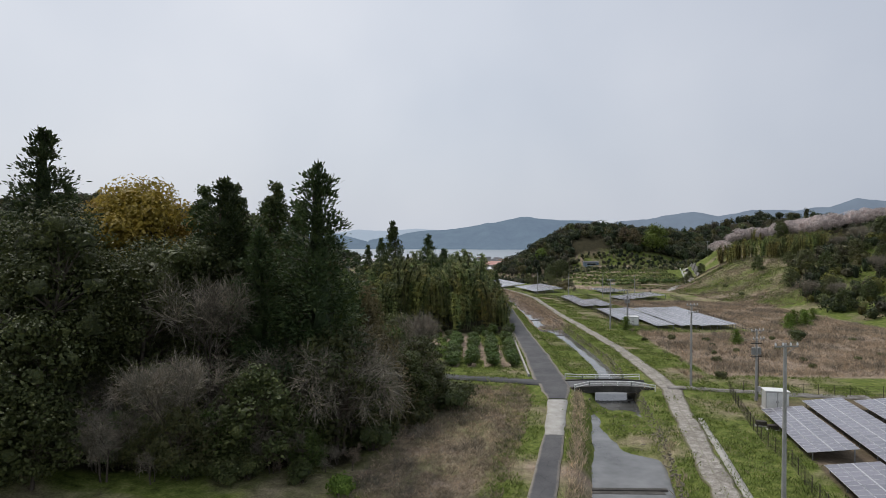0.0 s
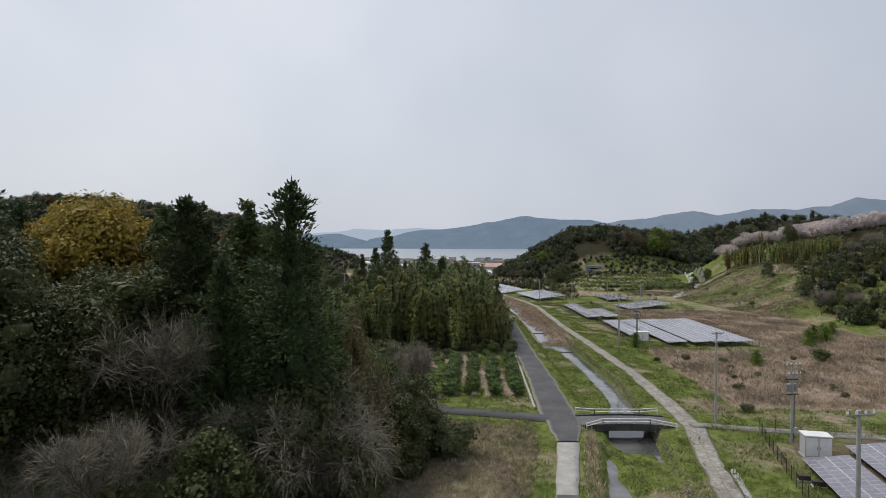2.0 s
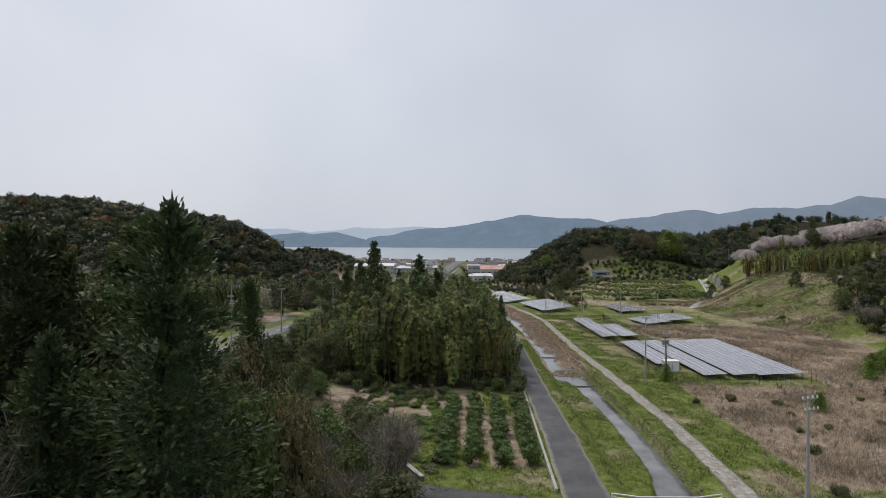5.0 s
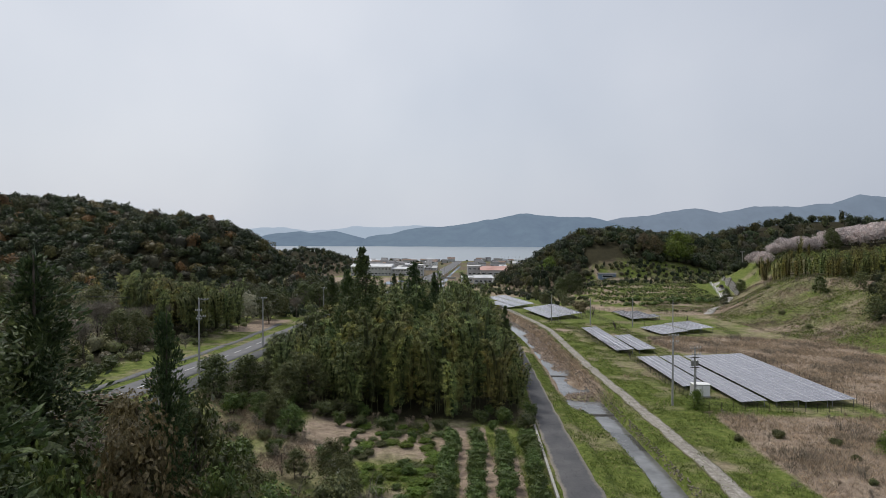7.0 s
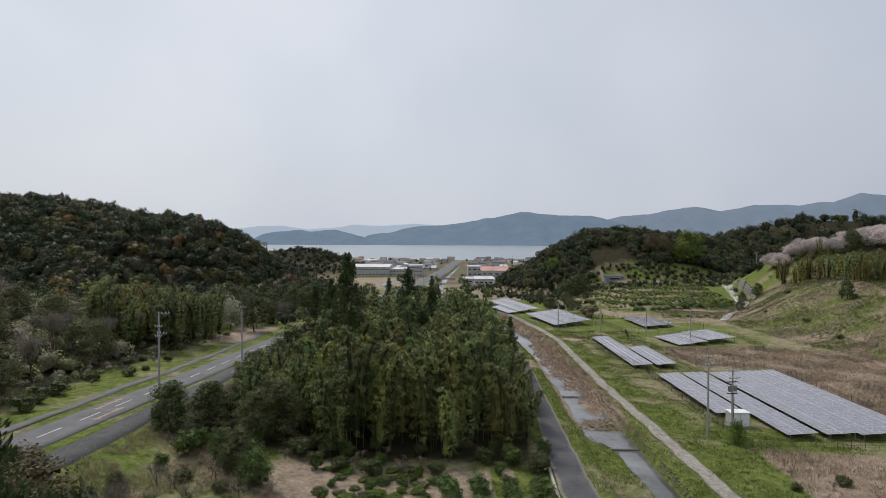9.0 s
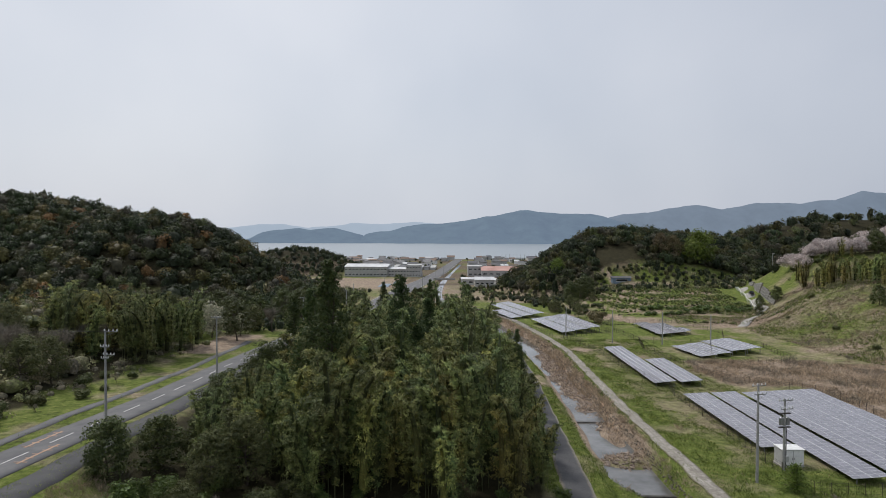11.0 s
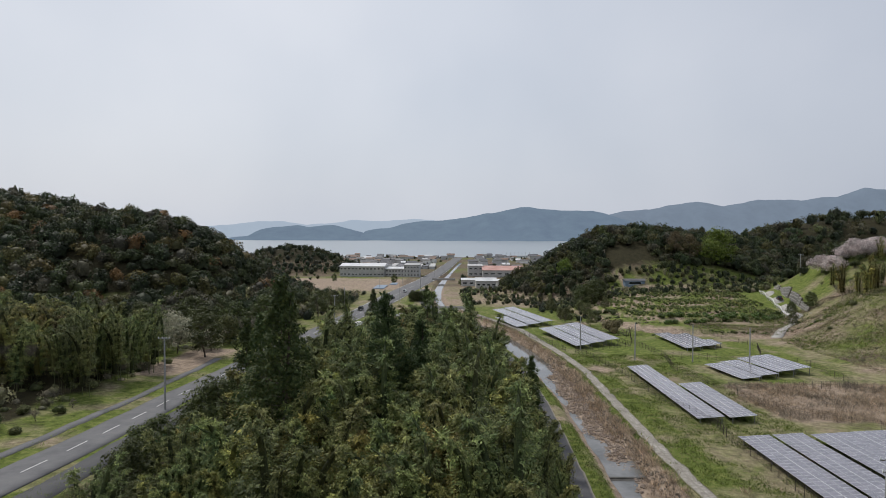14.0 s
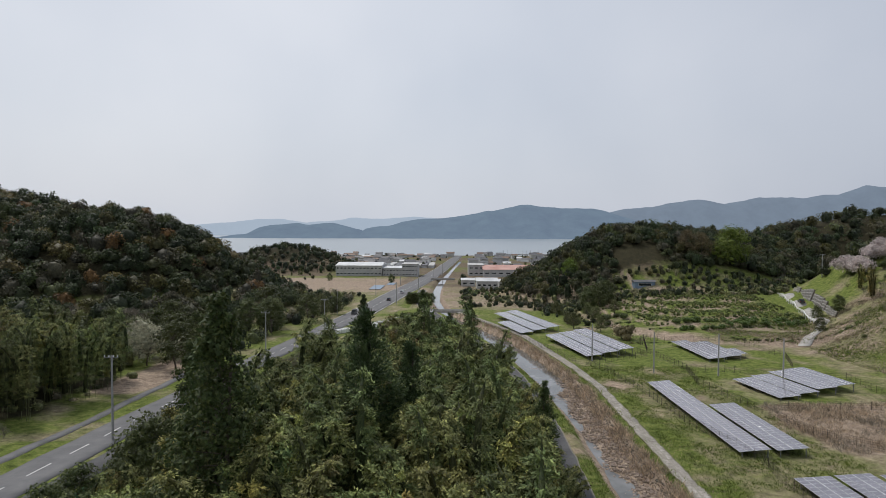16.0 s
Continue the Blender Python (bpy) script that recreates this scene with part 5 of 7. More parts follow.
for k, (x, y) in enumerate(scatter(42, -34, 8, 212, 275, lambda x, y: grove_l(y) < x < grove_r(y) - 3, 5.2, 9)):
    plant((EVERG[2], CEDARS[2], EVERG[0], BARES[0], BAMBOO[0])[k % 5], x, y, rng.uniform(0.45, 0.75), group="grove beside the stream road")
for k, (x, y) in enumerate(scatter(60, -30, 16, 128, 200, lambda x, y: min(x - grove_l(y), grove_r(y) - x) < 2.0 and grove_l(y) - 1 < x < grove_r(y) + 0.6 and y > 138, 2.0, 24)):
    plant(BAMBOO[(k * 2) % 3], x, y, rng.uniform(0.35, 0.6), group="grove beside the stream road")
for k, (x, y) in enumerate(scatter(34, -26, 15, 126, 136, lambda x, y: True, 1.8, 10)):
    plant((SHRUBS[0], CITRUS, DRYBUSH[1])[k % 3], x, y, rng.uniform(0.7, 1.3), group="bushes at the foot of the grove")

# ---- gardens ----
for row, x in enumerate((0.4, 3.9, 7.4, 10.8)):
    for k in range(11):
        y = 95.0 + k * 2.7
        plant(CITRUS, x + 0.045 * (y - 90) + rng.normal() * 0.15, y, rng.uniform(1.05, 1.4), rng.uniform(0.9, 1.15), group="citrus rows in the garden")
for k, (x, y) in enumerate(scatter(92, -40, -4, 88, 132, lambda x, y: x < -4.5 - (y - 95) * 0.55 and not (x < -33 and y > 112), 2.3, 12)):
    plant((CITRUS, DRYBUSH[0], SHRUBS[1], DRYBUSH[1], EVERG[2], DRYBUSH[0])[k % 6], x, y, rng.uniform(0.9, 1.6) * (0.3 if k % 6 == 4 else 1), group="overgrown garden bushes")
for k, (x, y) in enumerate(scatter(78, -14, 0, 90, 128, lambda x, y: x > -3 - (y - 95) * 0.56 and swell(x, y, 3.0, 0.2) > -0.4, 1.3, 22)):
    plant((SHRUBS[2], CITRUS, SHRUBS[2], SHRUBS[1])[k % 4], x, y, rng.uniform(0.45, 1.15), rng.uniform(0.35, 0.65), group="vegetable and bush garden")
for x, y, s in ((-31.5, 151, 0.8), (-33, 157, 0.75), (-34, 163, 0.7), (-32, 169, 0.8), (-30.5, 175, 0.8)):
    plant(EVERG[int(y) % 3], x, y, s, group="grove beside the stream road")
for x, y, s in ((-37.0, 134.5, 1.0), (-32.9, 138.2, 1.0), (-29.4, 141.5, 0.9), (-27, 146, 1.0)):
    plant(CONE, x, y, s, group="roadside trees")
for p, x, y, s in ((EVERG[2], -24, 124, 0.5), (GREEN, -20.5, 120, 0.5), (GREEN, -27, 127, 0.45),  (EVERG[0], -31, 98, 0.7), (GREEN, -28, 89, 0.7), (GREEN, -33.5, 88, 0.8), (BARES[2], -31, 105, 0.8), (EVERG[2], -16.5, 106.6, 0.35)):
    plant(p, x, y, s, group="trees above the garden")
for k, (x, y) in enumerate(scatter(12, -27, -13, 134, 150, lambda x, y: True, 3.6, 25)):
    plant((EVERG[2], BAMBOO[0], BAMBOO[1])[k % 3], x, y, rng.uniform(0.6, 0.8), group="grove beside the stream road")

plant(BROWN, -38.5, 105, 1.3, 0.62, group="trees above the garden")

# ---- west of the main road ----
for k, (x, y) in enumerate(scatter(46, -96, -64, 196, 232, lambda x, y: x < -62 - 0.12 * (y - 196), 3.1, 13)):
    plant(BAMBOO[(k % 3)], x, y, rng.uniform(0.75, 0.98), group="bamboo stand beside the main road")
for k, (x, y) in enumerate(scatter(38, -110, -62, 104, 198, lambda x, y: x < -65 + 2 * math.sin(y * 0.2) - 0.05 * max(0, 150 - y), 5.2, 14)):
    deep = x < -72
    p = (EVERG[2], BARES[0], EVERG[2], EVERG[2] if deep else EVERG[0], EVERG[2])[k % 5]
    plant(p, x, y, rng.uniform(0.7, 1.0), group="trees beside the main road")
for k, (x, y) in enumerate(scatter(30, -68, -61.5, 104, 196, lambda x, y: True, 2.8, 27)):
    plant((SHRUBS[0], DRYBUSH[0], SHRUBS[1])[k % 3], x, y, rng.uniform(0.7, 1.3), group="scrub beside the main road")
for x, y, s in ((-70, 247, 0.95), (-63, 252, 0.6), (-76, 255, 0.9)):
    plant(PALE, x, y, s)
for k, (x, y) in enumerate(scatter(26, -100, -56, 236, 300, lambda x, y: True, 5.0, 15)):
    plant((LOW[0], BARES[0], LOW[1], EVERG[0])[k % 4], x, y, rng.uniform(0.7, 1.1), group="trees at the foot of the western hill")
for x, y, s in ((-56, 300, 0.6), (-51, 330, 0.5), (-49, 345, 0.45), (-62, 318, 0.55), (-66, 330, 0.6), (-58, 312, 0.5), (-45, 352, 0.4)):
    plant(EVERG[int(x + y) % 3], x, y, s * 1.9, group="trees by the main road")
for k in range(9):
    plant(CONE, -17 + (k % 5) * 2.6, 392 + (k // 5) * 5, 0.8, group="dark trees by the stream road")

# ---- right of the valley ----
for x, y, s in ((84, 141, 1.0), (88, 146, 1.1), (92, 148, 0.95), (94, 152, 1.0), (100, 158, 0.9), (60.5, 118.5, 0.8), (43.2, 139.0, 0.85)):
    plant(PINE, x, y, s * 1.3, group="young pines in the dry field")
plant(SHRUBS[0], 76, 123, 1.35)
for k, (x, y) in enumerate(scatter(150, 41, 118, 86, 137, lambda x, y: swell(x, y, 7.0, 0.4) > -0.35, 2.3, 16)):
    plant((DRYBUSH[1], DRYBUSH[0], DRYBUSH[1], DRYBUSH[0], DRYBUSH[1], SHRUBS[1])[k % 6], x, y, rng.uniform(0.45, 0.95), group="bushes in the dry field")
for k, (x, y) in enumerate(scatter(40, 104, 180, 120, 270, lambda x, y: x > np.interp(y, (120, 180, 240, 300), (112, 114, 128, 140)), 6.0, 17)):
    p = (LOW[0], LOW[1], BARES[0], LOW[0], EVERG[2], LOW[1])[k % 6]
    plant(p, x, y, rng.uniform(0.6, 0.9), group="trees on the eastern slope")
for k, (x, y) in enumerate(scatter(25, 92, 160, 215, 300, lambda x, y: x > np.interp(y, (215, 300), (96, 122)), 4.2, 18)):
    plant((DRYBUSH[0], SHRUBS[1], DRYBUSH[1], DRYBUSH[0])[k % 4], x, y, rng.uniform(0.6, 1.2), group="scrub on the eastern slope")
for k, (x, y) in enumerate(scatter(64, 130, 174, 244, 300, lambda x, y: (x < 147 and y > 284 and x > 133) or (y < 280 and x > 138 + (280 - y) * 0.2), 2.2, 19)):
    plant(BAMBOO[2 if k % 2 else 0], x, y, rng.uniform(0.5, 0.72), group="bamboo on the eastern slope")
for k, (x, y) in enumerate(scatter(11, 147, 173, 316, 330, lambda x, y: True, 3.6, 20)):
    plant(CHERRY, x, y, rng.uniform(0.7, 0.9), group="blossoming cherry trees on the ridge")
for k, (x, y) in enumerate(scatter(26, 182, 262, 312, 350, lambda x, y: abs(y - 330) < 16, 5.0, 28)):
    plant(CHERRY, x, y, rng.uniform(0.9, 1.2), group="blossoming cherry trees on the ridge")
for k, (x, y) in enumerate(scatter(34, 138, 166, 300, 326, lambda x, y: x > 137 + 0.3 * (y - 300), 3.0, 97)):
    plant((SHRUBS[1], SHRUBS[0], DRYBUSH[0], BAMBOO[2])[k % 4], x, y, rng.uniform(0.9, 1.5) * (0.4 if k % 4 == 3 else 1), group="scrub below the cherry trees")
for x, y, s in ((176, 314, 0.9), (179, 320, 1.0), (175, 326, 0.8)):
    plant(EVERG[1], x, y, s, group="dark trees on the ridge")
for k in range(26):
    plant(CITRUS_FAR, 78 + (k % 13) * 3.4 + rng.normal() * 0.5, 301 + (k // 13) * 7 + rng.normal() * 0.8, rng.uniform(0.8, 1.2), group="orchard bushes on the terraces")
for x, y, s in ((64, 352, 1.1), (60, 356, 1.0), (69, 357, 0.9), (128, 300, 0.6), (124, 305, 0.5), (116, 290, 0.45)):
    plant(EVERG[1], x, y, s)
for k, (x, y) in enumerate(scatter(30, 30, 66, 305, 375, lambda x, y: x > 44 - (y - 305) * 0.1, 4.4, 21)):
    plant((SHRUBS[1], DRYBUSH[0], SHRUBS[0], EVERG[2])[k % 4], x, y, rng.uniform(0.8, 1.4) * (0.4 if k % 4 == 3 else 1), group="scrub below the terraces")
plant(LIGHT, 134, 389, 1.2)
plant(BROWN, 121, 390, 1.15)
plant(BROWN, 116, 395, 1.0)
plant(LIGHT, 62, 402, 0.6)
plant(REDS, 56, 290, 1.6)
plant(DRYBUSH[0], 58, 280, 2.0)


# ---- far woods: one mass of crowns for each hillside ----
def woods(name, label, spots, tints, seed, per=230, rad=(2.6, 4.8), foot=2.5, cone=0.05, squat=1.0):
    """Crowns of a far wood: each of several rounded lobes of leaf clumps about an opaque body tinted darker."""
    r = np.random.default_rng(seed)
    pairs, cols = [], []
    heights = land(np.array([p[0] for p in spots]), np.array([p[1] for p in spots]))
    for (x, y), z0 in zip(spots, heights):
        c = np.array(tints[r.integers(0, len(tints))]) * r.uniform(0.75, 1.35)
        rd = r.uniform(*rad)
        conifer = r.random() < cone
        size = np.array((rd * r.uniform(0.8, 1.25), rd * r.uniform(0.85, 1.15), squat * rd * (1.7 if conifer else r.uniform(0.75, 1.3))))
        at = np.array((x, y, z0 + foot))
        nl = 5 if per < 100 else 9
        up = unit(r.normal(size=(nl, 3)) + np.array((0, 0, 0.55)))
        up[:, 2] = np.abs(up[:, 2]) - 0.1
        hub = up * r.uniform(0.42, 0.72, (nl, 1))
        if conifer:
            hub[:, :2] *= (1 - 0.8 * np.clip(hub[:, 2:], 0, 1))
        tone = 1 + 0.16 * r.normal(size=nl)
        k = r.integers(0, nl, per)
        d = unit(r.normal(size=(per, 3)) + up[k] * 0.9 + np.array((0, 0, 0.3)))
        P = at + (hub[k] + d * r.uniform(0.3, 0.46, (per, 1)) * (0.7 if conifer else 1.0)) * size
        N = unit(d + r.normal(size=(per, 3)) * 0.45)
        pairs.append(blades(P, unit(np.cross(N, r.normal(size=(per, 3)))), r.uniform(0.1, 0.19, per) * rd, 0.4, r, N))
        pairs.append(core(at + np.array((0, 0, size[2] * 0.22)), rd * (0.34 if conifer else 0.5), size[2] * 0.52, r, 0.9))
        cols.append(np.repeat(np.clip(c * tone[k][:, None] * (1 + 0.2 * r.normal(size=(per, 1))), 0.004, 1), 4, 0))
        # inside body at 0.7 tone: inner shade and branches put into the tint
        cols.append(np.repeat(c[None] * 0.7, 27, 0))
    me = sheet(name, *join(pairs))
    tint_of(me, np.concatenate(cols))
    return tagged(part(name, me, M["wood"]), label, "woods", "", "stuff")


DARK = ((0.038, 0.055, 0.024), (0.048, 0.064, 0.026), (0.032, 0.048, 0.022), (0.07, 0.085, 0.034), (0.085, 0.09, 0.042), (0.085, 0.08, 0.055), (0.10, 0.095, 0.034), (0.045, 0.068, 0.028), (0.04, 0.055, 0.026), (0.055, 0.07, 0.03))
LIGHTER = DARK + ((0.13, 0.15, 0.065), (0.09, 0.11, 0.04), (0.12, 0.11, 0.07))
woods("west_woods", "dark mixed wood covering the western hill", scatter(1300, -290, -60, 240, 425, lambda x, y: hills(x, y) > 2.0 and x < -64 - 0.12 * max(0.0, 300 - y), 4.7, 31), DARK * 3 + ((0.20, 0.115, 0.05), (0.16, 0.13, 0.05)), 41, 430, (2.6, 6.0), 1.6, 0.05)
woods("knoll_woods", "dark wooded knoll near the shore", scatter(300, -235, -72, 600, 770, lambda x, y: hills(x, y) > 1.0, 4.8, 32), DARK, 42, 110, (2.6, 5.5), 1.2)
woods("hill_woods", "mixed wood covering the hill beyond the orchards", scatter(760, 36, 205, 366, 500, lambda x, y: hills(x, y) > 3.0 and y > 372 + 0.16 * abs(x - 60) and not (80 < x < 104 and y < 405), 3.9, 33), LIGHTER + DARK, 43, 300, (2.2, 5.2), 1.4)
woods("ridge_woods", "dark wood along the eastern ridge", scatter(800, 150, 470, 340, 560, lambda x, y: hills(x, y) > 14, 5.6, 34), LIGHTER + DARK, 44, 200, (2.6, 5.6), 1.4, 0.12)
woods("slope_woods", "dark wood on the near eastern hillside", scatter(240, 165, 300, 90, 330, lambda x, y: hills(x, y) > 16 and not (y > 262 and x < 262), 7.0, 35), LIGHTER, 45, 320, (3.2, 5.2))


SCRUB = ((0.3, 0.285, 0.175), (0.36, 0.315, 0.24), (0.26, 0.275, 0.125), (0.4, 0.35, 0.28), (0.19, 0.215, 0.095), (0.34, 0.33, 0.155))
woods("hillside_scrub", "grey-green scrub on the slope beside the main road", scatter(720, -190, -72, 100, 258, lambda x, y: not (-98 < x and 194 < y < 234), 3.1, 36), SCRUB + SCRUB + DARK[3:6], 46, 190, (1.8, 4.0), 1.0, 0.02)
woods("roadside_brambles", "dense grey-green brambles under the trees beside the main road", scatter(420, -112, -65, 102, 236, lambda x, y: x < -66 + 1.5 * math.sin(y * 0.3), 2.2, 84), SCRUB + DARK[3:5], 85, 90, (0.9, 1.9), -0.1, 0.0, 0.9)
woods("slope_brambles", "brownish brambles and low scrub on the eastern slope", scatter(260, 92, 175, 196, 300, lambda x, y: hills(x, y) > 0.8 and swell(x, y, 9, 0.5) > 0.15, 1.3, 37), ((0.15, 0.14, 0.075), (0.17, 0.145, 0.1), (0.10, 0.12, 0.05)), 47, 110, (0.5, 1.5), -0.35, 0.0, 0.4)
hr = np.random.default_rng(38)
riser = []
for lift in (0.9, 1.85, 2.9, 3.85, 4.9, 5.75):
    yr = np.linspace(250, 385, 400)
    y_at = float(np.interp(lift, 10 * ss(250, 385, yr) / 1.6, yr))
    for x in np.arange(50 + 3 * hr.random(), 124, 0.8):
        if math.sin(x / 9 + lift * 2.3) > -0.75:
            riser.append((x + hr.normal() * 0.25, y_at - 4 * math.sin(x / 17) + hr.normal() * 0.4))
woods("terrace_hedges", "green hedges and brambles along the terraces", riser, ((0.14, 0.19, 0.055), (0.18, 0.22, 0.07), (0.1, 0.135, 0.045), (0.2, 0.18, 0.1)), 48, 60, (0.5, 1.15), -0.2, 0.0, 0.8)
woods("terrace_orchard", "dense olive green orchard on the upper terraces", scatter(950, 70, 128, 306, 362, lambda x, y: y > 306 + 0.12 * abs(x - 100) and x < 122 + (y - 306) * 0.1 and not (80 < x < 104 and y > 356), 1.5, 75), ((0.18, 0.23, 0.065), (0.22, 0.26, 0.08), (0.15, 0.19, 0.06), (0.25, 0.26, 0.1)), 76, 80, (0.8, 1.5), -0.1, 0.0, 0.8)
woods("hill_foot_scrub", "dark scrub and brambles between the orchard and the wood", scatter(420, 44, 150, 345, 382, lambda x, y: y > 352 + 0.08 * abs(x - 95) and not (81 < x < 96 and y > 364 and y < 378), 2.5, 95), LIGHTER + SCRUB[:3], 96, 120, (1.2, 2.8), 0.2, 0.05)
woods("foot_woods", "dark evergreen wood at the foot of the eastern hill", scatter(560, 112, 200, 112, 250, lambda x, y: x > np.interp(y, (112, 180, 210, 250), (114, 116, 122, 150)), 3.0, 39), LIGHTER + ((0.2, 0.2, 0.05),), 49, 260, (1.4, 4.0), 0.8, 0.12)

woods("valley_scrub", "dense green scrub and hedges in the valley", scatter(330, 30, 84, 318, 480, lambda x, y: x > 46 - (y - 318) * 0.14 and (x < 60 or y > 385), 2.6, 71), LIGHTER + SCRUB[:3], 72, 90, (1.0, 2.6), 0.3, 0.05)
woods("valley_gardens", "green hedges and garden trees on the valley floor", scatter(200, 8, 62, 378, 520, lambda x, y: x > float(line(BANK_R, y)) + 7 and not (8 < x < 50 and 472 < y < 508), 2.8, 98), LIGHTER + ((0.14, 0.2, 0.06), (0.2, 0.2, 0.1)), 99, 110, (1.2, 3.0), 0.3, 0.03)
woods("roadside_thicket", "trees and thickets at the foot of the western hill", scatter(260, -104, -46, 262, 430, lambda x, y: x < float(line(MAIN_C, y)) - 11, 3.6, 101), LIGHTER + SCRUB[:3], 102, 200, (1.6, 3.8), 0.6, 0.06)
woods("grove_end_garden", "low green orchard and hedges beyond the grove", scatter(150, -30, 6, 262, 348, lambda x, y: float(line(MAIN_C, y)) + 17 < x < float(line(ROAD_L, y)) - 3, 2.2, 103), ((0.16, 0.2, 0.06), (0.2, 0.22, 0.075), (0.12, 0.15, 0.05), (0.22, 0.2, 0.11)), 104, 110, (0.8, 1.9), 0.1, 0.02)
woods("town_trees", "dark trees among the houses of the town", scatter(330, -300, 320, 520, 1090, lambda x, y: abs(x - float(line(MAIN_C, y))) > 13 and hills(x, y) < 2 and not (-100 < x < 82 and 585 < y < 650) and not (-8 < x - float(line(BANK_L, y)) < 16) and not (-100 < x < -30 and y < 600), 7.0, 73), LIGHTER, 74, 60, (1.6, 3.6), 0.8, 0.15)

# ---- grasses ----
def tufts(name, label, x, y, h, per, material, seed, lean=0.5, aspect=0.035):
    r = np.random.default_rng(seed)
    n = len(x)
    X = np.repeat(x, per) + r.normal(size=n * per) * 0.22
    Y = np.repeat(y, per) + r.normal(size=n * per) * 0.22
    P = np.stack([X, Y, land(X, Y) - 0.03], -1)
    D = unit(np.stack([r.normal(size=n * per) * lean, r.normal(size=n * per) * lean, np.ones(n * per)], -1))
    return tagged(part(name, sheet(name, *blades(P, D, np.repeat(h, per) * r.uniform(0.6, 1.2, n * per), aspect, r)), material), label, "grass", "", "stuff")


def spread(n, x0, x1, y0, y1, seed, ok):
    r = np.random.default_rng(seed)
    x, y = r.uniform(x0, x1, n), r.uniform(y0, y1, n)
    k = ok(x, y)
    return x[k], y[k]


gx1, gy1 = spread(52000, 38, 125, 84, 222, 51, lambda x, y: cover(x, y)[..., 0] + 0.12 * swell(x, y, 6, 1) > 0.6)
tufts("dry_field_grass", "tall dry brown grass and weeds of the field", gx1, gy1, 0.75 + 0.35 * swell(gx1, gy1, 3.5, 0.4), 5, M["dry_grass"], 52)
gx1, gy1 = spread(30000, 38, 125, 84, 222, 65, lambda x, y: (cover(x, y)[..., 0] > 0.6) & (swell(x, y, 4.0, 5.0) > 0.45))
tufts("dry_thicket", "grey-brown thickets of dead weed stems", gx1, gy1, 1.15 + 0.3 * swell(gx1, gy1, 2.0, 0.4), 6, M["twig"], 66, 0.45, 0.018)
gx1, gy1 = spread(26000, 38, 125, 84, 222, 63, lambda x, y: (cover(x, y)[..., 0] > 0.6) & (swell(x, y, 5.0, 3.0) > 0.25))
tufts("straw_patches", "pale straw patches in the dry field", gx1, gy1, np.full(len(gx1), 0.95), 5, M["dry_reed"], 64, 0.8)
gx1, gy1 = spread(9000, 8, 34, 140, 300, 53, lambda x, y: (x > line(BANK_L, y) + 2.5) & (x < line(BANK_R, y) + 0.6) & (land(x, y) > line(FLOOR_Z, y) - 1.6))
tufts("stream_reeds", "dead pale reeds in the stream bed", gx1, gy1, np.full(len(gx1), 0.9), 5, M["dry_reed"], 54, 0.7)
gx1, gy1 = spread(60000, 0, 32, 30, 300, 55, lambda x, y: ((x > line(BANK_L, y) - 0.4) & (x < line(BANK_L, y) + 0.9) & (y < 78)) | ((x > line(BANK_R, y) - 0.5) & (x < line(BANK_R, y) + 0.7) & (swell(x, y, 1.7, 0.9) > np.where(y < 145, 0.9, 0.1))))
tufts("bank_reeds", "dry pale grass along the stream banks", gx1, gy1, np.full(len(gx1), 0.85), 6, M["dry_reed"], 56, 0.6)
gx1, gy1 = spread(120000, -8, 60, 30, 250, 57, lambda x, y: (cover(x, y).max(-1) < 0.5) & ~((x > line(ROAD_L, y) - 0.2) & (x < line(ROAD_R, y) + 0.2)) & ~((x > line(TRACK_L, y) + 0.25 + 0.4 * np.sin(y * 0.9)) & (x < line(TRACK_R, y) - 0.25 - 0.4 * np.sin(y * 1.3)) & ~((np.abs(x - 0.5 * line(TRACK_L, y) - 0.5 * line(TRACK_R, y)) < 0.3) & (swell(x, y, 2.2, 0.3) > 0.55)))
                 & (land(x, y) > line(FLOOR_Z, y) - 1.5) & (swell(x, y, 2.6, 1.1) > -0.75) & ~((y > 74) & (y < 90) & (x > 12) & (x < 34)))
tufts("green_grass", "fresh green grass on the banks and verges", gx1, gy1, 0.4 + 0.12 * swell(gx1, gy1, 1.8, 0.6), 3, M["grass"], 58, 0.8, 0.08)
gx1, gy1 = spread(9000, -14, 14, 24, 80, 59, lambda x, y: (x < line(ROAD_L, y) - 2.2) & (x > np.interp(y, (24, 44, 80), (-14, -8, -1))))
tufts("dry_bank_grass", "matted dry grass and dead vines beside the lane", gx1, gy1, np.full(len(gx1), 0.7), 6, M["dry_grass"], 60, 1.1)
gx1, gy1 = spread(9000, -14, 14, 24, 80, 67, lambda x, y: (x < line(ROAD_L, y) - 2.4) & (x > np.interp(y, (24, 44, 80), (-14, -8, -1))) & (swell(x, y, 2.4, 0.6) > 0.0))
tufts("dead_vines", "grey tangled dead vines and stems beside the lane", gx1, gy1, 0.75 + 0.25 * swell(gx1, gy1, 1.6, 0.3), 8, M["twig"], 68, 1.3, 0.014)
gx1, gy1 = spread(42000, -8, 60, 30, 250, 69, lambda x, y: (cover(x, y)[..., 0] < 0.6) & (cover(x, y)[..., 1:].max(-1) < 0.4) & ~((x > line(ROAD_L, y) - 0.1) & (x < line(ROAD_R, y) + 0.1)) & ~((x > line(TRACK_L, y) + 0.2) & (x < line(TRACK_R, y) - 0.2)) & (land(x, y) > line(FLOOR_Z, y) - 1.5) & (swell(x, y, 3.1, 2.7) > 0.15) & ~((y > 74) & (y < 90) & (x > 12) & (x < 34)))
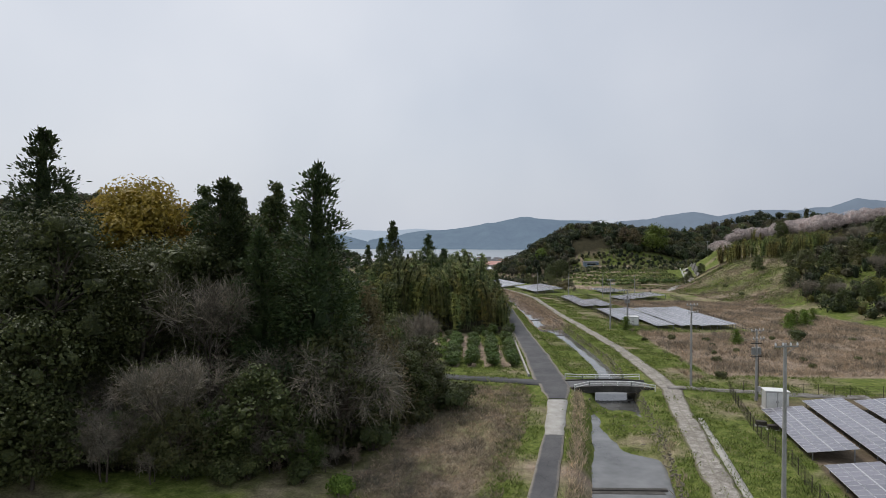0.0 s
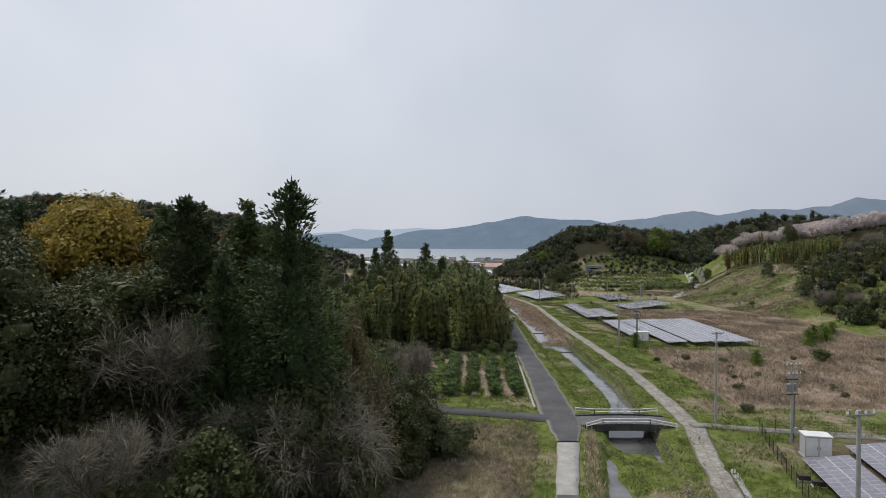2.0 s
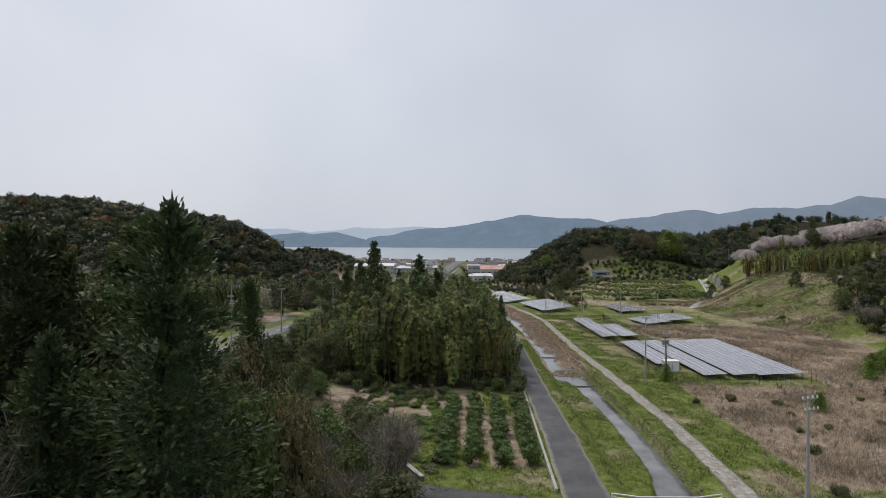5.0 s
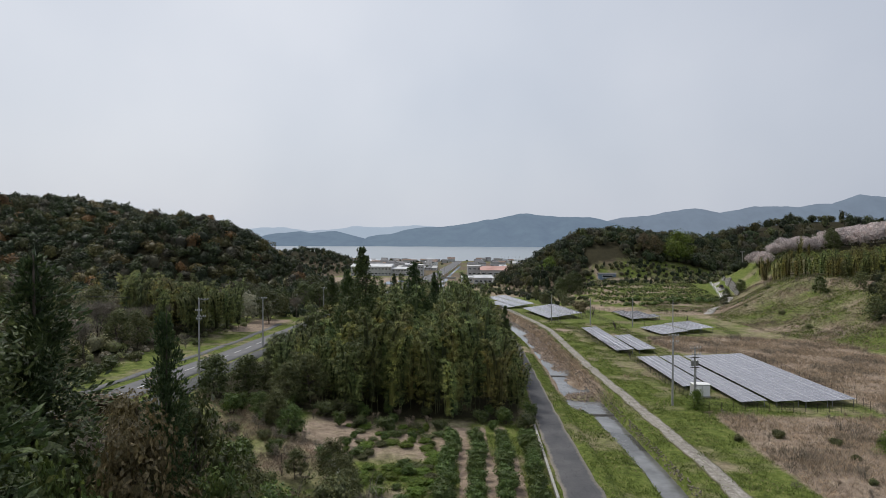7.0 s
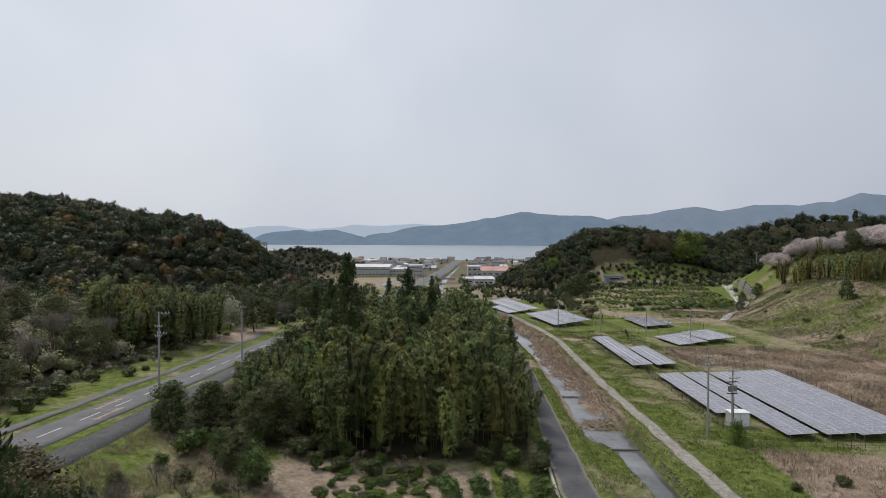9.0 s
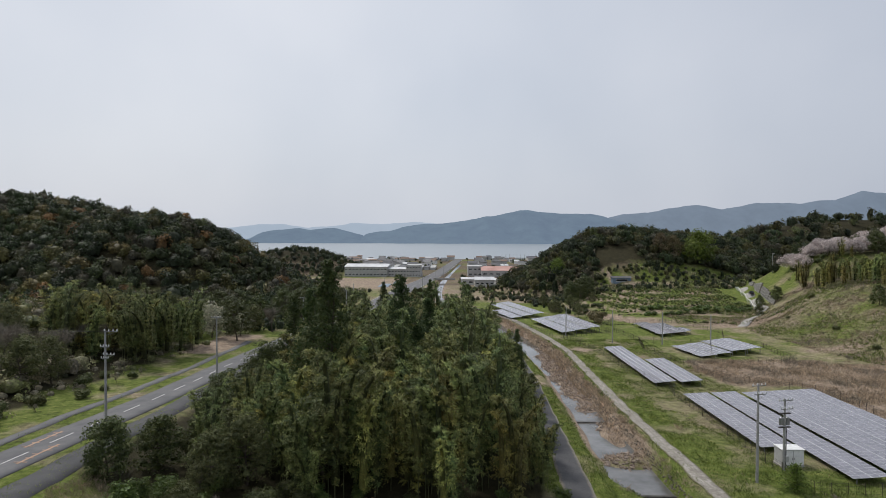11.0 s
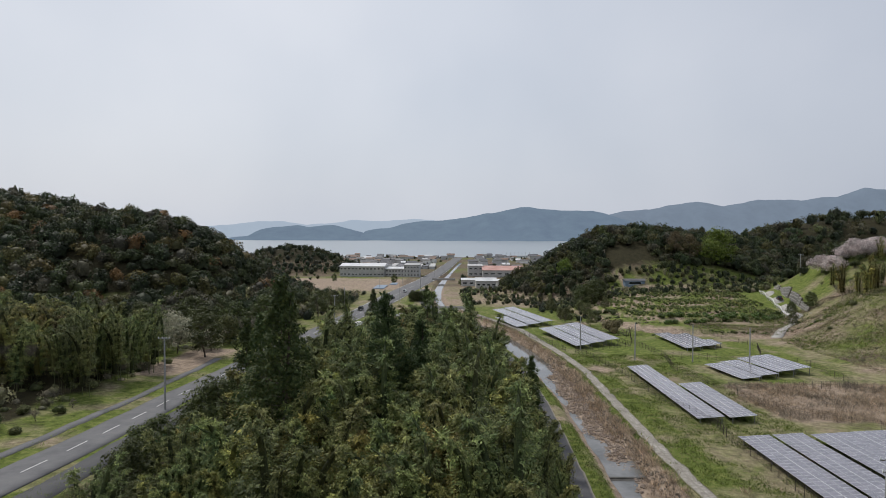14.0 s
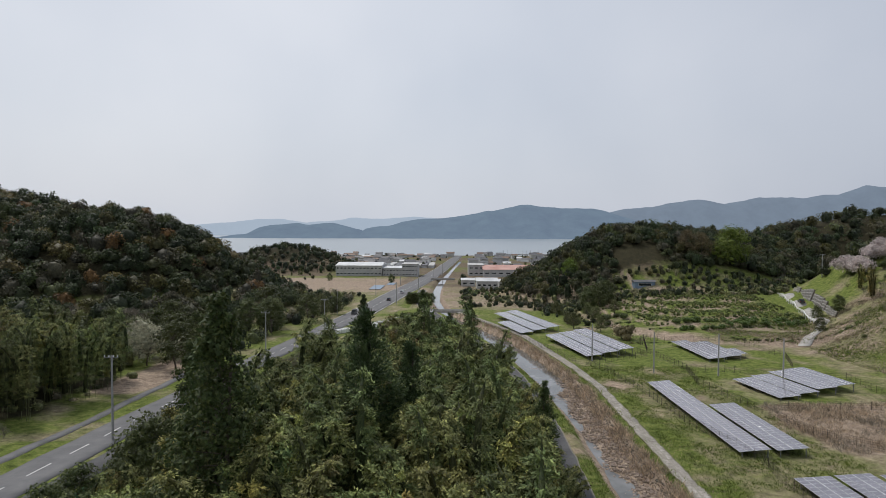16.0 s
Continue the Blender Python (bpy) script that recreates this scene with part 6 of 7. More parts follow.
tufts("dry_verge_grass", "faded straw-coloured grass among the green", gx1, gy1, np.full(len(gx1), 0.3), 4, M["dry_reed"], 70, 0.9, 0.05)
gx1, gy1 = spread(9000, -66, -38, 110, 245, 61, lambda x, y: ((x < line(MAIN_C, y) - 4.4) & (x > -56)) | ((x > line(MAIN_C, y) + 4.0) & (x < -41 + 0 * y) & (y < 162)))
tufts("verge_grass", "rough green and yellow verge grass", gx1, gy1, np.full(len(gx1), 0.35), 5, M["grass"], 62, 0.7, 0.05)
gx1, gy1 = spread(60000, 84, 178, 192, 305, 77, lambda x, y: (hills(x, y) > 0.3) & (hills(x, y) < 24))
k = np.random.default_rng(78).random(len(gx1)) + 0.35 * swell(gx1, gy1, 8.0, 0.8)
for name, label, sel, mat, sd in (("slope_dry_grass", "dry brown grass and brambles on the eastern slope", k < 0.42, "dry_grass", 79), ("slope_grass", "rough olive green grass on the eastern slope", k > 0.66, "grass", 80), ("slope_stems", "grey dead stems on the eastern slope", (k > 0.42) & (k < 0.66), "twig", 81)):
    tufts(name, label, gx1[sel], gy1[sel], 0.55 + 0.2 * swell(gx1[sel], gy1[sel], 4.0, 0.7), 5, M[mat], sd, 0.7, 0.09 if mat == "grass" else 0.05)
gx1, gy1 = spread(16000, -40, -2, 84, 134, 82, lambda x, y: (x < -4 - 0.55 * (y - 95)) & (cover(x, y)[..., 2] < 0.6) & (swell(x, y, 3.0, 0.5) > -0.3))
tufts("garden_weeds", "dry stems and weeds of the overgrown garden", gx1, gy1, np.full(len(gx1), 0.6), 5, M["dry_grass"], 83, 0.9, 0.04)
gx1, gy1 = spread(30000, 0, 36, 165, 350, 86, lambda x, y: (x > line(BANK_R, y) - 1.4) & (x < line(BANK_R, y) + 1.0) & (swell(x, y, 2.3, 0.9) > -0.5))
tufts("bank_straw", "tall straw-coloured reeds along the stream bank", gx1, gy1, np.full(len(gx1), 1.2), 6, M["dry_reed"], 87, 0.6)

# ---- solar plant ----
MOD_W, MOD_L = 1.13, 0.99
frame_me = bpy.data.meshes.new("module")
bm = bmesh.new()
w, l, e = MOD_W - 0.02, MOD_L - 0.02, 0.03
for x0, x1, y0, y1 in ((0, w, 0, e), (0, w, l - e, l), (0, e, e, l - e), (w - e, w, e, l - e)):
    box(bm, x0, x1, y0, y1, -0.04, 0.004)
nf = len(bm.faces)
f = bm.faces.new([bm.verts.new(c) for c in ((e, e, 0), (w - e, e, 0), (w - e, l - e, 0), (e, l - e, 0))])
f2 = bm.faces.new([bm.verts.new(c) for c in ((e, l - e, -0.03), (w - e, l - e, -0.03), (w - e, e, -0.03), (e, e, -0.03))])
f.material_index = f2.material_index = 1
bm.to_mesh(frame_me)
bm.free()
frame_me.materials.append(M["solar_frame"])
frame_me.materials.append(M["solar"])
leg_me = bpy.data.meshes.new("leg")
bm = boxed(-0.05, 0.05, -0.05, 0.05, -1.0, 0.0)
bm.to_mesh(leg_me)
bm.free()
leg_me.materials.append(M["steel"])


def solar_table(x, y, length, turn=0.0, low=0.9, tilt=9.0, cols=4, group="rows of the solar plant", z=None, single=True):
    """A tilted table of modules; x, y is its low front corner, length runs ahead."""
    zg = float(land(x, y + length / 2)) if z is None else z
    th = thing("solar_table", "grey-blue solar module table on a low steel frame", "solar panels", (x, y, zg), turn, group)
    rows = int(length / MOD_L)
    t = radians(tilt)
    slope = Matrix.Translation((0, 0, low)) @ Matrix.Rotation(-t, 4, "Y")
    if single:
        for j in range(rows):
            for i in range(cols):
                ob = new("module", frame_me)
                ob.parent = th
                ob.matrix_basis = slope @ Matrix.Translation((i * MOD_W + (0.085 if i >= cols // 2 else 0), j * MOD_L, 0))
    else:
        base = np.array([v.co[:] for v in frame_me.vertices])
        V, F, idx = [], [], []
        faces = [(list(p.vertices), p.material_index) for p in frame_me.polygons]
        fa = np.array([f for f, _ in faces])
        for j in range(rows):
            for i in range(cols):
                F.append(fa + len(V) * len(base))
                V.append(base + (i * MOD_W + (0.085 if i >= cols // 2 else 0), j * MOD_L, 0))
                idx.append([k for _, k in faces])
        me = sheet("modules", np.concatenate(V), np.concatenate(F))
        me.materials.append(M["solar_frame"])
        me.materials.append(M["solar"])
        me.polygons.foreach_set("material_index", np.concatenate(idx).astype(np.int32))
        ob = part("module", me, None, th)
        ob.matrix_basis = slope
        tagged(ob, "", "", "", "stuff")
    wide = cols * MOD_W + 0.1
    mid = (cols // 2) * MOD_W
    ob = part("centre_rail", boxed(mid - 0.01, mid + 0.075, 0, rows * MOD_L, -0.03, 0.01), M["solar_frame"], th, "pale aluminium centre rail")
    ob.matrix_basis = slope
    for i in (0.45, wide - 0.5):
        ob = part("beam", boxed(i - 0.05, i + 0.05, 0.05, rows * MOD_L - 0.05, -0.15, -0.05), M["steel"], th)
        ob.matrix_basis = slope
        for j in range(0, rows + 1, 4):
            leg = new("leg", leg_me)
            leg.parent = th
            top = slope @ Vector((i, min(j, rows - 0.2) * MOD_L + 0.1, -0.14))
            leg.matrix_basis = Matrix.Translation(top) @ Matrix.Diagonal((1, 1, top.z + 0.35, 1))
    return th


SOUTH = "solar rows by the white cabinet"
solar_table(35.1, 49.8, 15.9, -12.5, group=SOUTH)
solar_table(40.9, 46.5, 24.0, -12.5, group=SOUTH)
solar_table(47.5, 47.0, 23.0, -12.5, group=SOUTH)
solar_table(31.2, 31.0, 16.0, -12.5, group=SOUTH)
solar_table(37.2, 24.0, 21.0, -12.5, group=SOUTH)
NORTH = "large solar block beyond the dry field"
solar_table(45.9, 152.0, 29.0, 0.0, 1.0, 4.0, group=NORTH)
solar_table(51.5, 141.0, 41.0, 0.0, 1.0, 4.0, group=NORTH)
solar_table(57.3, 141.0, 41.5, 0.0, 1.0, 4.0, group=NORTH)
solar_table(62.3, 141.0, 42.0, 0.0, 1.0, 4.0, group=NORTH)
solar_table(67.1, 141.5, 42.0, 0.0, 1.05, 4.0, group=NORTH)
PAIR = "pair of solar rows by the bank"
solar_table(43.8, 190.5, 40.0, 0.3, 0.9, 5.0, group=PAIR, single=False)
solar_table(49.4, 190.8, 23.5, 0.3, 0.9, 5.0, group=PAIR, single=False)
FARG = "solar blocks further down the valley"
for k in range(3):
    solar_table(37.4 + k * 4.75, 258.2 + k * 2.6, 32.0, 10.5, 0.9 + 0.35 * k, 5.0, group=FARG, single=False, z=-1.0)
for k in range(3):
    solar_table(25.2 + k * 4.75, 297.6 + k * 3.4, 42.0 if k else 24.0, 14.0, 0.9 + 0.35 * k, 5.0, group=FARG, single=False, z=-1.9)
solar_table(67.6, 256.5, 24.0, 2.0, 0.9, 5.0, group=FARG, single=False)
solar_table(72.6, 258.5, 20.0, 2.0, 1.0, 5.0, group=FARG, single=False)
solar_table(77.4, 261.0, 7.0, 2.0, 1.2, 5.0, 2, group=FARG, single=False)
for k in range(4):
    solar_table(65.6 + k * 4.75, 220.2 + k * 1.9, 15.0, 8.0, 0.8 + 0.25 * k, 4.0, group=FARG, single=False)


# ---- fences ----
post_me = bpy.data.meshes.new("fence_post")
bm = bmesh.new()
tube(bm, (0, 0, -0.3), (0, 0, 1.6), 0.035, 0.03, 6)
bm.to_mesh(post_me)
bm.free()
post_me.materials.append(M["dark_steel"])


def fence(points, label="dark brown steel mesh fence round the solar plant", gap=2.0, h=1.5):
    th = thing("mesh_fence", label, "fence", group="fences of the solar plant")
    for (ax, ay), (bx, by) in zip(points[:-1], points[1:]):
        ln = math.hypot(bx - ax, by - ay)
        n = max(1, round(ln / gap))
        bm = bmesh.new()
        prev = None
        for k in range(n + 1):
            x, y = ax + (bx - ax) * k / n, ay + (by - ay) * k / n
            z = float(land(x, y))
            if k < n:
                ob = new("post", post_me)
                ob.parent = th
                ob.matrix_basis = Matrix.Translation((x, y, z))
            if prev:
                for hh in (0.12, 0.45, 0.8, 1.15, h):
                    tube(bm, (prev[0], prev[1], prev[2] + hh), (x, y, z + hh), 0.013, 0.013, 3, False)
                for q in np.linspace(0.1, 0.9, 7):
                    fx, fy, fz = prev[0] + (x - prev[0]) * q, prev[1] + (y - prev[1]) * q, prev[2] + (z - prev[2]) * q
                    tube(bm, (fx, fy, fz + 0.1), (fx, fy, fz + h), 0.009, 0.009, 3, False)
            prev = (x, y, z)
        part("mesh_wire", bm, M["dark_steel"], th)
    return th


fence(((26.5, 25), (30.9, 42), (32.6, 48), (33.8, 56), (38.1, 71), (40.2, 77.5), (52, 76), (66, 73.5)))
fence(((72.5, 137.5), (45, 138.2), (44.3, 146), (45.2, 183), (46, 188), (42.5, 205), (41.3, 226), (38.5, 245), (36.0, 252)))
fence(((72.5, 137.5), (76, 185), (70, 188), (60, 200), (55, 232), (58, 246), (90, 238)))
fence(((90, 238), (87, 215), (62, 214)))
fence(((58, 246), (56, 268), (62, 290), (86, 284), (90, 262), (84, 248)))
fence(((36.0, 252), (54, 262), (49, 306)))
fence(((34, 255), (22, 296), (10, 338)))


# ---- power poles ----
def power_pole(x, y, h, turn=0.0, kind="plain", label="grey concrete power pole with a steel crossarm"):
    th = thing("power_pole", label, "power pole", (x, y, float(land(x, y))), turn, "power poles")
    part("shaft", tubed((0, 0, -0.8), (0, 0, h), 0.19, 0.12, 12), M["pole"], th, smooth=False)
    if kind != "bare":
        arms = ((h - 0.25, 1.05, 0.0),) if kind == "plain" else ((h - 0.2, 1.0, 0.0), (h - 1.3, 0.9, 0.2))
        if kind == "offset":
            arms = ((h - 0.2, 0.95, 0.85), (h - 2.3, 0.6, 0.0), (h - 3.4, 0.8, 0.55), (h - 3.9, 0.5, 0.0))
        for z, half, off in arms:
            arm = part("crossarm", boxed(off - half, off + half, -0.2, -0.11, z - 0.05, z + 0.05, bevel=0.008), M["steel"], th)
            for i in (-0.92, -0.3, 0.35, 0.92):
                bm = bmesh.new()
                tube(bm, (off + i * half, -0.155, z + 0.05), (off + i * half, -0.155, z + 0.14), 0.05, 0.09, 8)
                tube(bm, (off + i * half, -0.155, z + 0.14), (off + i * half, -0.155, z + 0.32), 0.085, 0.05, 8)
                part("insulator", bm, M["porcelain"], arm)
            bm = bmesh.new()
            tube(bm, (off + half * 0.7, -0.16, z - 0.05), (0.05, -0.12, z - 0.6), 0.02, 0.02, 5)
            part("brace", bm, M["steel"], th)
    if kind == "transformer":
        for k, s in enumerate((-0.45, 0.45)):
            bm = bmesh.new()
            tube(bm, (s, 0.05, h - 3.4), (s, 0.05, h - 2.5), 0.27, 0.27, 12)
            tube(bm, (s, 0.05, h - 2.5), (s, 0.05, h - 2.4), 0.24, 0.12, 12)
            part("transformer", bm, M["steel"], th, "grey steel transformer can")
        for z in (h - 1.9, h - 3.7):
            part("bracket", boxed(-0.8, 0.8, -0.15, 0.15, z - 0.06, z + 0.06), M["dark_steel"], th)
        part("cable_duct", tubed((0.2, -0.1, 0.2), (0.2, -0.1, h - 3.8), 0.05, 0.05, 6), M["wire"], th)
        part("meter_box", boxed(0.12, 0.6, -0.2, 0.1, 1.2, 1.9, bevel=0.02), M["wall_grey"], th, "pale grey meter box")
    return th


def wires(name, label, a, b, sag=0.8, r=0.012):
    """A hanging cable from a to b."""
    c = bpy.data.curves.new(name, "CURVE")
    c.dimensions, c.bevel_depth, c.bevel_resolution = "3D", r, 0
    s = c.splines.new("POLY")
    s.points.add(12)
    for k, p in enumerate(s.points):
        f = k / 12
        q = Vector(a).lerp(Vector(b), f)
        p.co = (q.x, q.y, q.z - sag * 4 * f * (1 - f), 1)
    c.materials.append(M["wire"])
    return tagged(new(name, c), label, "cable")


power_pole(27.0, 39.2, 13.2, 10)
power_pole(35.7, 79.8, 12.2, 20, "double")
power_pole(41.6, 72.6, 9.6, 15, "transformer", "power pole with transformers and black cables")
power_pole(40.2, 142.0, 12.4, 15, "double")
power_pole(45.4, 145.4, 9.4, 10, "transformer", "power pole with transformers and black cables")
power_pole(49.5, 243.5, 9.5, 0, "bare", "plain grey steel pole in the solar plant")
power_pole(63.0, 240.5, 9.5, 0, "bare", "plain grey steel pole in the solar plant")
power_pole(74.5, 235.0, 9.5, 0, "bare", "plain grey steel pole in the solar plant")
power_pole(38.5, 257.0, 9.5, 0, "bare", "plain grey steel pole in the solar plant")
power_pole(-45.3, 148.5, 14.2, 0, "offset", "grey concrete roadside power pole with several crossarms")
power_pole(-47.0, 192.0, 12.6, 0, "plain")
power_pole(-46.0, 262.0, 11.5, 0, "plain")
power_pole(-38.5, 300.0, 11.5, 0, "plain")
for k in range(8):
    y = 352 + k * 38
    power_pole(float(line(MAIN_C, y)) + (8.8 if k % 2 else -8.8), y, 10.5, 0, "bare", "slim grey street pole beside the road")
power_pole(150, 345, 9.0, 0, "plain")
for dx in (0.3, 1.0, 1.6):
    wires("power_cable", "thin black overhead power cable", (-45.3 + dx, 148.3, 17.4), (-100 + dx, 118, 26), 1.5)
wires("power_cable", "thin black overhead power cable", (27.2, 39.0, 13.2), (41.6, 72.5, 9.3), 0.5)
wires("power_cable", "thin black overhead power cable", (35.7, 79.6, 12.2), (41.6, 72.5, 9.3), 0.3)
wires("power_cable", "thin black overhead power cable", (40.2, 141.8, 12.2), (45.4, 145.2, 9.3), 0.2)


# ---- cabinets ----
def cabinet(x, y, w, d, h, turn, label):
    th = thing("power_cabinet", label, "cabinet", (x, y, float(land(x, y))), turn)
    part("plinth", boxed(-0.12, w + 0.12, -0.12, d + 0.12, -0.3, 0.22, bevel=0.02), M["concrete"], th)
    part("body", boxed(0, w, 0, d, 0.22, h, bevel=0.02), M["wall_grey"], th)
    part("roof", boxed(-0.1, w + 0.1, -0.12, d + 0.12, h, h + 0.14, bevel=0.03), M["white_paint"], th, "white overhanging steel roof")
    for k in range(2):
        dr = part("door", boxed(0.08 + k * w / 2, w / 2 - 0.04 + k * w / 2, -0.035, 0.0, 0.35, h - 0.12, bevel=0.01), M["white_paint"], th)
        hx = w / 2 - 0.14 if k == 0 else w / 2 + 0.12
        part("handle", boxed(hx, hx + 0.05, -0.07, -0.03, h * 0.45, h * 0.45 + 0.25), M["dark_steel"], dr)
    return th


cabinet(40.4, 67.8, 2.7, 1.8, 2.5, -12, "white steel power cabinet beside the solar rows")
cabinet(45.8, 146.6, 2.9, 1.9, 2.3, 0, "white steel power cabinet beside the large solar block")
for x, y in ((36.6, 61.5), (37.2, 60.0)):
    th = thing("cable_box", "low dark cable box on a concrete pad", "cable box", (x, y, float(land(x, y))), -12)
    part("pad", boxed(-0.7, 0.7, -0.4, 0.4, -0.2, 0.12, bevel=0.02), M["concrete"], th)
    part("case", boxed(-0.55, 0.55, -0.3, 0.3, 0.12, 0.6, bevel=0.03), M["dark_steel"], th)


# ---- buildings ----
def building(name, label, x, y, w, d, h, roof, wall, ridge=0.0, turn=0.0, windows=0, floors=1, z=None, category="building"):
    th = thing(name, label, category, (x, y, float(land(x + w / 2, y)) - 0.1 if z is None else z), turn)
    part("wall", boxed(0, w, 0, d, -0.6, h), wall, th)
    bm = bmesh.new()
    if ridge:
        o = 0.5
        a = [bm.verts.new(c) for c in ((-o, -o, h), (w + o, -o, h), (w + o, d / 2, h + ridge), (-o, d / 2, h + ridge), (w + o, d + o, h), (-o, d + o, h))]
        for q in ((0, 1, 2, 3), (3, 2, 4, 5), (0, 3, 5), (1, 4, 2), (0, 5, 4, 1)):
            bm.faces.new([a[i] for i in q])
    else:
        box(bm, -0.3, w + 0.3, -0.3, d + 0.3, h, h + 0.45, bevel=0.05)
    part("roof", bm, roof, th)
    for fl in range(floors):
        zc = h * (fl + 0.5) / floors
        for k in range(windows):
            cx = w * (k + 0.5) / windows
            ww = w / windows * 0.32
            wn = part("window", boxed(cx - ww, cx + ww, -0.06, 0.02, zc - 0.6, zc + 0.65), M["white_paint"], th)
            part("pane", boxed(cx - ww + 0.1, cx + ww - 0.1, -0.09, -0.05, zc - 0.5, zc + 0.55), M["glass_dark"], wn)
    return th


building("factory", "long white factory hall with rows of windows", -92, 600, 38, 34, 9.0, M["roof_white"], M["wall_grey"], 2.0, 0, 12, 2)
building("factory_wing", "lower white factory wing with a flat roof", -53.5, 604, 16, 30, 6.5, M["roof_white"], M["wall_grey"], 0, 0, 6, 2)
building("factory_office", "white two-storey factory office block", -37, 598, 13, 24, 10.0, M["wall_grey"], M["wall_grey"], 0, 0, 5, 3)
building("warehouse", "low warehouse with a faded red metal roof", 30, 600, 46, 30, 6.0, M["roof_pink"], M["wall_grey"], 3.2, 0, 8, 1)
building("warehouse", "grey gabled warehouse beside the red roof", 18, 612, 13, 26, 9.0, M["wall_grey"], M["wall_grey"], 0, 0, 3, 2)
building("workshop", "white workshop hall with a pale roof", 19, 478, 13, 12, 5.0, M["roof_white"], M["wall_grey"], 1.8, 0, 4, 1)
building("workshop", "low workshop with a pale metal roof", 34, 492, 13, 10, 4.0, M["roof_white"], M["wall_grey"], 1.0, 8, 4, 1)
building("workshop", "small white lean-to workshop", 10, 500, 9, 9, 4.2, M["roof_white"], M["wall_grey"], 1.2, 0, 2, 1)
building("shed", "small blue-walled farm shed", 84, 371, 9, 4, 2.4, M["roof_dark"], M["blue_paint"], 0.8, 0, 1, 1)
r = np.random.default_rng(91)
for k, (x, y) in enumerate(scatter(290, -330, 330, 670, 1090, lambda x, y: abs(x - float(line(MAIN_C, y))) > 17 and hills(x, y) < 1.5 and not (-10 < x - float(line(BANK_L, y)) < 16), 12.0, 92)):
    w, d, h = r.uniform(6.5, 13), r.uniform(6, 10), r.uniform(2.8, 5.6)
    rf = (M["roof_dark"], M["roof_dark"], M["roof_brown"], M["roof_white"] if k % 16 == 3 else M["roof_dark"])[k % 4]
    building("house", ("house with a dark tiled roof", "house with a grey tiled roof", "house with a brown tiled roof", "house with a weathered roof")[k % 4] + " in the seaside town",
             x, y, w, d, h, rf, (M["wall_grey"], M["wall_grey"], M["white_paint"])[k % 3], r.uniform(1.2, 2.6), r.uniform(-25, 25), 0, 1, category="house")["group"] = "houses of the seaside town"
for k, (x, y) in enumerate(scatter(90, -330, 330, 520, 1085, lambda x, y: abs(x - float(line(MAIN_C, y))) > 14 and hills(x, y) < 1.5 and not (-110 < x < 80 and 560 < y < 650), 12.0, 93)):
    plant((SHRUBS[0], LOW[0], LOW[1])[k % 3], x, y, rng.uniform(0.8, 1.2) * (2.0 if k % 3 == 0 else 0.6), group="trees among the houses")

for k in range(9):
    building("greenhouse", "long low grey greenhouse beyond the factory", -78 + k * 7.2, 735, 5.6, 62, 2.6, M["roof_dark"] if k % 2 else M["wall_grey"], M["wall_grey"], 0.0, 0, 0, 1)["group"] = "rows of greenhouses"

# pier with lamp posts on the shore
th = thing("pier", "long pale pier with rows of posts at the shore", "pier", (95, 1180, -11.8))
part("deck", boxed(0, 150, 0, 14, 0.4, 1.2), M["concrete"], th)
for k in range(22):
    part("post", tubed((3 + k * 6.9, 2, -3.0), (3 + k * 6.9, 2, 8.0), 0.25, 0.2, 6), M["pole"], th)

# white wrapped bales and pallets at the lay-by by the main road
for k in range(13):
    x, y = -34.0 + (k % 7) * 1.7 + (k // 7) * 1.3, 300 + (k % 7) * 2.6 + (k // 7) * 1.0
    th = thing("wrapped_bale", "white plastic wrapped bale at the roadside", "bale", (x, y, float(land(x, y))), 30, "row of wrapped bales")
    part("bale", boxed(-0.8, 0.8, -0.8, 0.8, 0, 1.5, bevel=0.25), M["white_paint"], th)
    part("strap", boxed(-0.82, 0.82, -0.06, 0.06, 0.02, 1.52, bevel=0.02), M["wall_grey"], th)
for k in range(5):
    x, y = -25.0 + k * 1.9, 322 + k * 3.4
    th = thing("pallet_stack", "stack of pale grey pipes on pallets", "pallet", (x, y, float(land(x, y))), 30, "pallets by the road")
    part("pallet", boxed(-1.0, 1.0, -1.2, 1.2, 0, 0.15), M["roof_brown"], th)
    for j in range(4):
        part("pipe", tubed((-0.75 + j * 0.5, -1.6, 0.4), (-0.75 + j * 0.5, 1.6, 0.4), 0.24, 0.24, 8), M["wall_grey"], th)


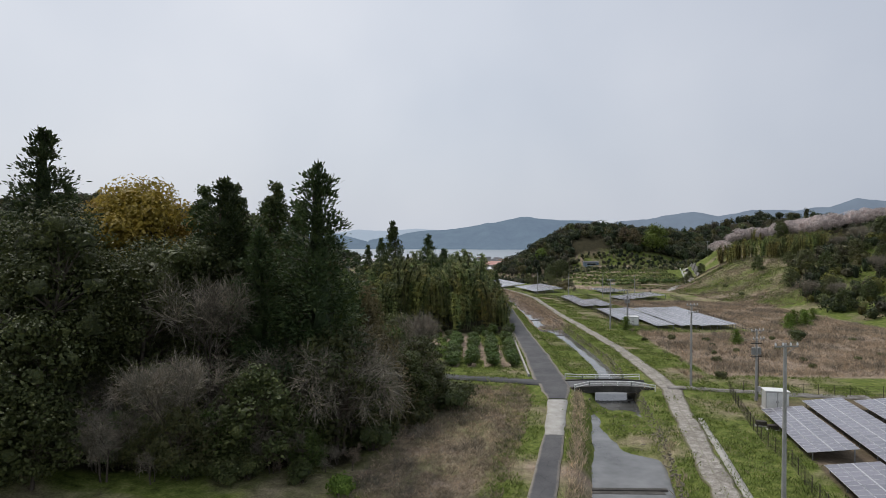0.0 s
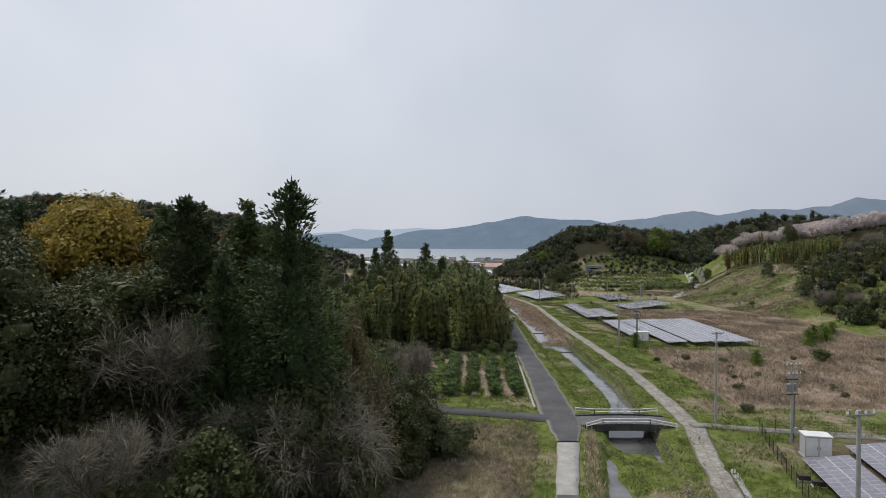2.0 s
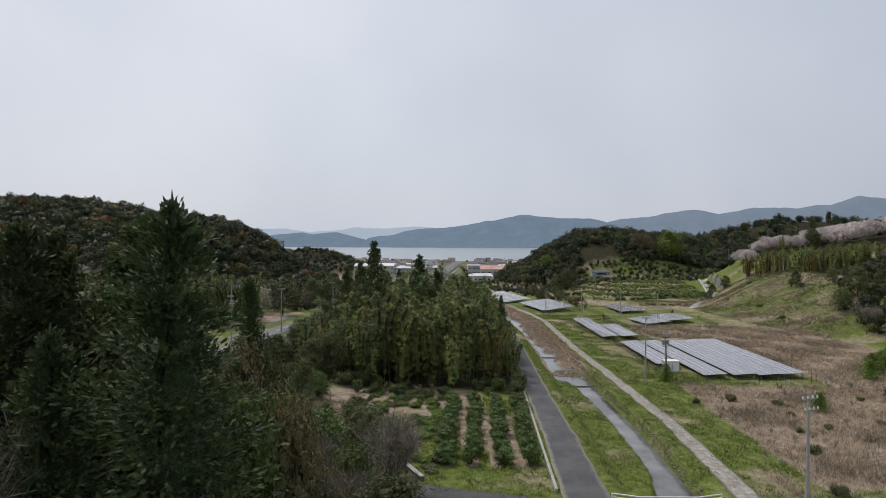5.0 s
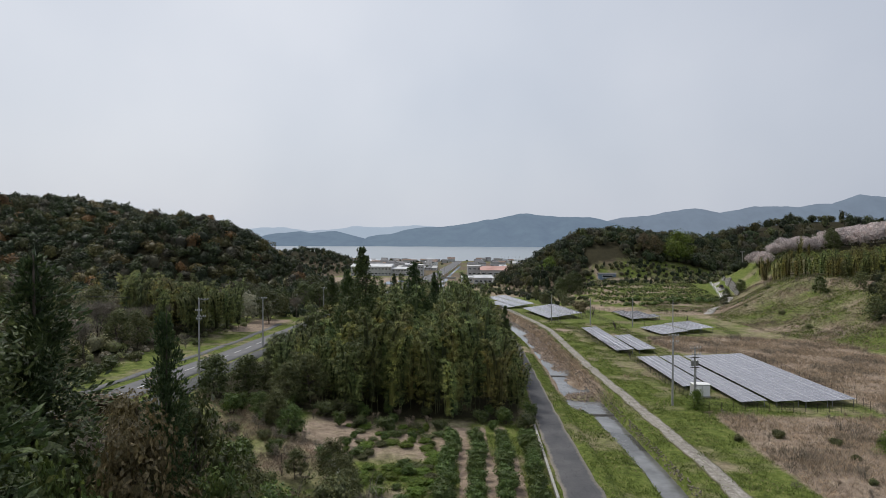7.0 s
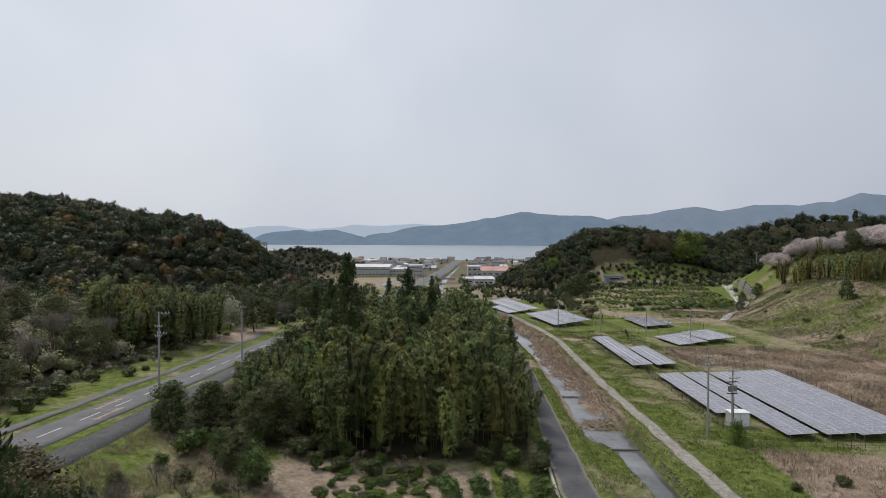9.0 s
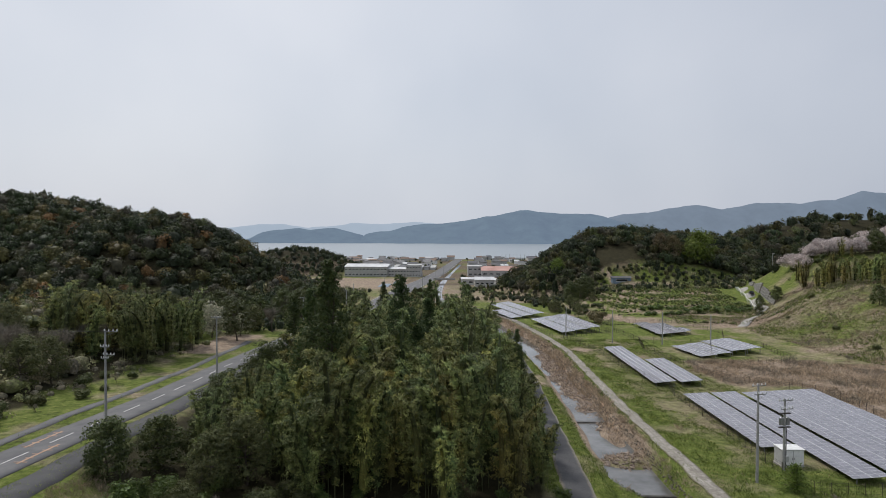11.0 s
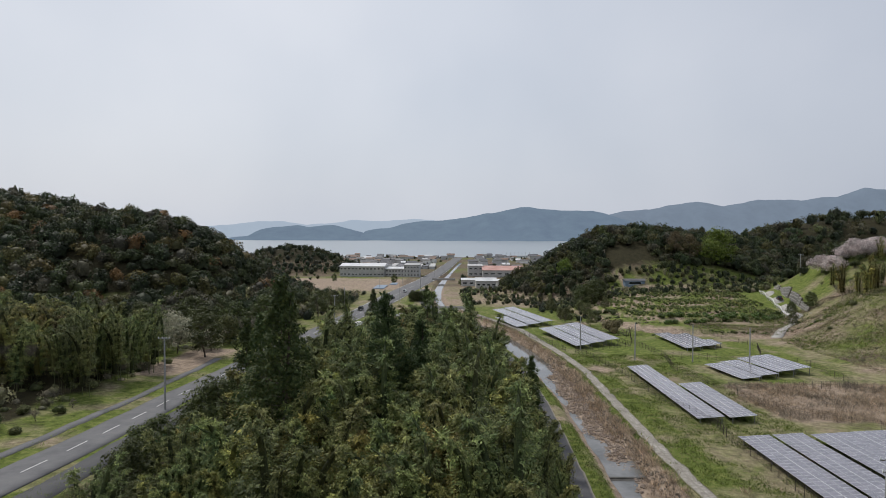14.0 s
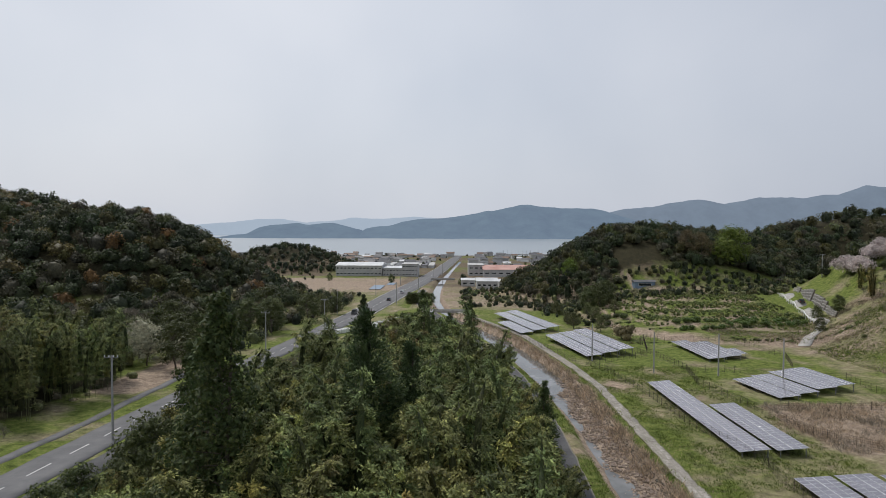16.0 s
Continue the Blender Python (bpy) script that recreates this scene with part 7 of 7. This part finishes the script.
# ---- vehicles ----
def vehicle(x, y, z, turn, paint, label, van=False, name="car"):
    th = thing(name, label, name, (x, y, z), turn)
    L, W, H = (4.6, 1.75, 1.95) if van else (4.2, 1.7, 1.5)
    bm = boxed(-W / 2, W / 2, -L / 2, L / 2, 0.32, 0.95, bevel=0.12)
    part("body", bm, paint, th)
    bm = bmesh.new()
    vs = box(bm, -W / 2 + 0.06, W / 2 - 0.06, -L / 2 + (0.1 if van else 0.5), L / 2 - (0.8 if van else 1.3), 0.93, H, bevel=0.1)
    for v in vs:
        if v.is_valid and v.co.z > H - 0.2:
            v.co.x *= 0.86
            v.co.y = v.co.y * 0.86 - 0.05
    part("cabin", bm, paint, th)
    part("rear_window", boxed(-W / 2 + 0.25, W / 2 - 0.25, -L / 2 + (0.12 if van else 0.52), -L / 2 + (0.2 if van else 0.62), 1.02, H - 0.2, bevel=0.02), M["glass_dark"], th)
    part("windscreen", boxed(-W / 2 + 0.2, W / 2 - 0.2, L / 2 - (1.0 if van else 1.5), L / 2 - (0.86 if van else 1.36), 1.0, H - 0.2, bevel=0.02), M["glass_dark"], th)
    for s in (-1, 1):
        part("side_window", boxed(s * (W / 2 - 0.1) - 0.04, s * (W / 2 - 0.1) + 0.04, -L / 2 + 0.8, L / 2 - 1.7, 1.05, H - 0.25), M["glass_dark"], th)
        part("tail_lamp", boxed(s * (W / 2 - 0.2) - 0.1, s * (W / 2 - 0.2) + 0.1, -L / 2 - 0.02, -L / 2 + 0.06, 0.62, 0.85), M["car_red"], th)
        part("headlamp", boxed(s * (W / 2 - 0.25) - 0.14, s * (W / 2 - 0.25) + 0.14, L / 2 - 0.06, L / 2 + 0.02, 0.6, 0.78), M["porcelain"], th)
        for yw in (-L / 2 + 0.8, L / 2 - 0.8):
            wh = part("wheel", tubed((s * (W / 2 - 0.22), yw, 0.32), (s * (W / 2 + 0.01), yw, 0.32), 0.32, 0.32, 14), M["rubber"], th)
            part("rim", tubed((s * (W / 2 - 0.02), yw, 0.32), (s * (W / 2 + 0.03), yw, 0.32), 0.19, 0.17, 10), M["steel"], wh)
    return th


mz = lambda y: float(line(MAIN_Z, y)) + 0.02
mc = lambda y: float(line(MAIN_C, y))
vehicle(mc(306) + 1.8, 306, mz(306), -6, M["car_white"], "white and dark small car on the main road")
vehicle(mc(352) - 1.8, 352, mz(352), 174, M["car_dark"], "dark van on the main road", True, "van")
vehicle(mc(405) + 2.5, 405, mz(405), -6, M["car_dark"], "dark car on the main road")
vehicle(mc(445) + 2.5, 445, mz(445), -6, M["car_white"], "white van on the main road", True, "van")
vehicle(-5.0, 350, float(road_z(350)) + 0.02, 12, M["car_white"], "white car on the stream road")
vehicle(131, 326, float(land(131, 326, False)) + 0.27, -18, M["car_dark"], "dark car on the hillside lane")

# ---- hillside lane: guard rail and retaining wall ----
th = thing("guard_rail", "white steel guard rail along the hillside lane", "guard rail")
n = 18
for k in range(n):
    pts = []
    for f in (k / n, (k + 1) / n):
        x, y = 119.0 + 18.0 * f, 297.0 + 56.0 * f
        pts.append(Vector((x, y, float(land(x + 1.8, y, False)) + 0.25)))
    bm = bmesh.new()
    for hh in (0.5, 0.85):
        tube(bm, pts[0] + Vector((0, 0, hh)), pts[1] + Vector((0, 0, hh)), 0.09, 0.09, 5)
    part("rail", bm, M["white_paint"], th)
    part("post", tubed(pts[0] - Vector((0, 0, 1.6)), pts[0] + Vector((0, 0, 0.95)), 0.07, 0.07, 6), M["white_paint"], th)
th = thing("retaining_wall", "dark grey retaining wall with a concrete grid beside the lane", "wall")
for k in range(14):
    f = k / 14
    x, y = 124.5 + 17.5 * f, 294.0 + 56.0 * f
    z = float(land(x - 2.5, y, False))
    hgt = 4.2 * math.sin(math.pi * (0.08 + 0.86 * f)) + 0.8
    bm = boxed(0, 4.25, 0, 0.5, -0.8, hgt, m=pose(x, y, z, 0, 0, 72.6) @ pose(0, 0, 0, 18))
    pn = part("wall_panel", bm, M["stone"], th)
    bm = bmesh.new()
    m = pose(x, y, z, 0, 0, 72.6) @ pose(0, 0, 0, 18)
    for j in range(5):
        box(bm, 0, 4.2, -0.0 + 0.5, 0.66, hgt * j / 4.3 - 0.1, hgt * j / 4.3 + 0.1, m=m)
        box(bm, j * 1.05, j * 1.05 + 0.2, 0.5, 0.67, -0.4, hgt, m=m)
    part("grid_beam", bm, M["concrete"], pn, "pale concrete grid")

# green net by the lay-by and the blue tarpaulin on the far field
th = thing("windbreak_net", "bright green windbreak net beside the lay-by", "net")
for k in range(6):
    xa, ya = -38.0 + k * 0.25, 168 + k * 3.0
    zg = float(land(xa, ya))
    part("net", boxed(xa - 0.03, xa + 0.03, ya, ya + 2.96, zg + 0.1, zg + 1.3 + 0.1 * math.sin(k)), M["green_net"], th)
    part("post", tubed((xa + 0.08, ya, zg - 0.3), (xa + 0.08, ya, zg + 1.5), 0.04, 0.04, 6), M["steel"], th)
for x, y, w, d in ((-47, 470, 7, 26), (-40, 505, 5, 16)):
    th = thing("field_sheet", "pale blue plastic sheet on a field", "plastic sheet", (x, y, float(land(x, y)) + 0.25))
    part("sheet", boxed(0, w, 0, d, -0.2, 0.05, bevel=0.03), M["blue_paint"], th)
